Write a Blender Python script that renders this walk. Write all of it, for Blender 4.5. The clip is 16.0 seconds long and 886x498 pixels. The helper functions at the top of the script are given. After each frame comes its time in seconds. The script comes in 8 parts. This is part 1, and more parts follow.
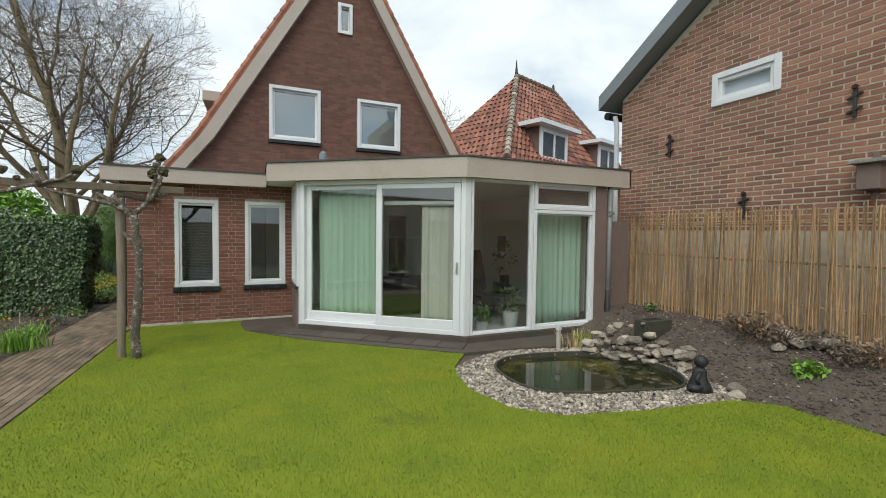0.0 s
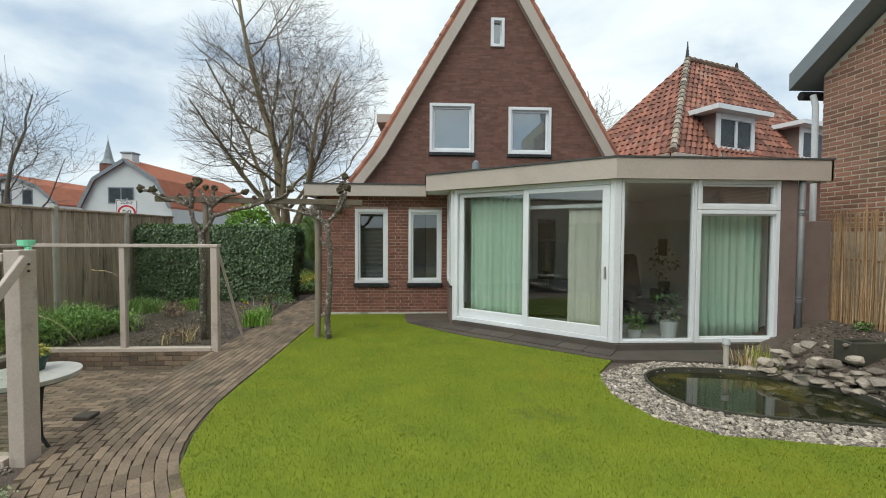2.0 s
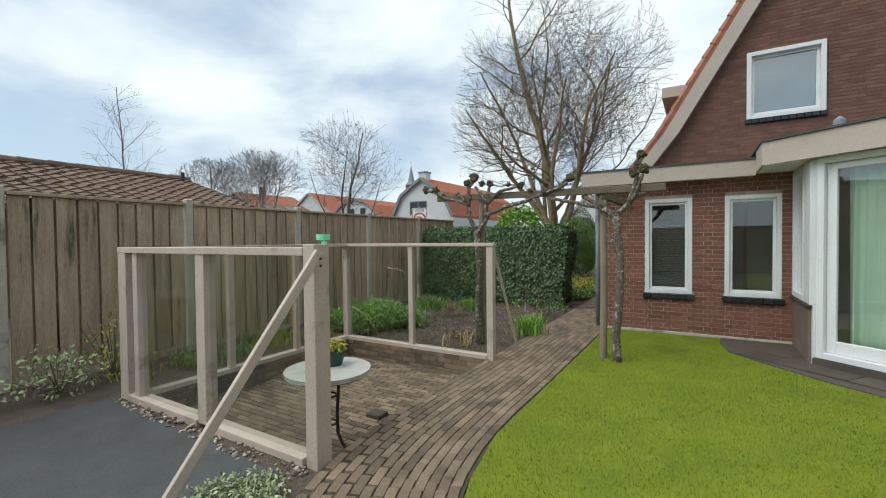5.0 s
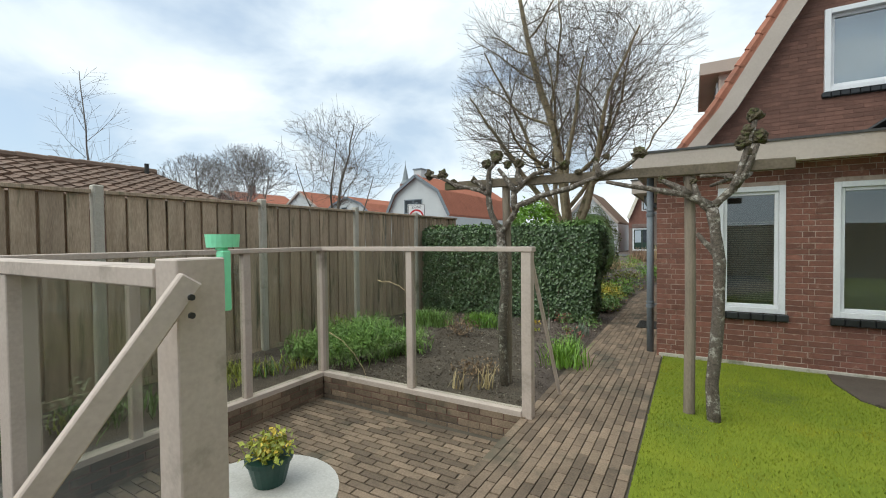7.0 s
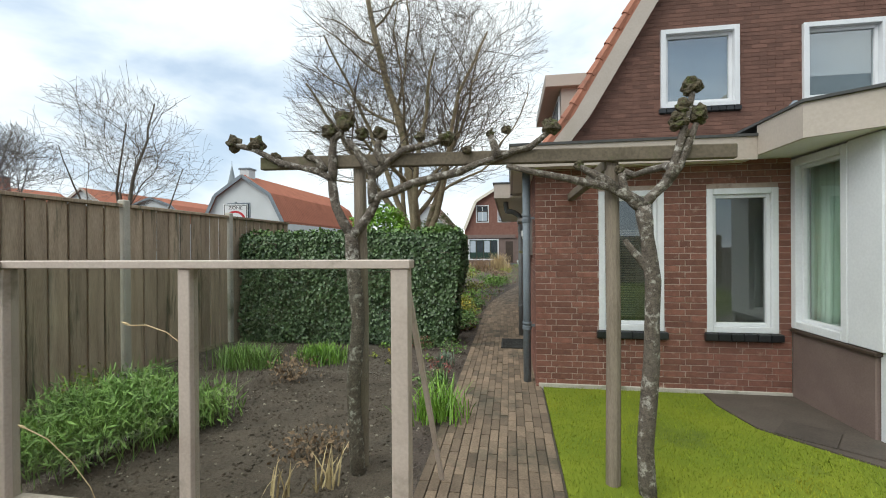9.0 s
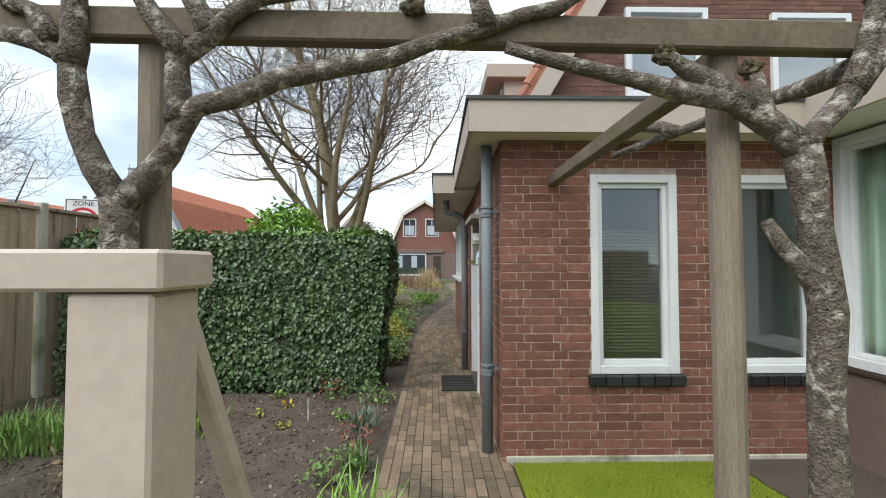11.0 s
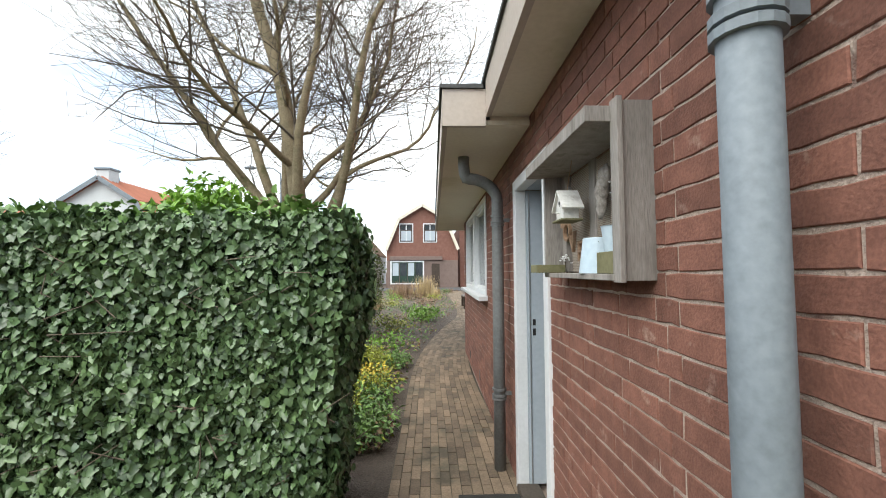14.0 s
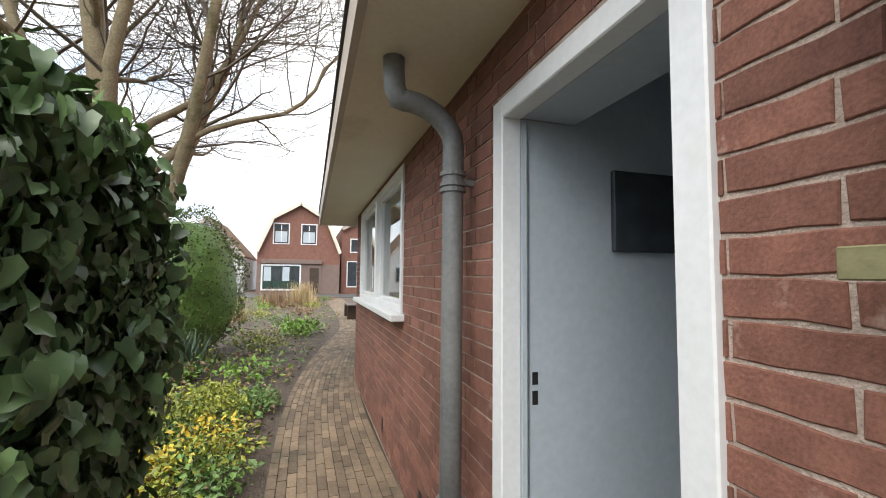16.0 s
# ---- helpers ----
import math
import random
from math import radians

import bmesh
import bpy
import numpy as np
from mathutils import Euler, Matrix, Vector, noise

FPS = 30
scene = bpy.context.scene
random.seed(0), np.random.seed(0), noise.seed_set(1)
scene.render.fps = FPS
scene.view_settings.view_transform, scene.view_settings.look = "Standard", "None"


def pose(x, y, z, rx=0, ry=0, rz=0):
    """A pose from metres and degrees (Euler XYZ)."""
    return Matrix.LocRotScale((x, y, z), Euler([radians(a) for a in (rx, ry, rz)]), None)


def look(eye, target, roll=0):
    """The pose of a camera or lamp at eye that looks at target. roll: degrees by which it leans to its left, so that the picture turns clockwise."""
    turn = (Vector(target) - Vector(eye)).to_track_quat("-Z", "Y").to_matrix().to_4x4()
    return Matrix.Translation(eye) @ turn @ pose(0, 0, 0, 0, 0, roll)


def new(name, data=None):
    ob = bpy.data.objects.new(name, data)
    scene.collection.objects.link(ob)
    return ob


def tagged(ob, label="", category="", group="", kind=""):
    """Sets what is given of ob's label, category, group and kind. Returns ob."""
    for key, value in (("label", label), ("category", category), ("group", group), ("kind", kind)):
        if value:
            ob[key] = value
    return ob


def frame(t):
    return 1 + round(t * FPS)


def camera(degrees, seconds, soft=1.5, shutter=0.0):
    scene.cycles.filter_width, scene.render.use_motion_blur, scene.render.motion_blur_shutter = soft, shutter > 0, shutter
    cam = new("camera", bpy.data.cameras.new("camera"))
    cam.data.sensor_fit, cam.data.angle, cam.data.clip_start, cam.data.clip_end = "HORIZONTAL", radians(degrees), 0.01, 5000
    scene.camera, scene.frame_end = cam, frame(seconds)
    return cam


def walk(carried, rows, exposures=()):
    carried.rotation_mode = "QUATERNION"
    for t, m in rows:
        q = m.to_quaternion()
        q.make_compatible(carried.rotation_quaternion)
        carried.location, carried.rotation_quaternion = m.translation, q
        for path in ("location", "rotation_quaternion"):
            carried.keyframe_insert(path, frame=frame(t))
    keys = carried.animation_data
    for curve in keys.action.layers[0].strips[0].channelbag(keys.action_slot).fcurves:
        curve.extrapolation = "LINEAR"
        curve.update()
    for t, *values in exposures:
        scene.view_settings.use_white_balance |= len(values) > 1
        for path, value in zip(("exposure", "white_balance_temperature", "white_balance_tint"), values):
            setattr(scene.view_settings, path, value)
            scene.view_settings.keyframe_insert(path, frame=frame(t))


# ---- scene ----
cam = camera(92.1, 16.0, soft=1.0)
PATH = [
    (0, (0.357, -0.187, 1.552), (1.155, 1.646, 1.477), 0.7),
    (0.5, (0.39, -0.291, 1.547), (0.997, 1.613, 1.475), 0.4),
    (1, (0.4, -0.422, 1.557), (0.844, 1.527, 1.487), 0.4),
    (1.5, (0.403, -0.5, 1.57), (0.685, 1.479, 1.501), 0.4),
    (2, (0.41, -0.487, 1.568), (0.513, 1.509, 1.5), 0.3),
    (2.5, (0.375, -0.321, 1.544), (0.281, 1.676, 1.478), 0.2),
    (3, (0.348, -0.068, 1.528), (0.03, 1.905, 1.466), 0.0),
    (3.5, (0.264, 0.107, 1.516), (-0.281, 2.03, 1.457), -0.0),
    (4, (0.161, 0.29, 1.491), (-0.61, 2.135, 1.434), -0.3),
    (4.5, (0.002, 0.439, 1.475), (-0.95, 2.198, 1.43), -0.5),
    (4.7, (-0.051, 0.487, 1.466), (-1.065, 2.211, 1.428), -0.6),
    (6.8, (-1.07, 1.729, 1.508), (-2.118, 3.431, 1.45), -0.6),
    (7, (-1.144, 1.904, 1.492), (-2.148, 3.634, 1.446), -0.6),
    (7.5, (-1.355, 2.239, 1.485), (-2.209, 4.047, 1.446), -0.5),
    (8, (-1.548, 2.567, 1.493), (-2.219, 4.452, 1.465), -0.5),
    (8.5, (-1.67, 2.903, 1.471), (-2.148, 4.845, 1.449), -0.4),
    (9, (-1.781, 3.26, 1.481), (-2.091, 5.236, 1.475), -0.4),
    (9.5, (-1.877, 3.661, 1.459), (-2.054, 5.654, 1.462), -0.4),
    (9.7, (-1.898, 3.808, 1.459), (-2.034, 5.804, 1.475), -0.5),
    (11.8, (-2.038, 5.604, 1.385), (-1.949, 7.601, 1.454), -0.4),
    (12, (-2.047, 5.812, 1.397), (-1.953, 7.808, 1.464), -0.7),
    (12.5, (-2.046, 6.218, 1.393), (-1.968, 8.215, 1.473), -0.7),
    (13, (-2.053, 6.647, 1.406), (-2.003, 8.645, 1.491), -0.3),
    (13.5, (-2.071, 7.024, 1.403), (-2.031, 9.021, 1.491), -0.4),
    (14, (-2.073, 7.446, 1.413), (-2.026, 9.443, 1.515), -0.3),
    (14.5, (-2.089, 7.842, 1.39), (-2.021, 9.838, 1.497), -0.0),
    (15, (-2.121, 8.228, 1.418), (-1.967, 10.219, 1.532), 0.2),
    (15.5, (-2.132, 8.634, 1.408), (-1.809, 10.603, 1.531), 0.5),
    (16, (-2.129, 8.962, 1.402), (-1.54, 10.868, 1.535), 0.6),
]
walk(cam, [(t, look(eye, target, roll)) for t, eye, target, roll in PATH], [(0, 0.47, 6350, 3), (4.5, 0.47, 6250, 2), (7.0, 0.58, 6250, 3), (9.5, 0.72, 6300, 4), (12, 1.04, 6300, 5), (13.5, 1.31, 6350, 5), (14.5, 1.47, 6400, 6), (15.2, 1.56, 6450, 7), (16, 1.44, 6550, 8)])

# ---- world, sun, exposure ----
world = bpy.data.worlds.new("overcast_sky")
scene.world = world
world.use_nodes = True
WN, WL = world.node_tree.nodes, world.node_tree.links
WN.clear()
w_out = WN.new("ShaderNodeOutputWorld")
w_sky = WN.new("ShaderNodeTexSky")
w_sky.sky_type, w_sky.sun_disc, w_sky.sun_elevation, w_sky.sun_rotation = "NISHITA", False, radians(53), radians(223)
w_bg1, w_bg2, w_mix = WN.new("ShaderNodeBackground"), WN.new("ShaderNodeBackground"), WN.new("ShaderNodeMixShader")
w_tc, w_map, w_no = WN.new("ShaderNodeTexCoord"), WN.new("ShaderNodeMapping"), WN.new("ShaderNodeTexNoise")
w_rmp, w_rmp2 = WN.new("ShaderNodeValToRGB"), WN.new("ShaderNodeValToRGB")
w_map.inputs["Scale"].default_value = (1.6, 1.6, 3.4)
w_map.inputs["Location"].default_value = (0.3, 1.7, 0.4)
w_no.inputs["Scale"].default_value, w_no.inputs["Detail"].default_value, w_no.inputs["Roughness"].default_value = 1.5, 6, 0.52
w_no.inputs["Distortion"].default_value = 0.3
w_rmp.color_ramp.elements[0].position, w_rmp.color_ramp.elements[1].position = 0.30, 0.50
w_rmp.color_ramp.elements[0].color, w_rmp.color_ramp.elements[1].color = (0.62, 0.62, 0.62, 1), (1, 1, 1, 1)
w_rmp2.color_ramp.elements[0].position, w_rmp2.color_ramp.elements[1].position = 0.36, 0.60
w_rmp2.color_ramp.elements[0].color, w_rmp2.color_ramp.elements[1].color = (0.60, 0.68, 0.80, 1), (0.94, 0.96, 0.98, 1)
WL.new(w_tc.outputs["Generated"], w_map.inputs["Vector"])
WL.new(w_map.outputs["Vector"], w_no.inputs["Vector"])
WL.new(w_no.outputs["Fac"], w_rmp.inputs["Fac"])
WL.new(w_no.outputs["Fac"], w_rmp2.inputs["Fac"])
WL.new(w_sky.outputs["Color"], w_bg1.inputs["Color"])
WL.new(w_rmp2.outputs["Color"], w_bg2.inputs["Color"])
w_bg1.inputs["Strength"].default_value, w_bg2.inputs["Strength"].default_value = 0.10, 0.78
WL.new(w_rmp.outputs["Color"], w_mix.inputs["Fac"])
WL.new(w_bg1.outputs["Background"], w_mix.inputs[1])
WL.new(w_bg2.outputs["Background"], w_mix.inputs[2])
WL.new(w_mix.outputs["Shader"], w_out.inputs["Surface"])
sun = new("sun", bpy.data.lights.new("sun", "SUN"))
sun.data.energy, sun.data.angle, sun.data.color = 1.75, radians(60), (1.0, 0.96, 0.9)
sun.matrix_world = look((-18, -19.3, 35), (0, 0, 0))

# ---- helpers of this scene ----
rnd = random.Random(7)


def box(bm, x0, y0, z0, x1, y1, z1, bevel=0.0):
    m = Matrix.LocRotScale(((x0 + x1) / 2, (y0 + y1) / 2, (z0 + z1) / 2), None, (abs(x1 - x0), abs(y1 - y0), abs(z1 - z0)))
    vs = bmesh.ops.create_cube(bm, size=1, matrix=m)["verts"]
    if bevel:
        es = list({e for v in vs for e in v.link_edges})
        bmesh.ops.bevel(bm, geom=es, offset=bevel, segments=1, affect="EDGES")


def bar(bm, p, q, w, h, bevel=0.0, up=(0, 0, 1)):
    """A square bar from p to q, w wide and h high."""
    p, q = Vector(p), Vector(q)
    d = q - p
    a = d.normalized()
    s = a.cross(Vector(up))
    if s.length < 1e-4:
        s = Vector((1, 0, 0))
    s.normalize()
    u = s.cross(a)
    m = Matrix((s, u, a)).transposed().to_4x4()
    m.translation = (p + q) / 2
    vs = bmesh.ops.create_cube(bm, size=1, matrix=m @ Matrix.Diagonal((w, h, d.length, 1)))["verts"]
    if bevel:
        bmesh.ops.bevel(bm, geom=list({e for v in vs for e in v.link_edges}), offset=bevel, segments=1, affect="EDGES")


def rod(bm, p, q, r0, r1=None, n=8, caps=True):
    p, q = Vector(p), Vector(q)
    d = q - p
    m = d.to_track_quat("Z", "Y").to_matrix().to_4x4()
    m.translation = (p + q) / 2
    bmesh.ops.create_cone(bm, cap_ends=caps, segments=n, radius1=r0, radius2=r0 if r1 is None else r1, depth=d.length, matrix=m)


def tube(bm, pts, radii, n=8):
    """A swept tube through points, with a radius at each."""
    rings, prev = [], None
    pts = [Vector(p) for p in pts]
    side = None
    for i, p in enumerate(pts):
        d = (pts[min(i + 1, len(pts) - 1)] - pts[max(i - 1, 0)]).normalized()
        if side is None:
            side = d.orthogonal().normalized()
        side = (side - d * side.dot(d)).normalized()
        up = d.cross(side)
        rings.append([bm.verts.new(p + (side * math.cos(k * math.tau / n) + up * math.sin(k * math.tau / n)) * radii[i]) for k in range(n)])
    for a, b in zip(rings, rings[1:]):
        for k in range(n):
            bm.faces.new((a[k], a[(k + 1) % n], b[(k + 1) % n], b[k]))
    bm.faces.new(rings[0][::-1])
    bm.faces.new(rings[-1])


def blob(bm, c, r, jitter=0.2, sub=2, squash=(1, 1, 1), seed=0):
    vs = bmesh.ops.create_icosphere(bm, subdivisions=sub, radius=1)["verts"]
    for v in vs:
        k = 1 + jitter * noise.noise(v.co * 1.7 + Vector((seed * 3.1, seed * 1.3, seed)))
        v.co = Vector(c) + Vector((v.co.x * squash[0], v.co.y * squash[1], v.co.z * squash[2])) * r * k


def prism(bm, pts, z0, z1):
    """A flat polygon raised from z0 to z1."""
    lo, hi = [bm.verts.new((x, y, z0)) for x, y in pts], [bm.verts.new((x, y, z1)) for x, y in pts]
    bm.faces.new(lo[::-1])
    bm.faces.new(hi)
    for i in range(len(pts)):
        j = (i + 1) % len(pts)
        bm.faces.new((lo[i], lo[j], hi[j], hi[i]))


def mesh_of(name, bm, material, smooth=False):
    bmesh.ops.recalc_face_normals(bm, faces=bm.faces)
    me = bpy.data.meshes.new(name)
    bm.to_mesh(me)
    bm.free()
    if smooth:
        me.polygons.foreach_set("use_smooth", [True] * len(me.polygons))
    if material:
        me.materials.append(material)
    return me


def thing(name, at=(0, 0, 0), label="", category="", group="", kind=""):
    ob = new(name)
    ob.empty_display_size = 0.1
    ob.location = at
    return tagged(ob, label, category, group, kind)


def base_of(ob):
    p = Vector(ob.location)
    while ob.parent:
        ob = ob.parent
        p = p + Vector(ob.location)
    return p


def part(name, bm, material, parent, label="", smooth=False, kind=""):
    """One mesh, built in world metres, under a thing or a part."""
    bmesh.ops.translate(bm, verts=bm.verts, vec=-base_of(parent))
    ob = new(name, mesh_of(name, bm, material, smooth))
    ob.parent = parent
    return tagged(ob, label, kind=kind)


def solid(name, bm, material, label="", category="", kind="", group="", smooth=False):
    return tagged(new(name, mesh_of(name, bm, material, smooth)), label, category, group, kind)


def raw(name, verts, faces, material, parent=None, label="", kind="", smooth=False):
    me = bpy.data.meshes.new(name)
    me.from_pydata(verts, [], faces)
    me.materials.append(material)
    if smooth:
        me.polygons.foreach_set("use_smooth", [True] * len(me.polygons))
    ob = new(name, me)
    if parent:
        me.transform(Matrix.Translation(-base_of(parent)))
        ob.parent = parent
    return tagged(ob, label, kind=kind)


def hash2(a, b=0.0):
    return (math.sin(a * 127.1 + b * 311.7) * 43758.5453) % 1.0


# ---- materials ----
def material(name, c1, c2, rough=0.7, scale=6.0, fine=60.0, bump=0.2, dist=0.01, metal=0.0, island=0.0, c3=None, spots=0.0, stretch=(1, 1, 1), spec=0.5, coat=0.0):
    """Two colours mixed by coarse and fine noise, with relief; island: brightness varied from piece to piece; c3: stains."""
    mt = bpy.data.materials.new(name)
    mt.use_nodes = True
    N, L = mt.node_tree.nodes, mt.node_tree.links
    bs = N["Principled BSDF"]
    bs.inputs["Roughness"].default_value, bs.inputs["Metallic"].default_value = rough, metal
    bs.inputs["Specular IOR Level"].default_value = spec
    ge, mp = N.new("ShaderNodeNewGeometry"), N.new("ShaderNodeMapping")
    mp.inputs["Scale"].default_value = stretch
    L.new(ge.outputs["Position"], mp.inputs["Vector"])
    n1, n2 = N.new("ShaderNodeTexNoise"), N.new("ShaderNodeTexNoise")
    n1.inputs["Scale"].default_value, n1.inputs["Detail"].default_value = scale, 5
    n2.inputs["Scale"].default_value, n2.inputs["Detail"].default_value = fine, 3
    for q in (n1, n2):
        L.new(mp.outputs["Vector"], q.inputs["Vector"])
    av = N.new("ShaderNodeMath")
    av.operation = "MULTIPLY_ADD"
    av.inputs[1].default_value = 0.5
    L.new(n2.outputs["Fac"], av.inputs[0])
    hv = N.new("ShaderNodeMath")
    hv.operation = "MULTIPLY"
    hv.inputs[1].default_value = 0.5
    L.new(n1.outputs["Fac"], hv.inputs[0])
    L.new(hv.outputs[0], av.inputs[2])
    cr = N.new("ShaderNodeValToRGB")
    cr.color_ramp.elements[0].position, cr.color_ramp.elements[1].position = 0.36, 0.64
    cr.color_ramp.elements[0].color, cr.color_ramp.elements[1].color = (*c1, 1), (*c2, 1)
    L.new(av.outputs[0], cr.inputs["Fac"])
    col = cr.outputs["Color"]
    if c3:
        n3, r3, mx = N.new("ShaderNodeTexNoise"), N.new("ShaderNodeValToRGB"), N.new("ShaderNodeMix")
        n3.inputs["Scale"].default_value, n3.inputs["Detail"].default_value = scale * 0.45, 6
        n3.inputs["Roughness"].default_value = 0.65
        L.new(mp.outputs["Vector"], n3.inputs["Vector"])
        r3.color_ramp.elements[0].position, r3.color_ramp.elements[1].position = 0.62 - spots * 0.25, 0.72 - spots * 0.2
        L.new(n3.outputs["Fac"], r3.inputs["Fac"])
        mx.data_type = "RGBA"
        L.new(r3.outputs["Color"], mx.inputs[0])
        L.new(col, mx.inputs[6])
        mx.inputs[7].default_value = (*c3, 1)
        col = mx.outputs[2]
    if island:
        oi, ad, hs = N.new("ShaderNodeObjectInfo"), N.new("ShaderNodeMath"), N.new("ShaderNodeHueSaturation")
        ad.operation = "ADD"
        L.new(oi.outputs["Random"], ad.inputs[0])
        L.new(ge.outputs["Random Per Island"], ad.inputs[1])
        fr, rg = N.new("ShaderNodeMath"), N.new("ShaderNodeMapRange")
        fr.operation = "FRACT"
        L.new(ad.outputs[0], fr.inputs[0])
        L.new(fr.outputs[0], rg.inputs[0])
        rg.inputs[3].default_value, rg.inputs[4].default_value = 1 - island, 1 + island
        L.new(rg.outputs[0], hs.inputs["Value"])
        L.new(col, hs.inputs["Color"])
        col = hs.outputs["Color"]
    L.new(col, bs.inputs["Base Color"])
    if bump:
        bp = N.new("ShaderNodeBump")
        bp.inputs["Strength"].default_value, bp.inputs["Distance"].default_value = bump, dist
        L.new(av.outputs[0], bp.inputs["Height"])
        L.new(bp.outputs["Normal"], bs.inputs["Normal"])
    return mt


def leafy(name, c1, c2, island=0.35, rough=0.5, trans=0.25):
    mt = material(name, c1, c2, rough, 3.0, 30.0, 0.05, 0.002, island=island)
    mt.node_tree.nodes["Principled BSDF"].inputs["Subsurface Weight"].default_value = 0.0
    mt.node_tree.nodes["Principled BSDF"].inputs["Transmission Weight"].default_value = 0.0
    return mt


def glass_mat(name, tint=(0.92, 0.95, 0.94), rough=0.0, base=0.09):
    """Thin pane: clear, with the reflection of glass."""
    mt = bpy.data.materials.new(name)
    mt.use_nodes = True
    N, L = mt.node_tree.nodes, mt.node_tree.links
    N.clear()
    out, tr, gl, mx, fr = (N.new("ShaderNode" + k) for k in ("OutputMaterial", "BsdfTransparent", "BsdfGlossy", "MixShader", "LayerWeight"))
    tr.inputs["Color"].default_value = (*tint, 1)
    gl.inputs["Roughness"].default_value = rough
    fr.inputs["Blend"].default_value = 0.5
    pw, mu = N.new("ShaderNodeMath"), N.new("ShaderNodeMath")
    pw.operation, mu.operation = "POWER", "MULTIPLY_ADD"
    pw.inputs[1].default_value = 4.0
    mu.inputs[1].default_value, mu.inputs[2].default_value = 0.88, base
    L.new(fr.outputs["Facing"], pw.inputs[0])
    L.new(pw.outputs[0], mu.inputs[0])
    L.new(mu.outputs[0], mx.inputs[0])
    L.new(tr.outputs[0], mx.inputs[1])
    L.new(gl.outputs[0], mx.inputs[2])
    L.new(mx.outputs[0], out.inputs["Surface"])
    return mt


M_brick = material("red_brick", (0.14, 0.058, 0.041), (0.235, 0.103, 0.072), 0.88, 22, 150, 0.5, 0.008, island=0.24, c3=(0.34, 0.215, 0.17), spots=0.04)
M_brick2 = material("worn_red_brick", (0.115, 0.058, 0.042), (0.18, 0.092, 0.068), 0.88, 5, 90, 0.4, 0.006, island=0.2)
M_brick3 = material("weathered_red_brick", (0.195, 0.094, 0.064), (0.315, 0.15, 0.1), 0.88, 1.3, 90, 0.4, 0.006, island=0.28, c3=(0.175, 0.12, 0.078), spots=0.28)
M_brickfar = material("brown_red_brick", (0.155, 0.07, 0.052), (0.215, 0.105, 0.078), 0.88, 4, 60, 0.3, 0.01, island=0.18)
M_mortar = material("mortar", (0.33, 0.25, 0.205), (0.49, 0.395, 0.335), 0.92, 14, 160, 0.9, 0.012, c3=(0.17, 0.10, 0.08), spots=0.2)
M_mortar2 = material("dark_mortar", (0.13, 0.065, 0.05), (0.19, 0.095, 0.072), 0.92, 12, 180, 0.4, 0.004)
M_mortar3 = material("pale_mortar", (0.42, 0.365, 0.28), (0.53, 0.465, 0.365), 0.92, 12, 180, 0.4, 0.004)
M_white = material("white_paint", (0.66, 0.67, 0.685), (0.74, 0.75, 0.765), 0.4, 3, 50, 0.06, 0.003, c3=(0.66, 0.66, 0.64), spots=0.0)
M_fascia = material("beige_painted_fascia", (0.40, 0.34, 0.29), (0.46, 0.395, 0.34), 0.5, 2, 40, 0.06, 0.003, c3=(0.37, 0.32, 0.26), spots=0.1)
M_soffit = material("cream_painted_soffit", (0.65, 0.59, 0.49), (0.73, 0.67, 0.56), 0.55, 2, 40, 0.06, 0.003, c3=(0.55, 0.50, 0.37), spots=0.15)
M_roofing = material("dark_roof_felt", (0.045, 0.045, 0.045), (0.08, 0.08, 0.078), 0.8, 5, 60, 0.3)
M_verge = material("blue_grey_verge_paint", (0.19, 0.215, 0.225), (0.235, 0.26, 0.275), 0.6, 3, 40, 0.1)
M_tile = material("orange_clay_tile", (0.25, 0.095, 0.058), (0.36, 0.15, 0.092), 0.75, 4, 60, 0.3, island=0.25, c3=(0.16, 0.085, 0.055), spots=0.25)
M_tile2 = material("mottled_red_clay_tile", (0.18, 0.07, 0.046), (0.29, 0.12, 0.078), 0.7, 2, 40, 0.3, island=0.4, c3=(0.27, 0.20, 0.155), spots=0.15)
M_tilebrown = material("brown_roof_tile", (0.13, 0.085, 0.06), (0.19, 0.125, 0.09), 0.85, 3, 40, 0.3, island=0.2)
M_black = material("black_glazed_tile", (0.012, 0.013, 0.015), (0.025, 0.027, 0.03), 0.35, 8, 80, 0.1, island=0.3)
M_render = material("brown_grey_render", (0.15, 0.105, 0.09), (0.20, 0.145, 0.125), 0.85, 4, 90, 0.3, 0.004)
M_soil = material("dark_garden_soil", (0.072, 0.055, 0.043), (0.14, 0.108, 0.085), 0.95, 5, 60, 1.0, 0.05, c3=(0.10, 0.08, 0.065), spots=0.1)
M_grass = material("mossy_lawn", (0.12, 0.17, 0.016), (0.20, 0.23, 0.02), 0.9, 2.2, 160, 0.25, 0.008, c3=(0.11, 0.142, 0.022), spots=0.22, spec=0.2)
M_blade = material("grass_blade", (0.13, 0.185, 0.016), (0.245, 0.275, 0.022), 0.8, 1.7, 40, 0.0, island=0.35, c3=(0.31, 0.27, 0.02), spots=0.3, spec=0.2)
M_paver = material("brown_clay_paver", (0.13, 0.094, 0.063), (0.23, 0.168, 0.113), 0.85, 4, 80, 0.4, 0.006, island=0.34, c3=(0.09, 0.075, 0.05), spots=0.35)
M_sand = material("joint_sand", (0.065, 0.055, 0.04), (0.105, 0.09, 0.065), 0.95, 10, 150, 0.4)
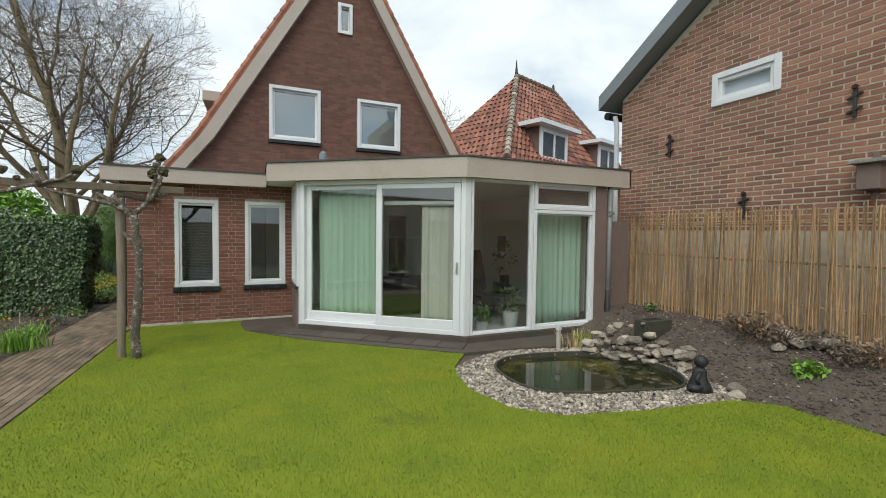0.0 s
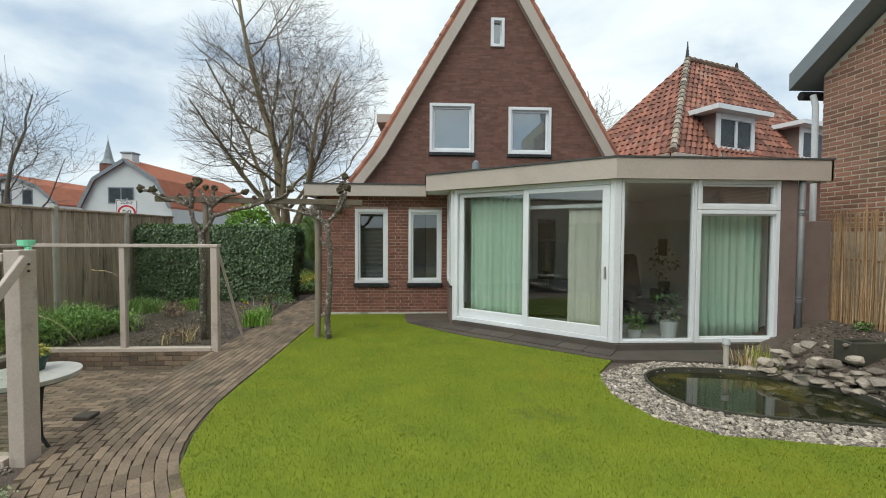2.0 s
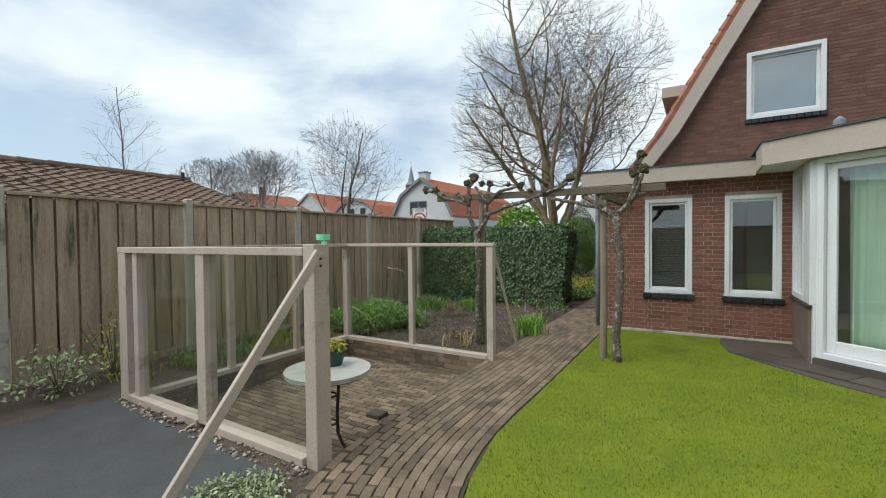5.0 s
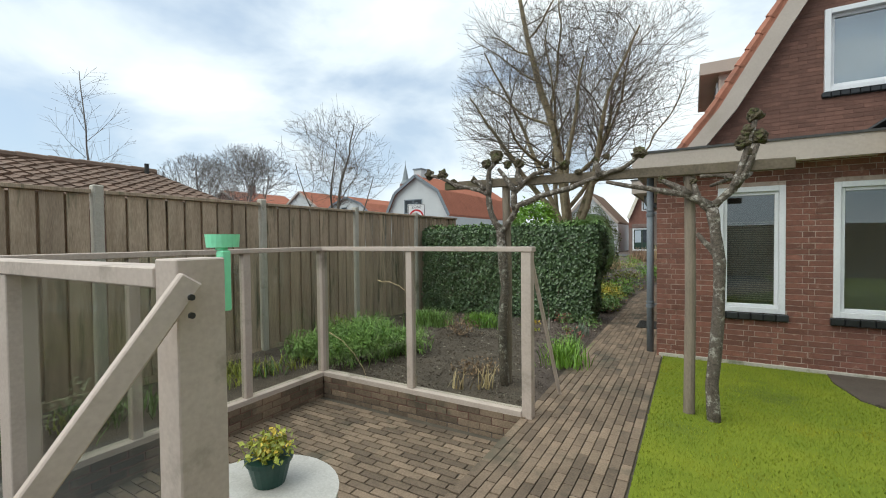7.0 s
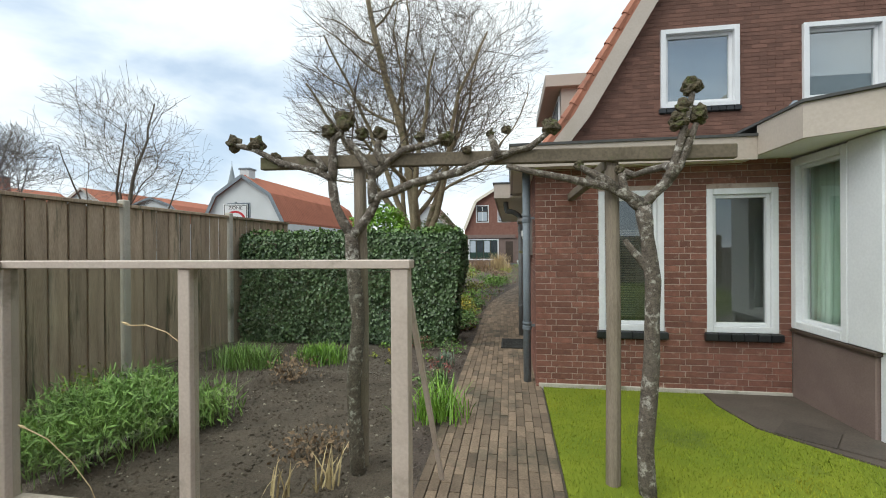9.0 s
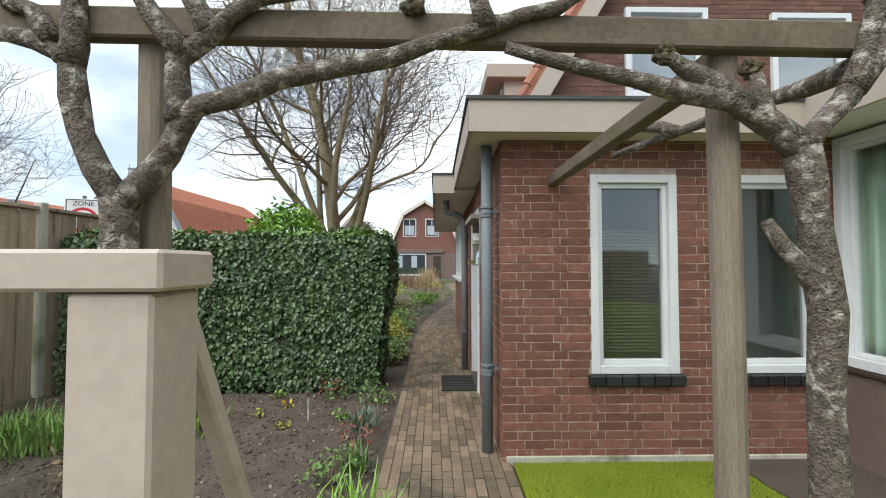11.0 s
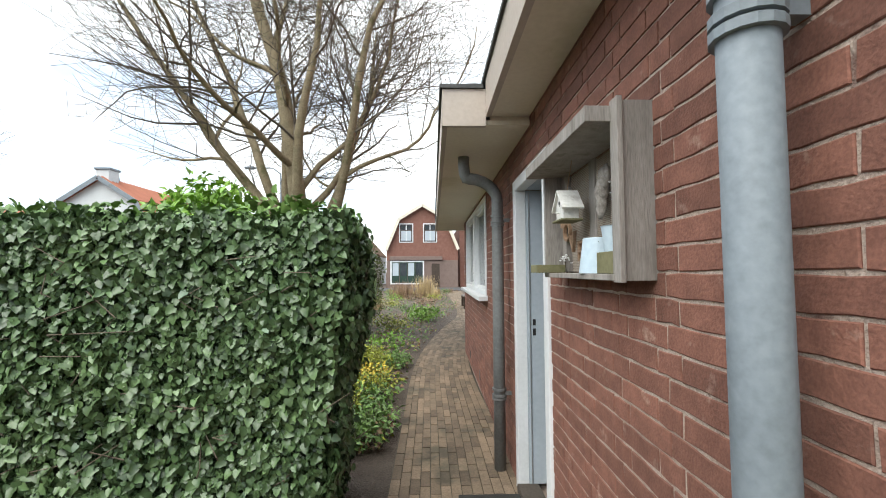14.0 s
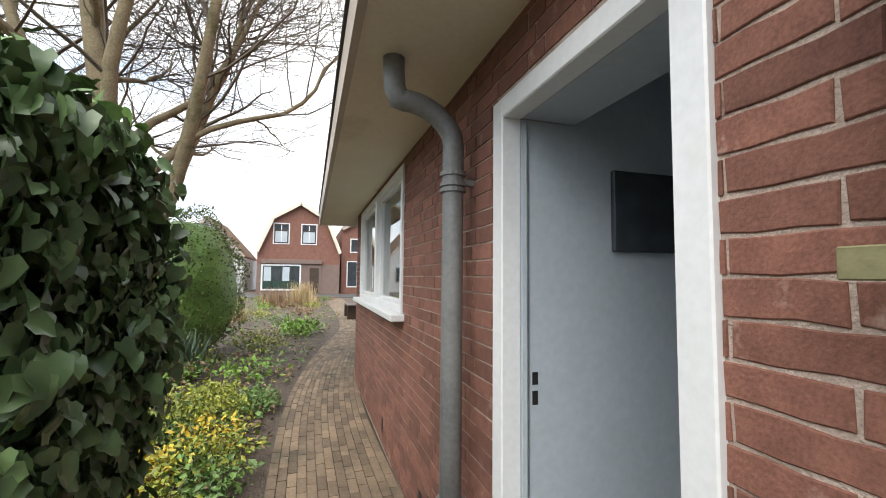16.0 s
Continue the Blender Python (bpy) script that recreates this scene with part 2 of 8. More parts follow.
M_slab = material("dark_stone_paving", (0.055, 0.043, 0.034), (0.092, 0.073, 0.057), 0.8, 3, 70, 0.3, island=0.15, c3=(0.06, 0.06, 0.045), spots=0.3)
M_darkpave = material("dark_asphalt_paving", (0.045, 0.046, 0.05), (0.075, 0.077, 0.08), 0.75, 3, 90, 0.3, c3=(0.10, 0.10, 0.095), spots=0.1)
M_fence = material("weathered_fence_wood", (0.265, 0.20, 0.14), (0.46, 0.36, 0.262), 0.85, 5, 50, 0.4, 0.006, island=0.2, stretch=(3, 3, 0.35), c3=(0.085, 0.085, 0.05), spots=0.25)
M_concrete = material("grey_concrete", (0.38, 0.355, 0.30), (0.50, 0.465, 0.40), 0.9, 6, 90, 0.3, c3=(0.20, 0.20, 0.14), spots=0.25)
M_screenwood = material("taupe_painted_wood", (0.44, 0.362, 0.308), (0.535, 0.452, 0.39), 0.7, 5, 60, 0.2, 0.004, stretch=(1, 1, 1), c3=(0.29, 0.245, 0.195), spots=0.2)
M_oldwood = material("grey_weathered_plank", (0.20, 0.18, 0.165), (0.33, 0.30, 0.275), 0.85, 6, 60, 0.5, 0.006, stretch=(4, 4, 0.5), c3=(0.16, 0.14, 0.12), spots=0.2)
M_mosswood = material("mossy_plank", (0.12, 0.115, 0.055), (0.19, 0.175, 0.09), 0.9, 8, 60, 0.5, 0.006)
M_beam = material("mossy_pergola_timber", (0.10, 0.08, 0.055), (0.17, 0.135, 0.095), 0.85, 6, 60, 0.4, 0.006, c3=(0.10, 0.10, 0.04), spots=0.2)
M_post = material("pale_weathered_post", (0.17, 0.135, 0.10), (0.28, 0.23, 0.175), 0.85, 6, 60, 0.4, 0.006, stretch=(4, 4, 0.5), c3=(0.14, 0.14, 0.06), spots=0.12)
M_bamboo = material("split_bamboo", (0.25, 0.145, 0.07), (0.44, 0.29, 0.155), 0.6, 6, 50, 0.2, 0.004, island=0.38, stretch=(1, 1, 0.3), c3=(0.18, 0.11, 0.065), spots=0.25)
M_bark = material("grey_bark", (0.07, 0.055, 0.042), (0.21, 0.175, 0.14), 0.9, 46, 150, 1.0, 0.03, c3=(0.50, 0.47, 0.41), spots=0.36)
M_knob = material("knobbly_bark", (0.055, 0.045, 0.028), (0.12, 0.095, 0.055), 0.95, 30, 90, 1.0, 0.03, c3=(0.09, 0.10, 0.03), spots=0.4)
M_birch = material("yellowish_tree_bark", (0.165, 0.132, 0.08), (0.31, 0.255, 0.16), 0.9, 7, 60, 0.6, 0.02, c3=(0.12, 0.11, 0.05), spots=0.3)
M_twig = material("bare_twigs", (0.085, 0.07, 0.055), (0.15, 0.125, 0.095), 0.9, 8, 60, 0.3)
# Greyer, paler copy of bare_twigs: haze of distance put into the colour.
M_fartwig = material("hazy_far_twigs", (0.15, 0.135, 0.125), (0.23, 0.21, 0.195), 0.9, 8, 60, 0.3)
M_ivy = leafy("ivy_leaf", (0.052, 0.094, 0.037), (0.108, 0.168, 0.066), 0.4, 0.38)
# Dark green of the hedge core paints the shade behind the leaves.
M_hedgeshade = material("hedge_shade", (0.034, 0.05, 0.024), (0.06, 0.08, 0.038), 0.95, 14, 60, 1.0, 0.05)
M_shrub = leafy("clipped_shrub_leaf", (0.085, 0.125, 0.03), (0.17, 0.21, 0.06), 0.4)
M_stem = material("woody_stem", (0.10, 0.075, 0.055), (0.17, 0.135, 0.10), 0.9, 12, 80, 0.4)
M_green = leafy("fresh_green_leaf", (0.12, 0.25, 0.025), (0.23, 0.39, 0.045), 0.35)
M_midgreen = leafy("green_leaf", (0.075, 0.15, 0.035), (0.16, 0.26, 0.065), 0.4)
M_yellowgreen = leafy("yellow_green_leaf", (0.19, 0.24, 0.03), (0.36, 0.36, 0.05), 0.4)
M_yellow = leafy("yellow_leaf", (0.48, 0.34, 0.03), (0.60, 0.45, 0.05), 0.3)
M_feather = leafy("feathery_leaf", (0.14, 0.26, 0.055), (0.27, 0.40, 0.10), 0.4)
M_silver = leafy("pale_variegated_leaf", (0.22, 0.28, 0.13), (0.40, 0.45, 0.26), 0.4)
M_bluegreen = leafy("blue_green_leaf", (0.10, 0.16, 0.10), (0.19, 0.26, 0.17), 0.35)
M_drybrown = leafy("dry_brown_stalk", (0.17, 0.10, 0.055), (0.31, 0.20, 0.12), 0.4)
M_straw = leafy("straw_grass", (0.36, 0.26, 0.13), (0.52, 0.40, 0.22), 0.3)
M_red = leafy("red_leaf", (0.17, 0.05, 0.04), (0.26, 0.09, 0.06), 0.4)
M_purple = leafy("purple_flower", (0.12, 0.06, 0.16), (0.20, 0.11, 0.24), 0.4)
M_pebble = material("pale_pebble", (0.10, 0.08, 0.058), (0.47, 0.41, 0.34), 0.7, 9, 60, 0.2, island=0.65)
M_rock = material("grey_brown_rock", (0.19, 0.155, 0.12), (0.4, 0.345, 0.285), 0.85, 7, 60, 0.7, 0.03, island=0.4, c3=(0.13, 0.12, 0.09), spots=0.3)
M_statue = material("black_cast_stone", (0.012, 0.012, 0.013), (0.03, 0.03, 0.032), 0.6, 12, 80, 0.4)
M_trough = material("mossy_dark_stone", (0.035, 0.035, 0.025), (0.07, 0.065, 0.045), 0.9, 8, 80, 0.5)
M_zinc = material("zinc_grey_pipe", (0.145, 0.168, 0.19), (0.21, 0.24, 0.268), 0.62, 4, 60, 0.15, 0.004, metal=0.0, c3=(0.13, 0.13, 0.12), spots=0.2)
M_darkpipe = material("brown_grey_pipe", (0.15, 0.155, 0.155), (0.22, 0.225, 0.225), 0.55, 5, 60, 0.2, 0.004, metal=0.2)
M_bluegrey = material("pale_blue_grey_paint", (0.39, 0.44, 0.49), (0.45, 0.50, 0.55), 0.45, 2, 40, 0.03, 0.002)
M_interior = material("pale_interior_wall", (0.76, 0.75, 0.72), (0.82, 0.81, 0.78), 0.8, 2, 40, 0.03)
# Blue-grey picked to paint the sky's reflection in the upstairs panes.
M_skyback = material("sky_reflection_backing", (0.24, 0.275, 0.305), (0.30, 0.335, 0.365), 0.6, 2, 40, 0.03)
M_floorin = material("grey_floor_tile", (0.44, 0.43, 0.41), (0.52, 0.51, 0.49), 0.5, 3, 40, 0.05)
M_curtain = material("pale_green_curtain", (0.44, 0.58, 0.46), (0.51, 0.65, 0.53), 0.85, 8, 90, 0.15, 0.003)
M_sheer = material("beige_sheer_curtain", (0.50, 0.49, 0.42), (0.58, 0.57, 0.50), 0.85, 8, 90, 0.1, 0.003)
M_darkcloth = material("dark_upholstery", (0.02, 0.02, 0.024), (0.04, 0.04, 0.045), 0.9, 10, 120, 0.3)
M_darkwood = material("dark_wood", (0.035, 0.022, 0.015), (0.06, 0.04, 0.026), 0.5, 6, 60, 0.1)
M_metal = material("steel", (0.45, 0.45, 0.45), (0.55, 0.55, 0.55), 0.35, 6, 60, 0.05, metal=0.9)
M_iron = material("dark_iron", (0.03, 0.03, 0.03), (0.06, 0.055, 0.05), 0.6, 8, 60, 0.2, metal=0.5)
M_tabletop = material("pale_stone_tabletop", (0.40, 0.38, 0.34), (0.53, 0.51, 0.47), 0.55, 9, 90, 0.1, c3=(0.35, 0.33, 0.29), spots=0.3)
M_potgreen = material("dark_green_plastic", (0.010, 0.045, 0.035), (0.018, 0.065, 0.05), 0.4, 5, 60, 0.05)
M_mint = material("mint_green_plastic", (0.26, 0.76, 0.46), (0.30, 0.84, 0.52), 0.35, 4, 60, 0.03)
M_mat = material("black_rubber_mat", (0.018, 0.018, 0.017), (0.035, 0.034, 0.03), 0.9, 9, 120, 0.5)
M_whitewash = material("whitewashed_wall", (0.50, 0.515, 0.52), (0.59, 0.605, 0.61), 0.8, 1, 20, 0.1, c3=(0.56, 0.57, 0.56), spots=0.1)
M_orange = material("orange_roof_tile", (0.27, 0.095, 0.055), (0.36, 0.13, 0.075), 0.8, 1.5, 25, 0.3, c3=(0.26, 0.09, 0.05), spots=0.25)
M_farglass = material("dark_window_glass", (0.03, 0.035, 0.04), (0.06, 0.07, 0.08), 0.25, 2, 10, 0.0, spec=0.2)
M_solar = material("solar_panel", (0.02, 0.03, 0.05), (0.03, 0.045, 0.07), 0.12, 2, 10, 0.0)
M_darkgreenpaint = material("dark_green_paint", (0.012, 0.035, 0.025), (0.02, 0.05, 0.035), 0.4, 3, 20, 0.02)
M_water = material("dark_pond_water", (0.012, 0.016, 0.008), (0.03, 0.032, 0.014), 0.03, 3, 20, 0.02, 0.002, c3=(0.085, 0.075, 0.02), spots=0.35)
M_net = material("grey_brown_net", (0.32, 0.27, 0.22), (0.44, 0.38, 0.31), 0.95, 20, 200, 0.3)
M_hessian = material("brown_hessian", (0.14, 0.10, 0.075), (0.22, 0.165, 0.125), 0.95, 20, 250, 0.6, 0.003)
M_cork = material("brown_letter_wood", (0.24, 0.15, 0.09), (0.34, 0.22, 0.14), 0.85, 14, 90, 0.3)
M_enamel = material("pale_blue_enamel", (0.42, 0.52, 0.60), (0.52, 0.62, 0.69), 0.35, 6, 60, 0.05, c3=(0.14, 0.13, 0.12), spots=-0.35)
M_whitewood = material("whitewashed_wood", (0.58, 0.57, 0.54), (0.74, 0.73, 0.70), 0.8, 12, 90, 0.3, c3=(0.30, 0.26, 0.22), spots=0.1)
M_driftwood = material("pale_driftwood", (0.22, 0.19, 0.165), (0.44, 0.40, 0.36), 0.85, 30, 120, 0.5)
M_signwhite = material("sign_white", (0.78, 0.78, 0.78), (0.82, 0.82, 0.82), 0.4, 3, 20, 0.0)
M_signred = material("sign_red", (0.50, 0.02, 0.03), (0.55, 0.03, 0.04), 0.4, 3, 20, 0.0)
M_ink = material("sign_black", (0.012, 0.012, 0.012), (0.016, 0.016, 0.016), 0.5, 3, 20, 0.0)
G_clear = glass_mat("clear_glass", base=0.12)
G_screen = glass_mat("weathered_glass", (0.93, 0.95, 0.92), 0.0, 0.035)
G_sky = glass_mat("upstairs_glass", (0.74, 0.80, 0.82), base=0.26)
G_dark = glass_mat("window_glass", (0.70, 0.74, 0.73), base=0.12)

# ---- ground ----
POND = [(2.92, 4.12), (2.82, 3.65), (2.92, 3.27), (3.25, 3.06), (3.8, 2.9), (4.35, 2.8), (4.7, 3.1), (4.75, 3.6), (4.4, 4.1), (3.9, 4.3), (3.3, 4.35)]
PEBBLES = [(2.47, 4.22), (2.32, 3.6), (2.45, 3.05), (2.8, 2.72), (3.6, 2.52), (4.3, 2.40), (4.62, 2.36), (4.85, 2.75), (4.95, 3.6), (4.5, 4.35), (3.9, 4.55), (3.2, 4.62)]


def rounded(poly, n=5):
    out = []
    for i in range(len(poly)):
        a, b, c, d = (poly[(i + k) % len(poly)] for k in (-1, 0, 1, 2))
        for j in range(n):
            t = j / n
            out.append(tuple(0.5 * (2 * b[k] + (c[k] - a[k]) * t + (2 * a[k] - 5 * b[k] + 4 * c[k] - d[k]) * t * t + (3 * b[k] - a[k] - 3 * c[k] + d[k]) * t ** 3) for k in (0, 1)))
    return out


POND, PEBBLES = rounded(POND), rounded(PEBBLES)
LAWN = [(-1.44, 7.88), (-1.45, 5.0), (-1.46, 3.5), (-1.36, 2.9), (-1.14, 2.2), (-0.72, 1.4), (-0.2, 0.7), (0.5, 0.0), (1.0, -1.2), (1.2, -3.0), (1.2, -5.9),
        (5.3, -5.9), (5.25, 0.2), (5.05, 1.3), (4.85, 2.05), (4.5, 2.38), (3.6, 2.50), (2.78, 2.70), (2.43, 3.03), (2.30, 3.6), (2.45, 4.25), (2.80, 4.70), (2.05, 5.28), (1.0, 6.12), (0.5, 6.66), (0.18, 7.05), (0.10, 7.55), (0.12, 7.88)]


def inside(p, poly):
    x, y = p
    c = False
    for (x0, y0), (x1, y1) in zip(poly, poly[1:] + poly[:1]):
        if (y0 > y) != (y1 > y) and x < (x1 - x0) * (y - y0) / (y1 - y0) + x0:
            c = not c
    return c


def height(x, y):
    """The lie of the land: a sunken patio, a pond and a bank against the reed fence."""
    h = -0.03 + 0.012 * noise.noise(Vector((x * 1.7, y * 1.7, 0)))
    if -4.625 < x < -2.355 and 2.575 < y < 5.245:
        return -0.27
    if inside((x, y), POND):
        return -0.30
    if x > 4.3 and y < 5.6:
        k = min(1, max(0, (x - 4.6) / 1.4)) * min(1, max(0, (y + 2) / 3))
        h += 0.42 * k * k * (3 - 2 * k) + 0.03 * noise.noise(Vector((x * 3, y * 3, 2)))
    if x < -2.4 and 5.4 < y < 9.6:
        h += 0.03 + 0.03 * noise.noise(Vector((x * 4, y * 4, 5)))
    return h


gx = sorted(set([-400, -150, -60, -30, -15, -10] + [round(-8 + 0.1 * i, 2) for i in range(151)] + [-4.64, -4.62, -2.36, -2.34] + [8, 10, 15, 30, 60, 150, 400]))
gy = sorted(set([-400, -150, -60, -30, -15, -10] + [round(-6 + 0.1 * i, 2) for i in range(161)] + [2.56, 2.58, 5.24, 5.26] + [10.5 + i for i in range(20)] + [35, 45, 60, 80, 150, 400]))
gv = [(x, y, height(x, y)) for y in gy for x in gx]
W = len(gx)
gf = [(j * W + i, j * W + i + 1, (j + 1) * W + i + 1, (j + 1) * W + i) for j in range(len(gy) - 1) for i in range(W - 1)]
tagged(raw("ground", gv, gf, M_soil, smooth=True), "dark bare garden soil with scattered crumbs", "ground", kind="structure")

bm = bmesh.new()
prism(bm, LAWN, -0.06, 0.0)
lawn = solid("lawn", bm, M_grass, "mossy yellow-green mown lawn in the back garden", "lawn", kind="structure")
verts, faces = [], []
lx = np.random.RandomState(3)
while len(faces) < 170000:
    x, y = lx.uniform(-1.5, 5.2), 7.9 - 9.0 * lx.rand() ** 1.0
    if not inside((x, y), LAWN):
        continue
    if y < 0.2 and lx.rand() < 0.7:
        continue
    a, hgt, wd = lx.uniform(0, 6.28), lx.uniform(0.008, 0.022), lx.uniform(0.0018, 0.0034)
    dx, dy = math.cos(a), math.sin(a)
    n0 = len(verts)
    lean = lx.uniform(0.2, 1.3) * hgt
    verts += [(x - dy * wd, y + dx * wd, -0.002), (x + dy * wd, y - dx * wd, -0.002), (x + dx * lean, y + dy * lean, hgt)]
    faces.append((n0, n0 + 1, n0 + 2))
tagged(raw("grass", verts, faces, M_blade), "short yellow-green grass blades of the lawn", "grass", kind="stuff")


# ---- masonry ----
def monk_rects(w, h, holes, course=0.0628, joint=0.0075, first=0.0254, start=0.103):
    """Courses of two stretchers and a header, each header over the joint of two stretchers."""
    st, hd = 0.211, 0.105
    out = []
    for r in range(-1, int(h / course) + 1):
        v0, v1 = max(0.004, first + r * course + joint / 2), min(h, first + (r + 1) * course - joint / 2)
        if v1 - v0 < 0.012:
            continue
        u, k = start - 2 * (2 * st + hd) + ((2 * st + hd) / 2 if r % 2 else 0.0), 0
        while u < w:
            ln = hd if k % 3 == 0 else st
            wob = 0.006 * (hash2(k * 1.7, r * 0.9) - 0.5)
            spans = [(max(0, u + joint / 2 + wob), min(w, u + ln - joint / 2 + 0.006 * (hash2((k + 1) * 1.7, r * 0.9) - 0.5)))]
            for a0, b0, a1, b1 in holes:
                if v1 > b0 + 0.012 and v0 < b1 - 0.012:
                    spans = [q for s0, s1 in spans for q in ((s0, min(s1, a0)), (max(s0, a1), s1)) if q[1] - q[0] > 0.006]
            out += [(s0, s1, v0, v1) for s0, s1 in spans if s1 - s0 > 0.006]
            u, k = u + ln, k + 1
    return out


def brick_rects(w, h, holes, course=0.065, length=0.22, joint=0.0095, clip=None):
    out = []
    for r in range(int(h / course)):
        v0, v1 = r * course + joint / 2, (r + 1) * course - joint / 2
        u = -length / 2 if r % 2 else 0.0
        while u < w:
            u0, u1 = max(0, u + joint / 2), min(w, u + length - joint / 2)
            spans = [(u0, u1)]
            for a0, b0, a1, b1 in holes:
                if v1 > b0 + 0.01 and v0 < b1 - 0.01:
                    nxt = []
                    for s0, s1 in spans:
                        if s1 <= a0 or s0 >= a1:
                            nxt.append((s0, s1))
                        else:
                            if s0 < a0:
                                nxt.append((s0, a0))
                            if s1 > a1:
                                nxt.append((a1, s1))
                    spans = nxt
            for s0, s1 in spans:
                if s1 - s0 > 0.025 and (clip is None or clip((s0 + s1) / 2, (v0 + v1) / 2)):
                    out.append((s0, s1, v0, v1))
            u += length
    return out


BRICK_MESH = {}


def unit_brick(mat_, lu, lv, deep, kind=0):
    key = (mat_.name, round(lu, 3), round(lv, 3), round(deep, 3), kind)
    if key not in BRICK_MESH:
        bm = bmesh.new()
        e = 0.0022
        rim = [(0, 0), (lu * 0.34, 0), (lu * 0.68, 0), (lu, 0), (lu, lv), (lu * 0.66, lv), (lu * 0.31, lv), (0, lv)]
        wob = [((hash2(k + 8 * kind, 1.3) - 0.5) * 0.005, (hash2(k + 8 * kind, 2.7) - 0.5) * 0.0058) for k in range(8)]
        rings = []
        for z, inset in ((deep, e), (deep - e, 0.0), (-0.02, 0.0)):
            rings.append([bm.verts.new((x + wx + (inset if x < lu / 2 else -inset), y + wy + (inset if y < lv / 2 else -inset), z)) for (x, y), (wx, wy) in zip(rim, wob)])
        bm.faces.new(rings[0])
        for p, q in zip(rings, rings[1:]):
            for i in range(8):
                bm.faces.new((p[i], q[i], q[(i + 1) % 8], p[(i + 1) % 8]))
        BRICK_MESH[key] = mesh_of("brick", bm, mat_)
    return BRICK_MESH[key]


def lay(parent, M, rects, mat_, pick=None, proud=0.005, limit=300, name="brick", rest="brickwork"):
    """Bricks over a wall: those picked as parts, the rest joined."""
    singles, joined = [], []
    for r in rects:
        (singles if pick and len(singles) < limit and pick((r[0] + r[1]) / 2, (r[2] + r[3]) / 2) else joined).append(r)
    for u0, u1, v0, v1 in singles:
        ob = new(name, unit_brick(mat_, u1 - u0, v1 - v0, proud, int(hash2(u0 * 3, v0 * 7) * 14)))
        ob.parent = parent
        ob.matrix_basis = Matrix.Translation(-base_of(parent)) @ M @ Matrix.Translation((u0, v0, 0.0012 * (hash2(u0, v0) - 0.5)))
    if joined:
        P = []
        for u0, u1, v0, v1 in joined:
            d = proud + 0.002 * (hash2(u0, v0) - 0.5)
            j = [0.0036 * (hash2(u0 + k, v0 * 3) - 0.5) for k in range(8)]
            P += [(u0, v0, -0.02), (u1, v0, -0.02), (u1, v1, -0.02), (u0, v1, -0.02), (u0 + j[0], v0 + j[1], d), (u1 + j[2], v0 + j[3], d), (u1 + j[4], v1 + j[5], d), (u0 + j[6], v1 + j[7], d)]
        P = [tuple(M @ Vector(p)) for p in P]
        F = []
        for k in range(0, len(P), 8):
            F += [(k + 4, k + 5, k + 6, k + 7), (k, k + 1, k + 5, k + 4), (k + 1, k + 2, k + 6, k + 5), (k + 2, k + 3, k + 7, k + 6), (k + 3, k, k + 4, k + 7)]
        raw(rest, P, F, mat_, parent, kind="stuff")


def wall_slab(bm, M, w, h, t, holes, z0=0.0):
    us = sorted({0, w, *[a for q in holes for a in (q[0], q[2])]})
    vs = sorted({z0, h, *[a for q in holes for a in (q[1], q[3])]})
    for u0, u1 in zip(us, us[1:]):
        for v0, v1 in zip(vs, vs[1:]):
            cu, cv = (u0 + u1) / 2, (v0 + v1) / 2
            if not any(a0 < cu < a1 and b0 < cv < b1 for a0, b0, a1, b1 in holes):
                m = M @ Matrix.LocRotScale((cu, cv, -t / 2), None, (u1 - u0, v1 - v0, t))
                bmesh.ops.create_cube(bm, size=1, matrix=m)


def plane(o, u, v=(0, 0, 1)):
    u, v = Vector(u).normalized(), Vector(v).normalized()
    m = Matrix((u, v, u.cross(v))).transposed().to_4x4()
    m.translation = o
    return m


def mbox(bm, M, u0, v0, n0, u1, v1, n1, bevel=0.0):
    m = M @ Matrix.LocRotScale(((u0 + u1) / 2, (v0 + v1) / 2, (n0 + n1) / 2), None, (u1 - u0, v1 - v0, n1 - n0))
    vs = bmesh.ops.create_cube(bm, size=1, matrix=m)["verts"]
    if bevel:
        bmesh.ops.bevel(bm, geom=list({e for v in vs for e in v.link_edges}), offset=bevel, segments=1, affect="EDGES")


def ring(bm, M, u0, v0, u1, v1, w, n0, n1, bevel=0.004):
    """Four bars round an opening, ends butted."""
    mbox(bm, M, u0, v0, n0, u0 + w, v1, n1, bevel)
    mbox(bm, M, u1 - w, v0, n0, u1, v1, n1, bevel)
    mbox(bm, M, u0 + w + 0.0005, v0, n0, u1 - w - 0.0005, v0 + w, n1, bevel)
    mbox(bm, M, u0 + w + 0.0005, v1 - w, n0, u1 - w - 0.0005, v1, n1, bevel)


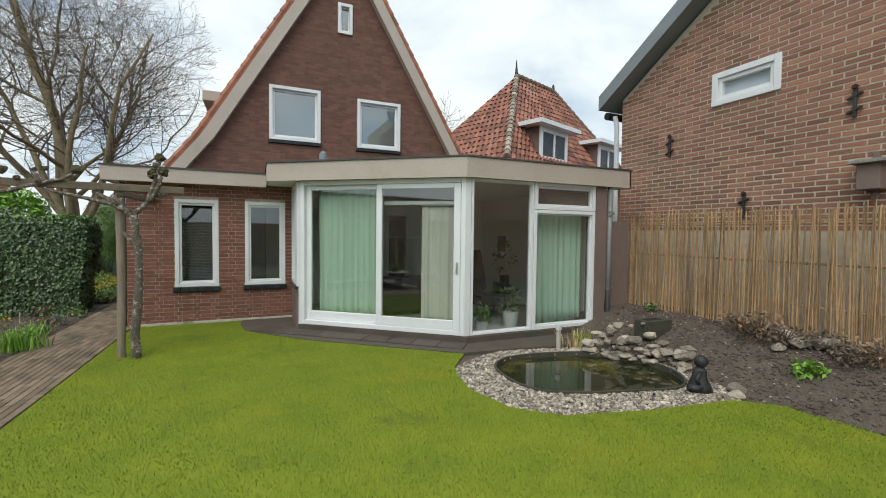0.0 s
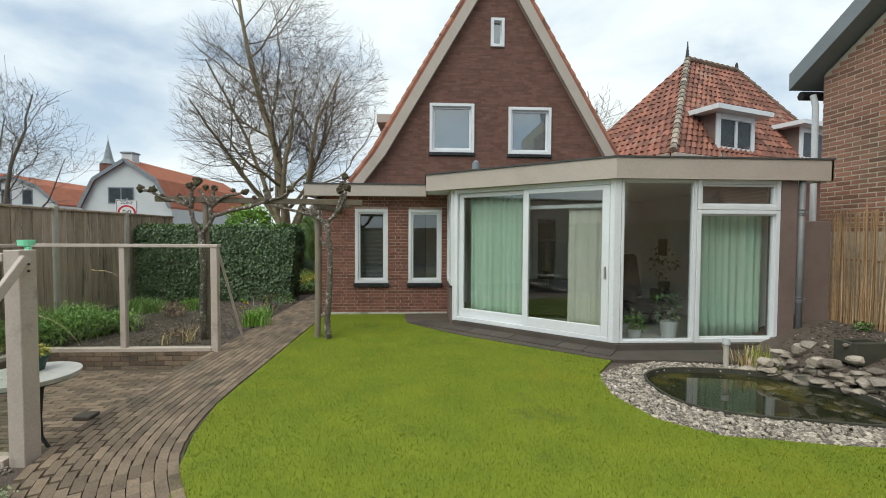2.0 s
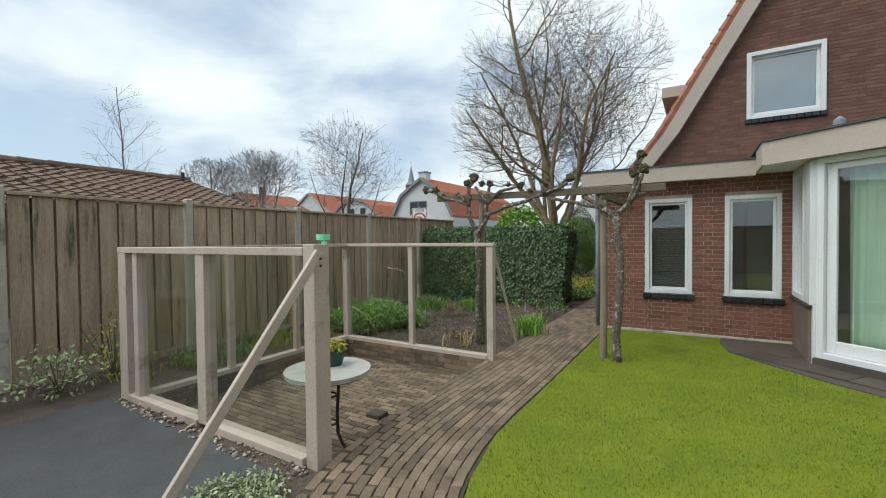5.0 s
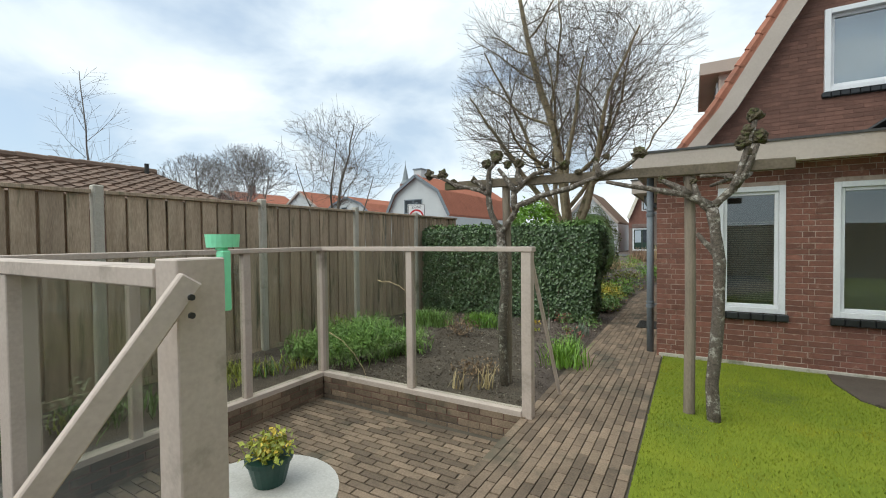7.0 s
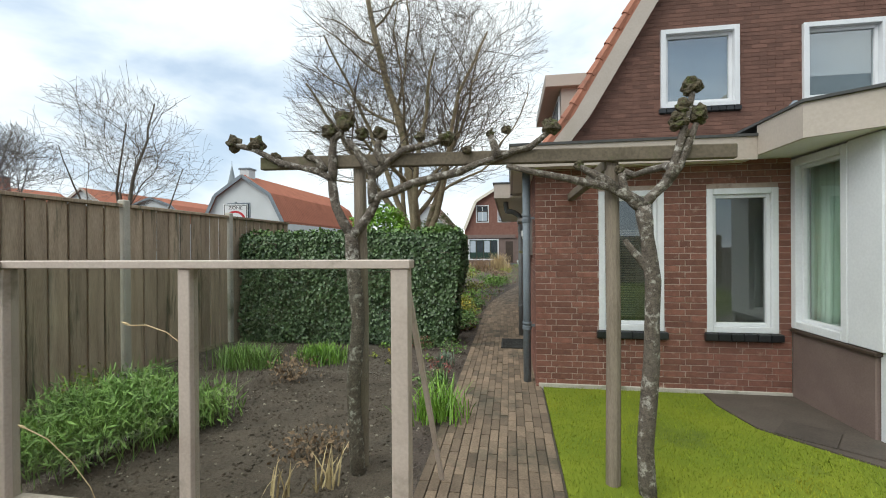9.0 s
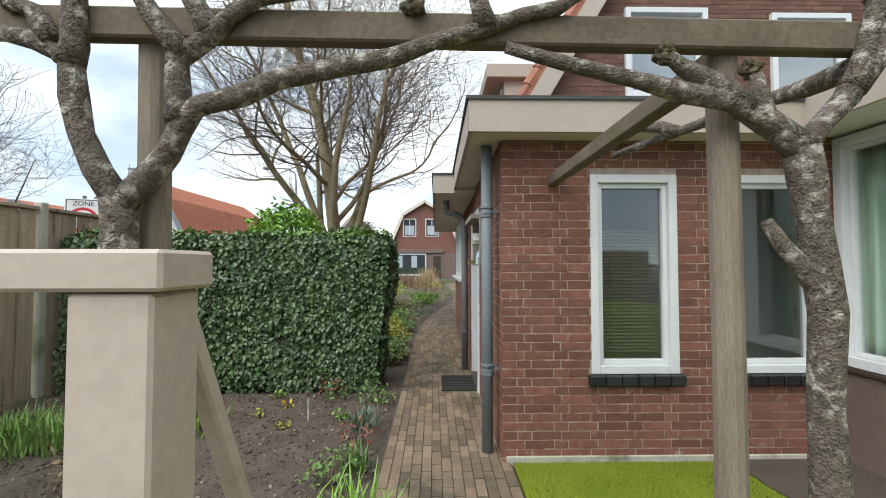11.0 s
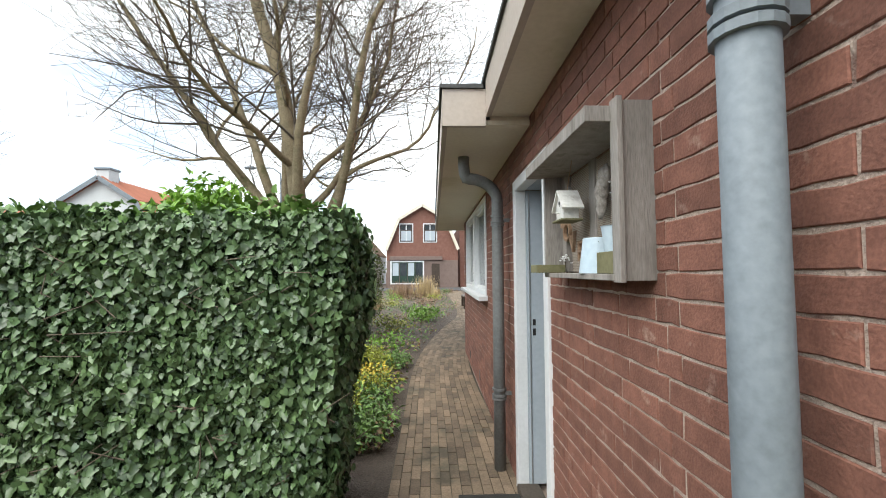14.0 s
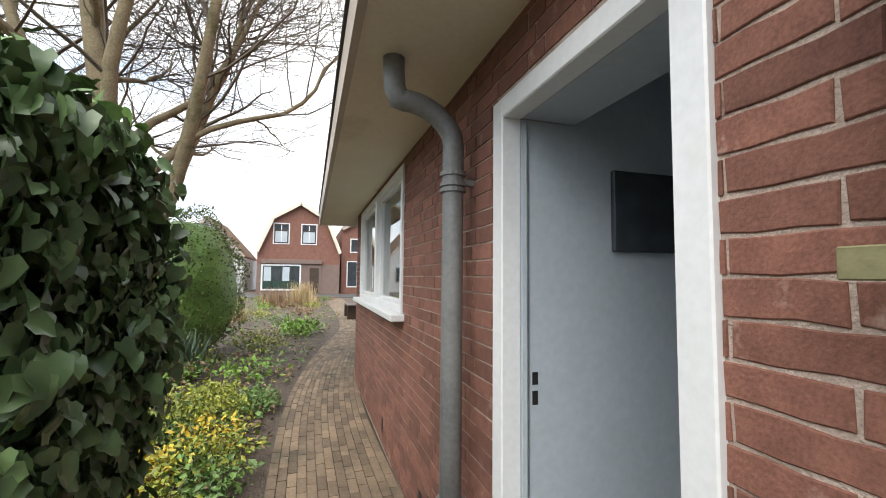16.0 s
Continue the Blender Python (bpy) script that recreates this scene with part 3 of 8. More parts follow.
def window(name, M, u0, v0, u1, v1, label, w=0.06, sash=0.035, sill=True, glass=None, proud=0.012, frame_mat=None):
    c = M @ Vector(((u0 + u1) / 2, v0, 0))
    th = thing(name, c, label, "window", kind="structure")
    bm = bmesh.new()
    ring(bm, M, u0, v0, u1, v1, w, -0.09, proud)
    part("window_frame", bm, frame_mat or M_white, th)
    bm = bmesh.new()
    ring(bm, M, u0 + w + 0.001, v0 + w + 0.001, u1 - w - 0.001, v1 - w - 0.001, sash, -0.075, -0.02, 0.003)
    part("sash", bm, frame_mat or M_white, th)
    bm = bmesh.new()
    mbox(bm, M, u0 + w + sash - 0.005, v0 + w + sash - 0.005, -0.055, u1 - w - sash + 0.005, v1 - w - sash + 0.005, -0.049)
    pane = part("pane", bm, glass or G_dark, th)
    pane.visible_shadow = False
    if sill:
        bm = bmesh.new()
        mbox(bm, M, u0 - 0.02, v0 - 0.085, -0.03, u1 + 0.02, v0 - 0.002, 0.03, 0.004)
        sl = part("window_sill", bm, M_mat, th, "black sloping sill of glazed tiles")
        n = max(2, round((u1 - u0) / 0.105))
        step = (u1 - u0 + 0.06) / n
        for i in range(n):
            bm = bmesh.new()
            mbox(bm, M, u0 - 0.03 + i * step + 0.004, v0 - 0.075, 0.0, u0 - 0.03 + (i + 1) * step - 0.004, v0 - 0.004, 0.055, 0.006)
            part("sill_tile", bm, M_black, sl)
    return th


# extension: front wall facing the garden and side wall along the path
FRONT = plane((-1.51, 7.9, 0), (1, 0, 0))
W1, W2 = (0.64, 0.615, 1.275, 2.052), (1.675, 0.615, 2.325, 2.052)
bm = bmesh.new()
wall_slab(bm, FRONT, 2.44, 2.34, 0.25, [W1, W2], -0.2)
wall_south = solid("wall_south", bm, M_mortar, "red brick wall of the flat-roofed extension with pale joints", "wall", kind="structure")
SIDE = plane((-1.51, 15.0, 0), (0, -1, 0))


def sy(y):
    return 15.0 - y


DOOR = (sy(10.32), 0.0, sy(9.475), 2.01)
SWIN = (sy(14.45), 1.15, sy(11.88), 2.2)
bm = bmesh.new()
wall_slab(bm, SIDE, sy(7.9) - 0.2505, 2.34, 0.25, [DOOR, SWIN], -0.2)
wall_west = solid("wall_west", bm, M_mortar, "red brick side wall along the brick garden path", "wall", kind="structure")
bm = bmesh.new()
box(bm, -1.51, 14.75, -0.2, 3.2, 15.0, 2.34)
solid("wall_north", bm, M_mortar, "plain brick end wall of the extension", "wall", kind="structure")

window("window_1", FRONT, *W1, "tall white-framed window with slatted blind behind, black tiled sill")
window("window_2", FRONT, *W2, "tall white-framed window with black tiled sill in brick wall")
window("window_3", SIDE, *SWIN[:2], SWIN[0] + 1.30, SWIN[3], "white-framed side window with projecting sill beside the path", 0.055, 0.025, False, proud=0.02)
window("window_4", SIDE, SWIN[0] + 1.3005, SWIN[1], *SWIN[2:], "white-framed side window with projecting sill beside the path", 0.055, 0.025, False, proud=0.02)
bm = bmesh.new()
mbox(bm, SIDE, SWIN[0] - 0.04, SWIN[1] - 0.05, -0.05, SWIN[2] + 0.06, SWIN[1] - 0.002, 0.10, 0.006)
solid("trim_side_sill", bm, M_white, "white projecting sill under the side window", "sill", kind="structure")

bm = bmesh.new()
box(bm, -1.488, 7.884, -0.05, 0.97, 7.93, 0.042, 0.006)
solid("trim_plinth", bm, M_concrete, "grey cement plinth along the foot of the brick wall", "plinth", kind="structure")

# blinds and things just behind the two tall windows
for nm, x0, x1 in (("blind", -0.78, -0.30),):
    th = thing("slatted_blind", (x0, 8.06, 0.75), "grey slatted blind lowered inside the window", "blind")
    for i in range(36):
        bm = bmesh.new()
        z = 0.74 + i * 0.026
        bar(bm, (x0, 8.075, z), (x1, 8.075, z), 0.024, 0.0015, up=(0, 0.5, 1))
        part("slat", bm, M_interior, th)

# interior shells
bm = bmesh.new()
box(bm, 0.52, 9.0, -0.1, 5.56, 9.12, 2.33)
box(bm, 5.45, 5.355, -0.1, 5.56, 8.9995, 2.33)
box(bm, -1.25, 10.45, -0.1, 0.5, 10.58, 2.6)
solid("wall_inside", bm, M_interior, "pale plastered inside walls of the garden room", "wall", kind="structure")
bm = bmesh.new()
prism(bm, [(-1.25, 8.16), (0.98, 8.16), (1.0, 6.95), (3.1, 5.28), (5.44, 5.28), (5.44, 10.44), (-1.25, 10.44)], -0.05, 0.06)
solid("floor_inside", bm, M_floorin, "grey tiled floor of the garden room", "floor", kind="structure")
bm = bmesh.new()
box(bm, -0.10, 8.17, 0.06, 0.02, 9.4, 2.28)
solid("wall_partition", bm, M_interior, "pale inside partition wall", "wall", kind="structure")

# roof slabs, fascias and soffits
OVER = [(-1.77, 7.64), (0.58, 7.64), (0.58, 10.58), (-1.77, 10.58)]
SUNR = [(0.50, 7.66), (0.50, 7.02), (2.99, 5.06), (6.0, 5.06), (6.0, 10.56), (0.60, 10.56), (0.60, 7.66)]


def fascia(bm, pts, z0, z1, t=0.03):
    for (x0, y0), (x1, y1) in zip(pts, pts[1:]):
        d = Vector((x1 - x0, y1 - y0, 0)).normalized()
        n = Vector((d.y, -d.x, 0)) * t
        lo = [(x0, y0), (x1, y1), (x1 - n.x, y1 - n.y), (x0 - n.x, y0 - n.y)]
        prism(bm, lo, z0, z1)


bm = bmesh.new()
prism(bm, [(-1.74, 7.67), (0.49, 7.67), (0.49, 10.5), (-1.2, 10.5), (-1.2, 9.86), (-1.74, 9.86)], 2.30, 2.33)
prism(bm, [(-1.99, 9.845), (-1.5, 9.845), (-1.5, 16.3), (-1.99, 16.3)], 2.247, 2.275)
prism(bm, [(-1.4995, 15.0005), (-0.9, 15.0005), (-0.9, 16.3), (-1.4995, 16.3)], 2.247, 2.275)
box(bm, -1.74, 9.8605, 2.2475, -1.5, 9.875, 2.33)
solid("ceiling_soffit", bm, M_soffit, "cream painted boarded soffit under the flat roof", "soffit", kind="structure")
bm = bmesh.new()
prism(bm, [(0.53, 7.04), (3.0, 5.10), (5.97, 5.10), (5.97, 10.44), (0.53, 10.44)], 2.335, 2.36)
solid("ceiling_garden_room", bm, M_interior, "cream painted ceiling and soffit of the garden room", "ceiling", kind="structure")
bm = bmesh.new()
fascia(bm, [(0.499, 7.64), (-1.77, 7.64)][::-1], 2.285, 2.50)
fascia(bm, [(-1.77, 9.82), (-1.77, 7.6405)], 2.285, 2.50)
fascia(bm, [(-2.018, 9.82), (-1.7705, 9.82)], 2.232, 2.445)
fascia(bm, [(-2.018, 16.33), (-2.018, 9.8205)], 2.232, 2.445)
fascia(bm, [(0.50, 7.65), (0.50, 7.02), (2.99, 5.06), (6.0, 5.06), (6.0, 10.5)], 2.325, 2.60)
solid("trim_fascia", bm, M_fascia, "beige painted fascia boards round the flat roofs", "fascia", kind="structure")
bm = bmesh.new()
prism(bm, [(-1.785, 7.625), (0.53, 7.625), (0.53, 10.58), (-1.2, 10.58), (-1.2, 15.3), (-1.785, 15.3)], 2.50, 2.525)
prism(bm, [(-2.033, 9.805), (-1.7855, 9.805), (-1.7855, 16.34), (-2.033, 16.34)], 2.446, 2.468)
prism(bm, [(0.485, 7.0), (2.985, 5.045), (6.015, 5.045), (6.015, 10.58), (0.485, 10.58)], 2.602, 2.625)
solid("roof_flat", bm, M_roofing, "dark felt flat roofs with thin edge trim", "roof", kind="structure")

# ---- gable of the house ----
GAB = plane((-2.0, 10.6, 0), (1, 0, 0))
RX, RZ, SL = 2.35, 8.95, 1.69


def roof_half(z):
    return (RZ - z) / SL + max(0, 3.6 - z) * 0.18


G1, G2, G3 = (2.62, 3.68, 3.77, 4.93), (4.66, 3.66, 5.78, 4.87), (4.18, 6.39, 4.53, 7.12)
bm = bmesh.new()
bands = [(2.36, 2.8, []), (2.8, 3.2, []), (3.2, 3.6, []), (3.6, 3.69, []), (3.69, 4.86, [(0.64, 1.75), (2.68, 3.76)]), (4.86, 6.41, []), (6.41, 7.10, [(2.20, 2.51)]), (7.10, 8.80, [])]
for z0, z1, gaps in bands:
    cuts = [None, *[a for g in gaps for a in g], None]
    for k in range(0, len(cuts), 2):
        l0, l1 = (RX - roof_half(z0) + 0.12, RX - roof_half(z1) + 0.12) if cuts[k] is None else (cuts[k], cuts[k])
        r0, r1 = (RX + roof_half(z0) - 0.12, RX + roof_half(z1) - 0.12) if cuts[k + 1] is None else (cuts[k + 1], cuts[k + 1])
        q = [(l0, z0), (r0, z0), (r1, z1), (l1, z1)]
        f, g = [bm.verts.new((x, 10.6, z)) for x, z in q], [bm.verts.new((x, 10.85, z)) for x, z in q]
        bm.faces.new(f)
        bm.faces.new(g[::-1])
        for i in range(4):
            bm.faces.new((f[i], g[i], g[(i + 1) % 4], f[(i + 1) % 4]))
wall_gable = solid("wall_gable", bm, M_mortar2, "dark red brick gable wall with three white windows", "wall", kind="structure")
lay(wall_gable, GAB, brick_rects(8.8, 8.9, [(-1, -1, 12, 2.45), G1, G2, G3], clip=lambda u, v: abs(u - 2.0 - RX) < roof_half(v) - 0.30), M_brick2, lambda u, v: 1.2 < u < 6 and 2.6 < v < 3.66, 0.004)
for nm, g, lb in (("window_5", G1, "white-framed first-floor window in the dark brick gable"), ("window_6", G2, "white-framed first-floor window in the dark brick gable"), ("window_7", G3, "narrow white-framed attic window high in the gable")):
    th = window(nm, GAB, *g, lb, 0.075, 0.05 if g is not G3 else 0.02, g is not G3, proud=0.06, glass=G_sky)
    # Backing behind the pane carries the sky's reflection in its colour.
    bm = bmesh.new()
    mbox(bm, GAB, g[0] + 0.08, g[1] + 0.08, -0.16, g[2] - 0.08, g[3] - 0.08, -0.14)
    solid("window_backing", bm, M_skyback, "flat backing tinted like sky reflected in an upstairs window", "blind", group="upstairs blinds")
# roof planes with tiles at the verge
for sgn, nm in ((-1, "west"), (1, "east")):
    bm = bmesh.new()
    prof = [(RX + sgn * roof_half(z), z) for z in (2.85, 3.2, 3.6, 5.0, 7.0, RZ)]
    a = [bm.verts.new((x, 10.47, z)) for x, z in prof]
    b = [bm.verts.new((x, 22.0, z)) for x, z in prof]
    c = [bm.verts.new((x - sgn * 0.10, 10.47, z - 0.06)) for x, z in prof]
    d = [bm.verts.new((x - sgn * 0.10, 22.0, z - 0.06)) for x, z in prof]
    for i in range(len(prof) - 1):
        bm.faces.new((a[i], a[i + 1], b[i + 1], b[i]))
        bm.faces.new((c[i], c[i + 1], d[i + 1], d[i]))
        bm.faces.new((a[i], a[i + 1], c[i + 1], c[i]))
    roof = solid("roof_" + nm, bm, M_tile, "steep orange clay tile roof of the house", "roof", kind="structure")
    bm = bmesh.new()
    pr = [(RX + sgn * (roof_half(z) - 0.07), z) for z in (2.85, 3.2, 3.6, 5.0, 7.0, RZ - 0.03)]
    for (x0, z0), (x1, z1) in zip(pr, pr[1:]):
        q = [(x0, z0 + 0.02), (x1, z1 + 0.02), (x1 - sgn * 0.25, z1 - 0.02), (x0 - sgn * 0.25, z0 - 0.02)]
        f = [bm.verts.new((x, 10.42, z)) for x, z in q]
        g = [bm.verts.new((x, 10.46, z)) for x, z in q]
        bm.faces.new(f)
        bm.faces.new(g)
        for i in range(4):
            bm.faces.new((f[i], f[(i + 1) % 4], g[(i + 1) % 4], g[i]))
    part("verge_board", bm, M_fascia, roof, "beige painted verge board")
    bm = bmesh.new()
    for (x0, z0), (x1, z1) in zip(pr, pr[1:]):
        q = [(x0 - sgn * 0.10, z0 - 0.02), (x1 - sgn * 0.10, z1 - 0.02), (x1 - sgn * 0.24, z1 - 0.03), (x0 - sgn * 0.24, z0 - 0.03)]
        f = [bm.verts.new((x, 10.47, z)) for x, z in q]
        g = [bm.verts.new((x, 10.61, z)) for x, z in q]
        for i in range(4):
            bm.faces.new((f[i], f[(i + 1) % 4], g[(i + 1) % 4], g[i]))
    part("verge_soffit", bm, M_fascia, roof)
    z = 2.86
    while z < RZ - 0.1:
        s = math.hypot(1, 1 / SL)
        z1 = z + 0.27 / s
        bm = bmesh.new()
        x0, x1 = RX + sgn * roof_half(z), RX + sgn * roof_half(z1)
        n = Vector((sgn * SL, 0, 1)).normalized()
        p0, p1 = Vector((x0, 0, z)) + n * 0.035, Vector((x1, 0, z1 + 0.03)) + n * 0.012
        tube(bm, [(p0.x, 10.53, p0.z), (p1.x, 10.53, p1.z)], [0.085, 0.07], 8)
        for yy in (10.74, 10.95, 11.16, 11.37, 11.58):
            tube(bm, [(p0.x, yy, p0.z), (p1.x, yy, p1.z)], [0.075, 0.06], 6)
        part("roof_tile", bm, M_tile, roof)
        z = z1
# dormer on the west slope
dm = thing("dormer", (-1.0, 13.1, 3.4), "flat-roofed dormer with beige fascia on the tiled roof", "dormer", kind="structure")
bm = bmesh.new()
box(bm, -0.62, 13.2, 3.3, 1.2, 16.2, 5.05)
part("dormer_wall", bm, M_fascia, dm)
bm = bmesh.new()
box(bm, -0.98, 13.05, 5.052, 1.3, 16.3, 5.32, 0.01)
part("dormer_roof", bm, M_fascia, dm, "beige flat roof edge")
bm = bmesh.new()
box(bm, -0.66, 13.4, 4.0, -0.625, 16.0, 4.95)
w_ = part("dormer_window", bm, M_white, dm, "white dormer window frame")
for y0 in (13.5, 14.3, 15.15):
    bm = bmesh.new()
    box(bm, -0.672, y0, 4.1, -0.661, y0 + 0.72, 4.86)
    part("pane", bm, M_farglass, w_)
# roof vent on the flat roof
vt = thing("roof_vent", (1.62, 9.0, 2.625), "grey metal vent pipe with a cowl on the flat roof", "vent")
bm = bmesh.new()
rod(bm, (1.62, 9.0, 2.62), (1.62, 9.0, 3.0), 0.085, 0.06, 12)
part("pipe", bm, M_zinc, vt, smooth=True)
bm = bmesh.new()
rod(bm, (1.62, 9.0, 3.02), (1.62, 9.0, 3.16), 0.09, 0.075, 12)
rod(bm, (1.62, 9.0, 3.16), (1.62, 9.0, 3.22), 0.075, 0.02, 12)
part("cowl", bm, M_zinc, vt)

# ---- garden room ----
A, B, C = Vector((0.985, 6.83, 0)), Vector((3.06, 5.15, 0)), Vector((5.36, 5.15, 0))
DIAG = plane(A, B - A)
LD = (B - A).length
RIGHT = plane(B, (1, 0, 0))
bm = bmesh.new()
box(bm, 0.93, 6.93, -0.1, 1.08, 7.895, 0.64, 0.008)
solid("wall_low", bm, M_render, "low brown rendered wall under the narrow side window", "wall", kind="structure")
WEST = plane((0.95, 7.895, 0), (0, -1, 0))
window("window_8", WEST, 0.0, 0.68, 0.70, 2.31, "narrow white-framed side window of the garden room with curtain", 0.07, 0.03, False, proud=0.03, glass=G_clear)
bm = bmesh.new()
box(bm, 0.925, 6.86, 0.68, 1.02, 7.194, 2.325, 0.006)
box(bm, 0.955, 6.84, -0.05, 1.02, 6.925, 0.679, 0.006)
solid("trim_white_pier", bm, M_white, "white boarded pier beside the sliding doors", "post", kind="structure")
bm = bmesh.new()
box(bm, 0.90, 6.90, 0.642, 1.10, 7.88, 0.676, 0.006)
solid("trim_low_sill", bm, M_darkwood, "dark sill board on the low wall", "sill", kind="structure")
bm = bmesh.new()
prism(bm, [(A.x - 0.04, A.y - 0.02), (B.x - 0.02, B.y - 0.05), (C.x + 0.02, C.y - 0.05), (C.x + 0.02, C.y + 0.09), (B.x + 0.05, B.y + 0.09), (A.x + 0.05, A.y + 0.12)], -0.1, 0.095)
solid("trim_plinth", bm, M_slab, "dark stone plinth under the garden room glazing", "plinth", kind="structure")
# sliding doors on the slanting side
sd = thing("door_2", (2.0, 6.0, 0.1), "closed white-framed sliding glass doors of the garden room", "sliding door", kind="structure")
bm = bmesh.new()
ring(bm, DIAG, 0.0, 0.10, LD - 0.03, 2.33, 0.07, -0.10, 0.02, 0.005)
part("door_frame", bm, M_white, sd)
for k, (u0, u1, n0) in enumerate(((0.072, 1.36, -0.075), (1.28, LD - 0.105, -0.03))):
    bm = bmesh.new()
    mbox(bm, DIAG, u0, 0.172, n0, u0 + 0.09, 2.258, n0 + 0.04, 0.005)
    mbox(bm, DIAG, u1 - 0.10, 0.172, n0, u1, 2.258, n0 + 0.04, 0.005)
    mbox(bm, DIAG, u0 + 0.0905, 0.172, n0, u1 - 0.1005, 0.31, n0 + 0.04, 0.005)
    mbox(bm, DIAG, u0 + 0.0905, 2.19, n0, u1 - 0.1005, 2.258, n0 + 0.04, 0.005)
    sp = part("sliding_panel", bm, M_white, sd)
    bm = bmesh.new()
    mbox(bm, DIAG, u0 + 0.088, 0.305, n0 + 0.015, u1 - 0.098, 2.195, n0 + 0.022)
    part("pane", bm, G_clear, sp).visible_shadow = False
    if k:
        bm = bmesh.new()
        mbox(bm, DIAG, u1 - 0.06, 0.98, n0 + 0.04, u1 - 0.035, 1.14, n0 + 0.065, 0.004)
        part("handle", bm, M_metal, sp, "steel recessed pull handle")
bm = bmesh.new()
box(bm, B.x - 0.05, B.y + 0.0, 0.098, B.x + 0.05, B.y + 0.10, 2.33, 0.006)
solid("trim_corner_post", bm, M_white, "white corner post of the garden room", "post", kind="structure")
LR = C.x - B.x
window("window_9", RIGHT, 0.055, 0.10, 1.10, 2.33, "large fixed white-framed pane of the garden room", 0.035, 0.012, False, proud=0.0, glass=G_clear)
window("window_10", RIGHT, 1.105, 0.10, LR - 0.02, 1.92, "tall white-framed pane with green curtain behind", 0.055, 0.02, False, proud=0.01, glass=G_clear)
window("window_11", RIGHT, 1.105, 1.925, LR - 0.02, 2.33, "low white-framed top light with lowered blind", 0.055, 0.03, False, proud=0.01, glass=G_clear)
bm = bmesh.new()
mbox(bm, RIGHT, 1.2, 2.0, -0.16, LR - 0.1, 2.28, -0.13)
solid("window_backing", bm, M_render, "brown-grey blind behind the top light", "blind")
bm = bmesh.new()
box(bm, C.x - 0.018, 5.13, -0.1, 5.56, 5.35, 2.325)
solid("wall_end", bm, M_render, "brown rendered end pier of the garden room", "wall", kind="structure")


def curtain(p, q, z0, z1, label, waves=9, amp=0.035, seed=0, cloth=None):
    p, q = Vector(p), Vector(q)
    d = q - p
    n = Vector((-d.y, d.x, 0)).normalized()
    th = thing("curtain", (*((p + q) / 2).xy, z0), label, "curtain", group="green curtains")
    cols, verts, faces = waves * 10, [], []
    for i in range(cols + 1):
        s = i / cols
        ph = s * waves * math.tau + 0.8 * math.sin(s * 7 + seed)
        for j in range(9):
            k = j / 8
            a = amp * (0.55 + 0.45 * (1 - k)) * (0.8 + 0.3 * math.sin(s * 13 + seed))
            o = n * a * (math.sin(ph + 0.5 * math.sin(k * 2 + seed + s * 5)) + 0.3 * math.sin(2.3 * ph))
            verts.append(tuple(p + d * s + o + Vector((0, 0, z0 + (z1 - z0) * k - p.z))))
    for i in range(cols):
        for j in range(8):
            a = i * 9 + j
            faces.append((a, a + 9, a + 10, a + 1))
    ob = raw("cloth", verts, faces, cloth or M_curtain, th, smooth=True)
    md = ob.modifiers.new("thick", "SOLIDIFY")
    md.thickness = 0.003
    bm = bmesh.new()
    rod(bm, (p.x, p.y, z1 + 0.02), (q.x, q.y, z1 + 0.02), 0.012, n=8)
    part("rail", bm, M_white, th)


dn = Vector((0.629, 0.777, 0))
curtain(A + (B - A).normalized() * 0.18 + dn * 0.2, A + (B - A).normalized() * 1.22 + dn * 0.2, 0.12, 2.25, "pale green pleated curtain hanging behind the sliding door", 9, seed=1)
curtain(A + (B - A).normalized() * 1.92 + dn * 0.22, A + (B - A).normalized() * 2.46 + dn * 0.22, 0.12, 1.94, "plain beige sheer curtain hanging behind the sliding door", 4, 0.02, 12, M_sheer)
bm = bmesh.new()
mbox(bm, DIAG, 1.30, 1.965, -0.30, 2.50, 2.02, -0.16, 0.004)
solid("curtain_rail", bm, M_white, "white boxed curtain rail across the sliding doors", "curtain rail", kind="structure")
curtain((4.30, 5.42, 0), (5.30, 5.42, 0), 0.12, 1.9, "pale green pleated curtain hanging behind the tall pane", 9, seed=4)
curtain((1.09, 7.15, 0), (1.09, 7.84, 0), 0.7, 2.25, "pale green pleated curtain behind the narrow side window", 6, seed=7)

# ---- furniture in the garden room ----
ac = thing("armchair", (4.15, 6.4, 0.06), "dark upholstered high-backed armchair in the garden room", "chair")
bm = bmesh.new()
box(bm, 3.85, 6.15, 0.30, 4.45, 6.75, 0.48, 0.04)
part("seat", bm, M_darkcloth, ac)
bm = bmesh.new()
bar(bm, (3.93, 6.7, 0.5), (3.88, 6.85, 1.22), 0.6, 0.12, 0.03, up=(0, 1, 0))
part("backrest", bm, M_darkcloth, ac)
for sx in (3.86, 4.44):
    bm = bmesh.new()
    box(bm, sx - 0.04, 6.2, 0.48, sx + 0.04, 6.75, 0.66, 0.02)
    part("armrest", bm, M_darkcloth, ac)
for sx, yy in ((3.9, 6.2), (4.4, 6.2), (3.9, 6.7), (4.4, 6.7)):
    bm = bmesh.new()
    rod(bm, (sx, yy, 0.06), (sx, yy, 0.3), 0.02, 0.028)
    part("leg", bm, M_darkwood, ac)
so = thing("sofa", (2.75, 7.3, 0.06), "dark grey low sofa seen through the sliding doors", "sofa")
bm = bmesh.new()
box(bm, 1.9, 7.15, 0.12, 3.3, 7.95, 0.45, 0.05)
part("seat", bm, M_darkcloth, so)
bm = bmesh.new()
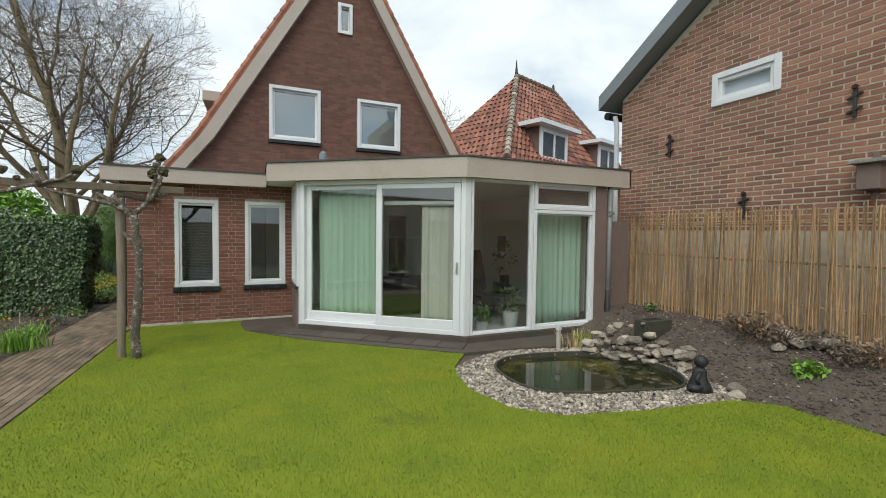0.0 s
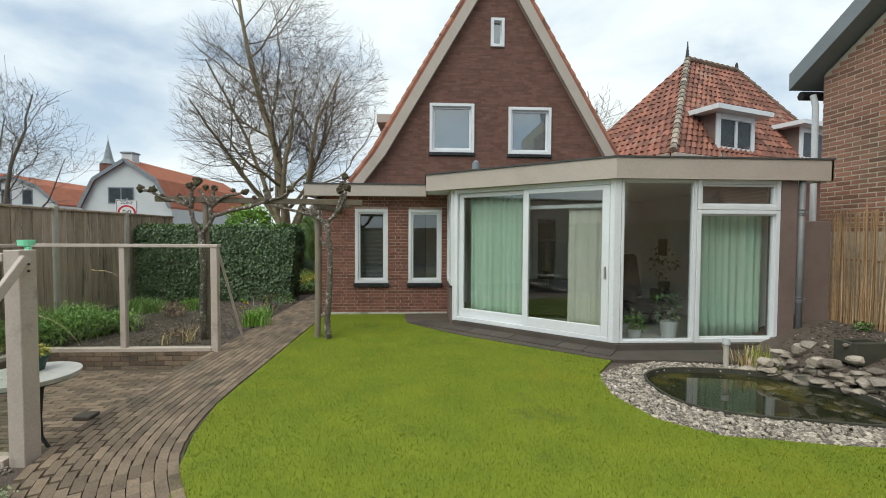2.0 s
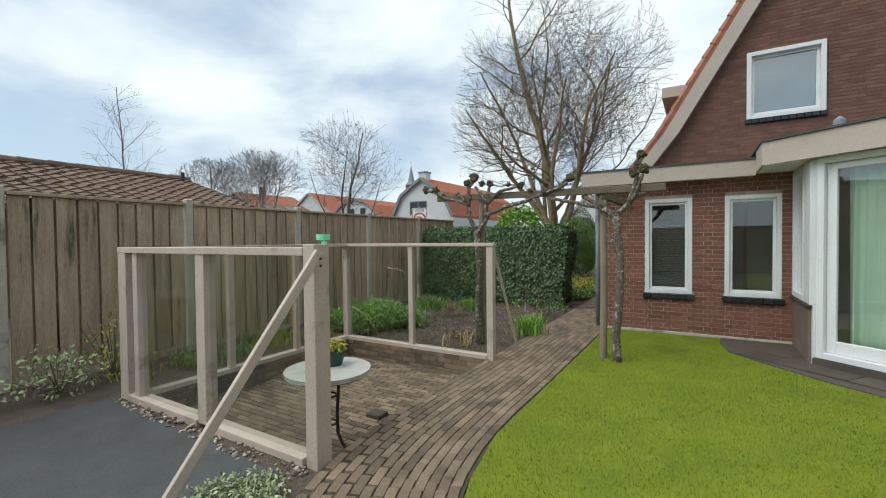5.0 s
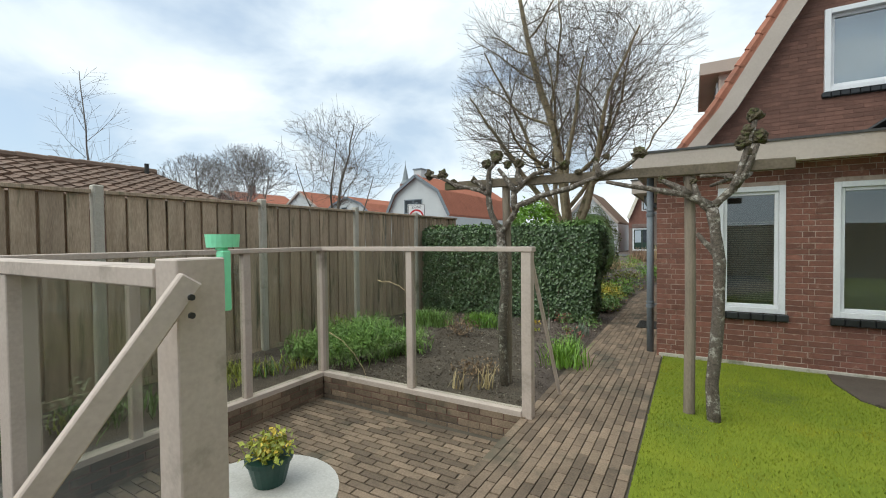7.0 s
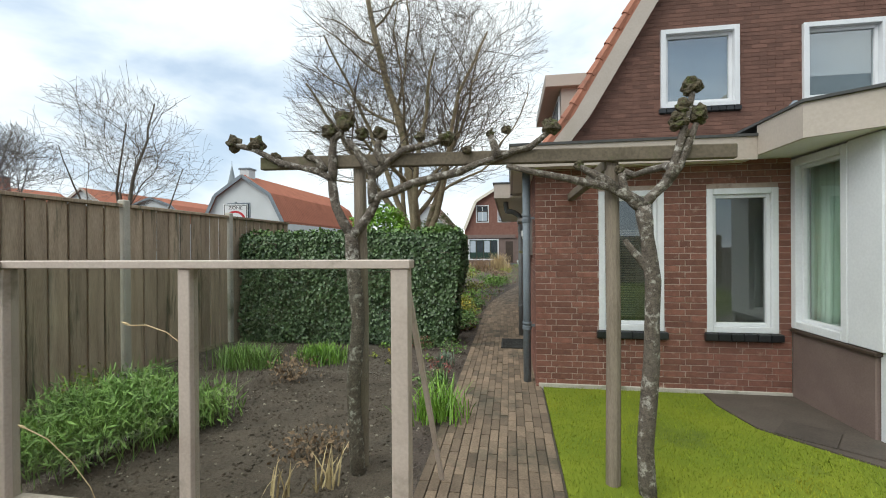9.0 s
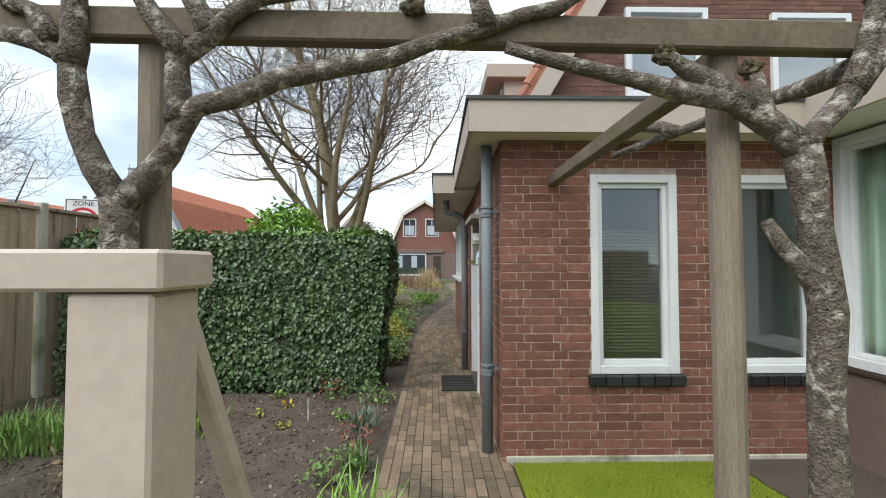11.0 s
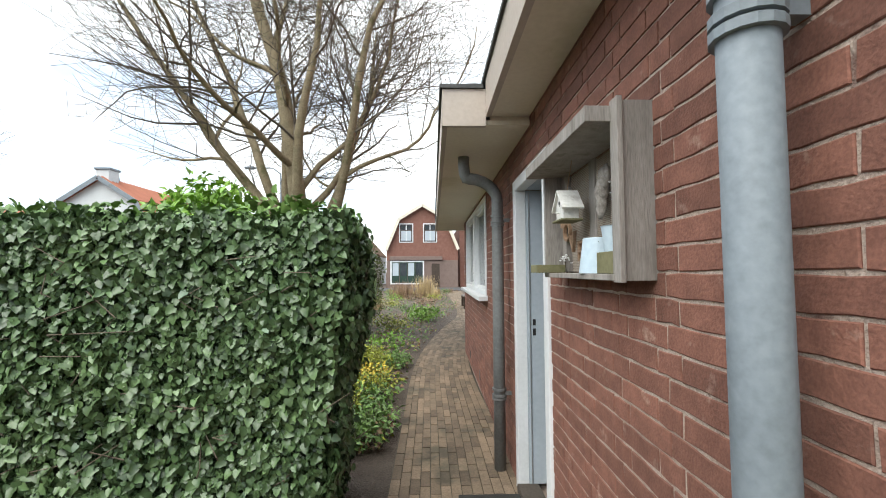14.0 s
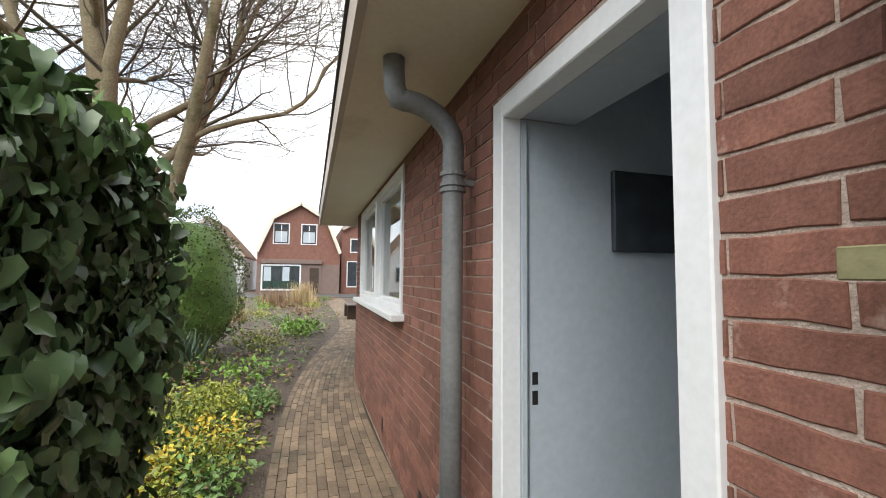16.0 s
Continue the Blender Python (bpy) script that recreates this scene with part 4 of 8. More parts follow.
box(bm, 1.9, 7.02, 0.12, 3.3, 7.145, 0.78, 0.05)
part("backrest", bm, M_darkcloth, so)
dw = thing("door_3", (3.3, 8.9, 0.06), "white panelled inner doorway with dark room beyond", "door", kind="structure")
bm = bmesh.new()
for x0 in (2.90, 3.42):
    box(bm, x0, 8.93, 0.06, x0 + 0.12, 8.995, 2.05, 0.005)
box(bm, 3.0205, 8.93, 1.93, 3.4195, 8.995, 2.05, 0.005)
part("door_frame", bm, M_white, dw)
# Dark panel fills the frame; its colour paints the unlit opening.
bm = bmesh.new()
box(bm, 3.03, 8.97, 0.07, 3.41, 8.996, 1.92)
part("door_leaf", bm, M_darkwood, dw, "dark panel painting the unlit room beyond the frame")


def leaf_cloud(pts, size, material_, name, parent, spread=1.0, droop=0.4, seed=0, long=1.0, kind="stuff", lobes=False, normal=None):
    """Many folded leaves at given places, in one mesh."""
    r = np.random.RandomState(seed)
    verts, faces = [], []
    for p in pts:
        s = size * r.uniform(0.6, 1.3)
        if normal is None:
            d = Vector((r.normal(), r.normal(), r.normal() * spread - droop * 0.2)).normalized()
            up = Vector((r.normal() * 0.5, r.normal() * 0.5, 1)).normalized()
        else:
            n_ = Vector(normal(p)) + Vector((r.normal(), r.normal(), r.normal())) * 0.42
            d = (Vector((r.normal() * 0.6, r.normal() * 0.6, -droop)) - n_ * 0.0).normalized()
            up = (n_ + Vector((0, 0, 0.35))).normalized()
        sd_ = d.cross(up)
        if sd_.length < 1e-3:
            continue
        sd_.normalize()
        up = sd_.cross(d)
        p = Vector(p)
        o = len(verts)
        if lobes:
            q = [(0.05, 0, -0.03), (-0.10, 0.27, 0.06), (0.20, 0.52, 0.10), (0.42, 0.40, 0.10), (0.66, 0.33, 0.03), (0.98, 0, -0.20), (0.66, -0.33, 0.03), (0.42, -0.40, 0.10), (0.20, -0.52, 0.10), (-0.10, -0.27, 0.06), (0.38, 0, -0.06)]
            verts += [tuple(p + (d * a + sd_ * b + up * c) * s) for a, b, c in q]
            faces += [(o + 10, o + i, o + (i + 1) % 10) for i in range(10)]
        else:
            q = [(0, 0, 0), (0.45, 0.28, 0.08), (1, 0, -0.1), (0.45, -0.28, 0.08), (0.5, 0, -0.02)]
            verts += [tuple(p + (d * a * long + sd_ * b + up * c) * s) for a, b, c in q]
            faces += [(o, o + 1, o + 4), (o + 1, o + 2, o + 4), (o + 2, o + 3, o + 4), (o + 3, o, o + 4)]
    return raw(name, verts, faces, material_, parent, kind=kind, smooth=lobes)


def blades(at, n, h, w, material_, name, parent, spread=0.5, curl=0.5, seed=0, base=0.05):
    """A tuft of narrow curved leaves."""
    r = np.random.RandomState(seed)
    verts, faces = [], []
    for _ in range(n):
        a, k, hh = r.uniform(0, math.tau), r.uniform(0.15, 1) * spread, h * r.uniform(0.6, 1.1)
        o = Vector(at) + Vector((r.normal() * base, r.normal() * base, 0))
        dx, dy = math.cos(a), math.sin(a)
        n0 = len(verts)
        for j, t in enumerate((0, 0.4, 0.75, 1.0)):
            c = o + Vector((dx, dy, 0)) * (k * hh * t * (0.5 + curl * t)) + Vector((0, 0, hh * (t - curl * 0.45 * t * t * k)))
            ww = w * (1, 0.95, 0.6, 0.05)[j]
            verts += [tuple(c + Vector((-dy, dx, 0)) * ww), tuple(c - Vector((-dy, dx, 0)) * ww)]
        for j in range(3):
            faces.append((n0 + 2 * j, n0 + 2 * j + 1, n0 + 2 * j + 3, n0 + 2 * j + 2))
    return raw(name, verts, faces, material_, parent)


def ball_pts(c, rx, ry, rz, n, seed=0, shell=0.6):
    r = np.random.RandomState(seed)
    out = []
    for _ in range(n):
        v = Vector((r.normal(), r.normal(), r.normal())).normalized() * (shell + (1 - shell) * r.rand())
        k = 1 + 0.25 * noise.noise(v * 2.2 + Vector((seed, 0, 0)))
        out.append((c[0] + v.x * rx * k, c[1] + v.y * ry * k, max(0.01, c[2] + v.z * rz * k)))
    return out


def plant(name, at, r, h, n, size, material_, label, seed=0, category="plant", group="", stems=6):
    th = thing(name, at, label, category, group)
    leaf_cloud(ball_pts((at[0], at[1], at[2] + h * 0.45), r, r, h * 0.55, n, seed, 0.35), size, material_, "leaves", th, seed=seed)
    bm = bmesh.new()
    q = np.random.RandomState(seed + 50)
    for _ in range(stems):
        rod(bm, at, (at[0] + q.normal() * r * 0.4, at[1] + q.normal() * r * 0.4, at[2] + h * q.uniform(0.5, 0.9)), 0.006, 0.003, 5)
    part("stalk", bm, M_stem, th, kind="stuff")
    return th


def tuft(name, at, n, h, w, material_, label, seed=0, spread=0.6, curl=0.6, base=0.05, group=""):
    th = thing(name, at, label, "plant", group)
    blades(at, n, h, w, material_, "leaves", th, spread, curl, seed, base)
    return th


pp = thing("potted_plant", (4.1, 5.65, 0.06), "green houseplant in a white pot inside the corner window", "plant")
bm = bmesh.new()
rod(bm, (4.1, 5.65, 0.06), (4.1, 5.65, 0.30), 0.10, 0.13, 16)
part("pot", bm, M_whitewash, pp)
leaf_cloud(ball_pts((4.05, 5.65, 0.5), 0.22, 0.2, 0.26, 110, 4), 0.09, M_ivy, "leaves", pp, seed=5)
pp = thing("potted_plant", (3.55, 5.6, 0.06), "low leafy houseplant in a pot beside the armchair", "plant")
bm = bmesh.new()
rod(bm, (3.55, 5.6, 0.06), (3.55, 5.6, 0.2), 0.08, 0.1, 14)
part("pot", bm, M_whitewash, pp)
leaf_cloud(ball_pts((3.55, 5.6, 0.3), 0.16, 0.15, 0.16, 130, 6), 0.07, M_midgreen, "leaves", pp, seed=6)
pp = thing("potted_plant", (4.75, 6.9, 0.06), "tall sparse indoor plant on a dark stand", "plant")
bm = bmesh.new()
rod(bm, (4.75, 6.9, 0.06), (4.75, 6.9, 0.75), 0.03, 0.1, 10)
part("stand", bm, M_darkwood, pp)
leaf_cloud(ball_pts((4.75, 6.9, 1.1), 0.26, 0.22, 0.35, 60, 8), 0.1, M_ivy, "leaves", pp, seed=9)
bm = bmesh.new()
box(bm, 5.425, 8.0, 1.15, 5.448, 8.32, 1.5, 0.004)
solid("wall_picture", bm, M_darkwood, "small dark framed picture on the pale wall", "picture")

# ---- side door ----
dr = thing("door_1", (-1.45, 9.94, 0.0), "white door frame standing open to a pale blue-grey hallway", "door", kind="structure")
bm = bmesh.new()
mbox(bm, SIDE, DOOR[0], 0.0, -0.05, DOOR[0] + 0.075, 2.01, 0.02, 0.004)
mbox(bm, SIDE, DOOR[2] - 0.075, 0.0, -0.11, DOOR[2], 2.01, 0.02, 0.004)
mbox(bm, SIDE, DOOR[0] + 0.0755, 1.94, -0.05, DOOR[2] - 0.0755, 2.01, 0.02, 0.004)
part("door_frame", bm, M_white, dr)
bm = bmesh.new()
mbox(bm, SIDE, DOOR[0] + 0.0755, 0.0, -0.11, DOOR[2] - 0.0755, 0.05, 0.03, 0.005)
part("threshold", bm, M_slab, dr, "dark stone threshold")
bm = bmesh.new()
box(bm, -1.385, 9.56, 0.06, -0.55, 9.60, 1.935, 0.004)
part("door_leaf", bm, M_bluegrey, dr, "pale blue-grey door leaf swung inwards")
for z0, z1 in ((0.99, 1.035), (1.055, 1.095)):
    bm = bmesh.new()
    box(bm, -1.425, 10.233, z0, -1.405, 10.243, z1)
    part("strike_plate", bm, M_ink, dr, "dark strike plate")
bm = bmesh.new()
box(bm, -1.445, 10.230, 0.02, -1.438, 10.2345, 1.925)
part("lock_strip", bm, M_metal, dr)
for b_ in ((-1.4595, 10.235, 0.05, 0.4, 10.3195, 1.939),
           (-1.255, 10.235, 1.9395, 0.4, 10.40, 2.3),
           (-1.4595, 9.5515, 1.942, -1.2555, 10.2345, 2.005),
           (-1.255, 9.5205, 2.2, 0.4, 10.2345, 2.26),
           (0.4005, 9.45, 0.05, 0.5, 10.40, 2.3),
           (-1.255, 9.42, 0.05, 0.4, 9.52, 2.3)):
    bm = bmesh.new()
    box(bm, *b_)
    solid("wall_hall", bm, M_bluegrey, "pale blue-grey painted hallway wall", "wall", kind="structure")
bm = bmesh.new()
box(bm, -1.26, 9.5205, 0.061, 0.4, 10.2345, 0.066)
solid("floor_hall", bm, M_floorin, "grey hallway floor", "floor", kind="structure")
bm = bmesh.new()
box(bm, -1.11, 10.212, 1.5, -0.62, 10.2345, 1.79, 0.004)
solid("meter_board", bm, M_farglass, "dark grey flat panel hung on the hallway wall", "panel")
bm = bmesh.new()
box(bm, -1.92, 9.56, 0.002, -1.52, 10.18, 0.02, 0.004)
dm_ = solid("door_mat", bm, M_mat, "black rubber doormat on the path before the side door", "doormat")
for i in range(9):
    bm = bmesh.new()
    bar(bm, (-1.90, 9.61 + i * 0.065, 0.0225), (-1.54, 9.61 + i * 0.065, 0.0225), 0.03, 0.006)
    part("rib", bm, M_mat, dm_)

# ---- downpipes ----


def downpipe(pts, r, mat_, clips, label):
    th = thing("downpipe", (pts[0][0], pts[0][1], 0), label, "downpipe")
    bm = bmesh.new()
    tube(bm, pts, [r] * len(pts), 16)
    part("pipe", bm, mat_, th, smooth=True)
    x, y = pts[0][0], pts[0][1]
    for z in clips:
        bm = bmesh.new()
        for k in (-0.035, -0.012, 0.03):
            rod(bm, (x, y, z + k - 0.008), (x, y, z + k + 0.008), r * 1.22, n=16)
        box(bm, x + r * 0.9, y - 0.015, z - 0.012, x + r + 0.055, y + 0.015, z + 0.012)
        part("pipe_clip", bm, mat_, th)


downpipe([(-1.60, 8.06, 0.0), (-1.60, 8.06, 1.2), (-1.60, 8.06, 2.32)], 0.042, M_zinc, (1.8, 0.62), "blue-grey zinc downpipe at the brick corner")
curve = [(-1.60, 10.55, 0.0), (-1.60, 10.55, 1.0), (-1.60, 10.55, 1.93)]
for i in range(1, 9):
    a = i / 8
    curve.append((-1.60 - 0.22 * (a * a * (3 - 2 * a)), 10.55, 1.93 + 0.15 * a + 0.10 * math.sin(a * math.pi) * 0.6))
curve += [(-1.84, 10.55, 2.13), (-1.845, 10.55, 2.20), (-1.845, 10.55, 2.32)]
downpipe(curve, 0.042, M_darkpipe, (1.78, 0.535), "grey-brown downpipe with a swan neck below the soffit")
downpipe([(5.62, 5.12, 0.0), (5.62, 5.12, 1.2), (5.62, 5.12, 2.34)], 0.04, M_darkpipe, (1.9, 0.7), "dark downpipe at the end of the garden room")
bm = bmesh.new()
box(bm, 5.70, 5.22, 0.0, 6.16, 5.27, 1.78, 0.01)
solid("side_gate", bm, M_render, "plain grey-brown side gate between house and neighbour", "gate")

# ---- shadow box on the side wall ----
X0 = -1.4942
sb = thing("display_box", (X0 - 0.06, 8.8850, 1.3807), "weathered grey plank display box hung on the brick wall", "wall shelf")
for nm, b, m_ in (("side_plank", (X0 - 0.102, 8.5000, 1.3850, X0 - 0.006, 8.5216, 1.846), M_oldwood), ("side_plank", (X0 - 0.115, 9.1930, 1.4350, X0 - 0.006, 9.2123, 1.7965), M_oldwood),
                  ("top_plank", (X0 - 0.186, 8.5222, 1.7970, X0 - 0.006, 9.2260, 1.8390), M_oldwood), ("bottom_plank", (X0 - 0.12, 8.5223, 1.3850, X0 - 0.006, 9.1922, 1.4022), M_oldwood),
                  ("ledge", (X0 - 0.168, 9.1250, 1.4031, X0 - 0.055, 9.2340, 1.4345), M_mosswood), ("back_panel", (X0 - 0.020, 8.5223, 1.4031, X0 - 0.007, 9.1922, 1.7965), M_hessian),
                  ("back_slat", (X0 - 0.03, 8.8696, 1.4065, X0 - 0.013, 8.9235, 1.7930), M_oldwood), ("back_slat", (X0 - 0.045, 9.1391, 1.4065, X0 - 0.013, 9.1891, 1.7930), M_oldwood),
                  ("front_post", (X0 - 0.118, 8.4860, 1.3807, X0 - 0.103, 8.5300, 1.8520), M_oldwood), ("block", (X0 - 0.112, 8.5308, 1.4031, X0 - 0.02, 8.6540, 1.4624), M_mosswood)):
    bm = bmesh.new()
    box(bm, *b, bevel=0.0015)
    part(nm, bm, m_, sb)
verts, faces = [], []
for k in range(62):
    z = 1.4108 + k * 0.0061
    y = 8.54 + k * 0.0095 + 0.002 * hash2(k)
    for q in ((8.5308, 9.1314, z, 0), (1.4065, 1.7930, y, 1)):
        n0 = len(verts)
        e = 0.0018
        if q[3]:
            verts += [(X0 - 0.0225, y - e, q[0]), (X0 - 0.0225, y + e, q[0]), (X0 - 0.0225, y + e, q[1]), (X0 - 0.0225, y - e, q[1])]
        else:
            verts += [(X0 - 0.024, q[0], z - e), (X0 - 0.024, q[1], z - e), (X0 - 0.024, q[1], z + e), (X0 - 0.024, q[0], z + e)]
        faces.append((n0, n0 + 1, n0 + 2, n0 + 3))
raw("mesh_net", verts, faces, M_net, sb, "coarse sacking net")

bh = thing("birdhouse", (X0 - 0.09, 8.9620, 1.5871), "small whitewashed wooden birdhouse with a heart-shaped hole", "birdhouse")
bm = bmesh.new()
BY = 8.944
prof = [(BY - 0.040, 1.5914), (BY + 0.040, 1.5914), (BY + 0.040, 1.6440), (BY, 1.6900), (BY - 0.040, 1.6440)]
f = [bm.verts.new((X0 - 0.128, y, z)) for y, z in prof]
g = [bm.verts.new((X0 - 0.074, y, z)) for y, z in prof]
bm.faces.new(f)
bm.faces.new(g)
for i in range(5):
    bm.faces.new((f[i], f[(i + 1) % 5], g[(i + 1) % 5], g[i]))
part("body", bm, M_whitewood, bh)
for s_ in (-1, 1):
    bm = bmesh.new()
    bar(bm, (X0 - 0.101, BY + s_ * 0.064, 1.6245), (X0 - 0.101, BY, 1.6945), 0.076, 0.006, up=(0, 0, 1))
    part("roof_board", bm, M_whitewood, bh)
bm = bmesh.new()
box(bm, X0 - 0.140, BY - 0.056, 1.5840, X0 - 0.064, BY + 0.056, 1.5910, 0.0015)
part("base_board", bm, M_mosswood, bh)
bm = bmesh.new()
rod(bm, (X0 - 0.1295, BY - 0.0046, 1.6520), (X0 - 0.1283, BY - 0.0046, 1.6520), 0.0062, n=12)
rod(bm, (X0 - 0.1295, BY + 0.0046, 1.6520), (X0 - 0.1283, BY + 0.0046, 1.6520), 0.0062, n=12)
q = [bm.verts.new((X0 - 0.1290, BY + dy, 1.6505 + dz)) for dy, dz in ((-0.0105, 0), (0.0105, 0), (0, -0.0145))]
bm.faces.new(q)
part("heart_hole", bm, M_ink, bh, "dark heart-shaped hole")
bm = bmesh.new()
rod(bm, (X0 - 0.142, BY, 1.616), (X0 - 0.128, BY, 1.616), 0.003, n=8)
part("perch", bm, M_whitewood, bh)
bm = bmesh.new()
rod(bm, (X0 - 0.101, BY, 1.694), (X0 - 0.090, BY - 0.025, 1.797), 0.0014, n=5)
part("string", bm, M_cork, bh, "thin hanging string")


def text_thing(body, at, size, depth, material_, name, rot, parent=None, label="", category=""):
    cu = bpy.data.curves.new(name, "FONT")
    cu.body, cu.size, cu.extrude, cu.align_x = body, size, depth, "CENTER"
    tmp = bpy.data.objects.new("text_tmp", cu)
    me = bpy.data.meshes.new_from_object(tmp)
    bpy.data.objects.remove(tmp)
    me.materials.append(material_)
    ob = new(name, me)
    ob.matrix_basis = pose(*at, *rot)
    if parent:
        ob.parent = parent
        ob.matrix_basis = Matrix.Translation(-base_of(parent)) @ pose(*at, *rot)
    return tagged(ob, label, category)


for ch, y_, z_, rr in (("L", 9.152, 1.583, 0), ("O", 9.105, 1.526, 4), ("V", 9.032, 1.481, -10), ("E", 8.956, 1.444, 4)):
    text_thing(ch, (X0 - 0.052, y_, z_), 0.108, 0.006, M_cork, "letter", (90, rr, -90), label="brown wooden letter leaning in the display box", category="letter")


def bucket(y, z, r, h, label, taper=0.8, top=1.05):
    th = thing("bucket", (X0 - 0.07, y, z), label, "bucket", "enamel buckets")
    bm = bmesh.new()
    tube(bm, [(X0 - 0.068, y, z), (X0 - 0.068, y, z + h * 0.97), (X0 - 0.068, y, z + h)], [r * taper, r, r * top], 40)
    part("pail", bm, M_enamel, th, smooth=False)
    bm = bmesh.new()
    tube(bm, [(X0 - 0.068 + 0.9 * r * math.cos(a) * 0.3 - 0.02, y + r * math.sin(a), z + h * 0.9 - 0.25 * r * math.cos(a * 0.9)) for a in (-1.5, -0.9, -0.3, 0.3, 0.9, 1.5)], [0.0015] * 6, 5)
    part("wire_handle", bm, M_iron, th)


bucket(8.748, 1.4031, 0.047, 0.108, "dented pale blue enamel bucket standing upside down in the display box", 1.28, 0.97)
bucket(8.6001, 1.4633, 0.048, 0.07, "low pale blue enamel bucket on a mossy block")
for (y_, z_, s_, sd0) in ((9.1420, 1.4581, 0.045, 1), (8.628, 1.650, 0.05, 2), (8.640, 1.742, 0.05, 3)):
    th = thing("flower_sprig", (X0 - 0.05, y_, z_), "small sprig of white artificial blossom", "flowers", "white sprigs")
    r_ = np.random.RandomState(sd0)
    for _ in range(34):
        bm = bmesh.new()
        blob(bm, (X0 - 0.05 + r_.normal() * 0.008, y_ + r_.normal() * s_ * 0.40, z_ + r_.normal() * s_ * 0.26), r_.uniform(0.003, 0.0055), 0.5, 1, (1, 1, 0.7), _)
        part("petal", bm, M_signwhite, th, smooth=True)
    bm = bmesh.new()
    tube(bm, [(X0 - 0.03, y_ + 0.03, z_ - 0.07), (X0 - 0.045, y_ + 0.01, z_ - 0.03), (X0 - 0.05, y_, z_)], [0.003] * 3, 5)
    part("stalk", bm, M_stem, th)
dl = thing("driftwood_ornament", (X0 - 0.045, 8.8311, 1.6215), "pale carved driftwood ornament hung in the box", "ornament")
for i, (y_, z_, r0) in enumerate(((8.735, 1.700, 0.026), (8.752, 1.672, 0.032), (8.765, 1.638, 0.030), (8.770, 1.605, 0.021), (8.715, 1.708, 0.016))):
    bm = bmesh.new()
    blob(bm, (X0 - 0.05, y_, z_), r0, 0.5, 2, (0.6, 0.8, 1.5), i)
    part("piece", bm, M_driftwood, dl, smooth=True)
dl = thing("driftwood_ornament", (X0 - 0.045, 9.0698, 1.6731), "small pale wooden ornament hung in the box", "ornament")
for i, (y_, z_) in enumerate(((9.0698, 1.7075), (9.0775, 1.6731))):
    bm = bmesh.new()
    blob(bm, (X0 - 0.05, y_, z_), 0.02, 0.5, 2, (0.5, 0.9, 1.2), i + 9)
    part("piece", bm, M_driftwood, dl, smooth=True)

# ---- neighbour's house beside the garden ----
NB = plane((6.6, 5.86, 0), (0, -1, 0))
NH = 5.86 - 3.22
nb = thing("neighbour_house", (6.9, 2.0, 0), "neighbour's brick house with dark roof edge and small white window", "house")
NW = (5.86 - 4.14, 3.47, 5.86 - 3.22, 3.95)


def nb_top(u):
    return 4.05 + u * 0.62


bm = bmesh.new()
holes = [NW]
prof = [(0, -0.2), (10.5, -0.2), (10.5, 7.5), (5.6, 7.5), (0, nb_top(0))]
us = [0, NW[0], NW[2], 5.5, 10.5]
for u0, u1 in zip(us, us[1:]):
    spans = [(-0.2, NW[1]), (NW[3], None)] if u0 == NW[0] else [(-0.2, None)]
    for v0, v1 in spans:
        t0, t1 = (min(7.4, nb_top(u0)), min(7.4, nb_top(u1))) if v1 is None else (v1, v1)
        q = [(u0, v0), (u1, v0), (u1, t1), (u0, t0)]
        f = [bm.verts.new(NB @ Vector((u, v, 0))) for u, v in q]
        g = [bm.verts.new(NB @ Vector((u, v, -0.25))) for u, v in q]
        bm.faces.new(f)
        bm.faces.new(g)
        for i in range(4):
            bm.faces.new((f[i], f[(i + 1) % 4], g[(i + 1) % 4], g[i]))
nb_wall = part("wall", bm, M_mortar3, nb, "weathered red brick with pale joints")
bm = bmesh.new()
box(bm, 6.852, 5.61, -0.2, 14, 5.85, 4.0)
part("front_wall", bm, M_brickfar, nb)
bm = bmesh.new()
ring(bm, NB, *NW, 0.085, -0.1, 0.03, 0.006)
nbw = part("window", bm, M_white, nb, "small white window with frosted pane")
bm = bmesh.new()
mbox(bm, NB, NW[0] + 0.10, NW[1] + 0.15, -0.12, NW[2] - 0.10, NW[3] - 0.14, -0.085)
part("pane", bm, M_bluegrey, nbw)
bm = bmesh.new()
ring(bm, NB, NW[0] + 0.086, NW[1] + 0.086, NW[2] - 0.086, NW[3] - 0.086, 0.055, -0.08, 0.0, 0.004)
part("window_frame", bm, M_white, nbw)
bm = bmesh.new()
for (u0, v0), (u1, v1) in (((-0.30, nb_top(-0.30) + 0.06), (5.2, nb_top(5.2) + 0.06)),):
    q = [(u0, v0 - 0.02), (u1, v1 - 0.02), (u1, v1 + 0.26), (u0, v0 + 0.24)]
    f = [bm.verts.new(NB @ Vector((u, v, 0.30))) for u, v in q]
    g = [bm.verts.new(NB @ Vector((u, v, -6.0))) for u, v in q]
    bm.faces.new(f)
    bm.faces.new(g)
    for i in range(4):
        bm.faces.new((f[i], f[(i + 1) % 4], g[(i + 1) % 4], g[i]))
part("roof", bm, M_verge, nb, "blue-grey painted verge under the roof")
bm = bmesh.new()
tube(bm, [(6.5, 6.15, 3.82), (7.5, 6.15, 3.82), (12, 6.15, 3.82)], [0.07] * 3, 10)
part("gutter", bm, M_iron, nb)
bm = bmesh.new()
tube(bm, [(6.56, 6.0, 3.78), (6.56, 5.95, 3.6), (6.56, 5.93, 1.2)], [0.045] * 3, 10)
part("rainpipe", bm, M_whitewash, nb)
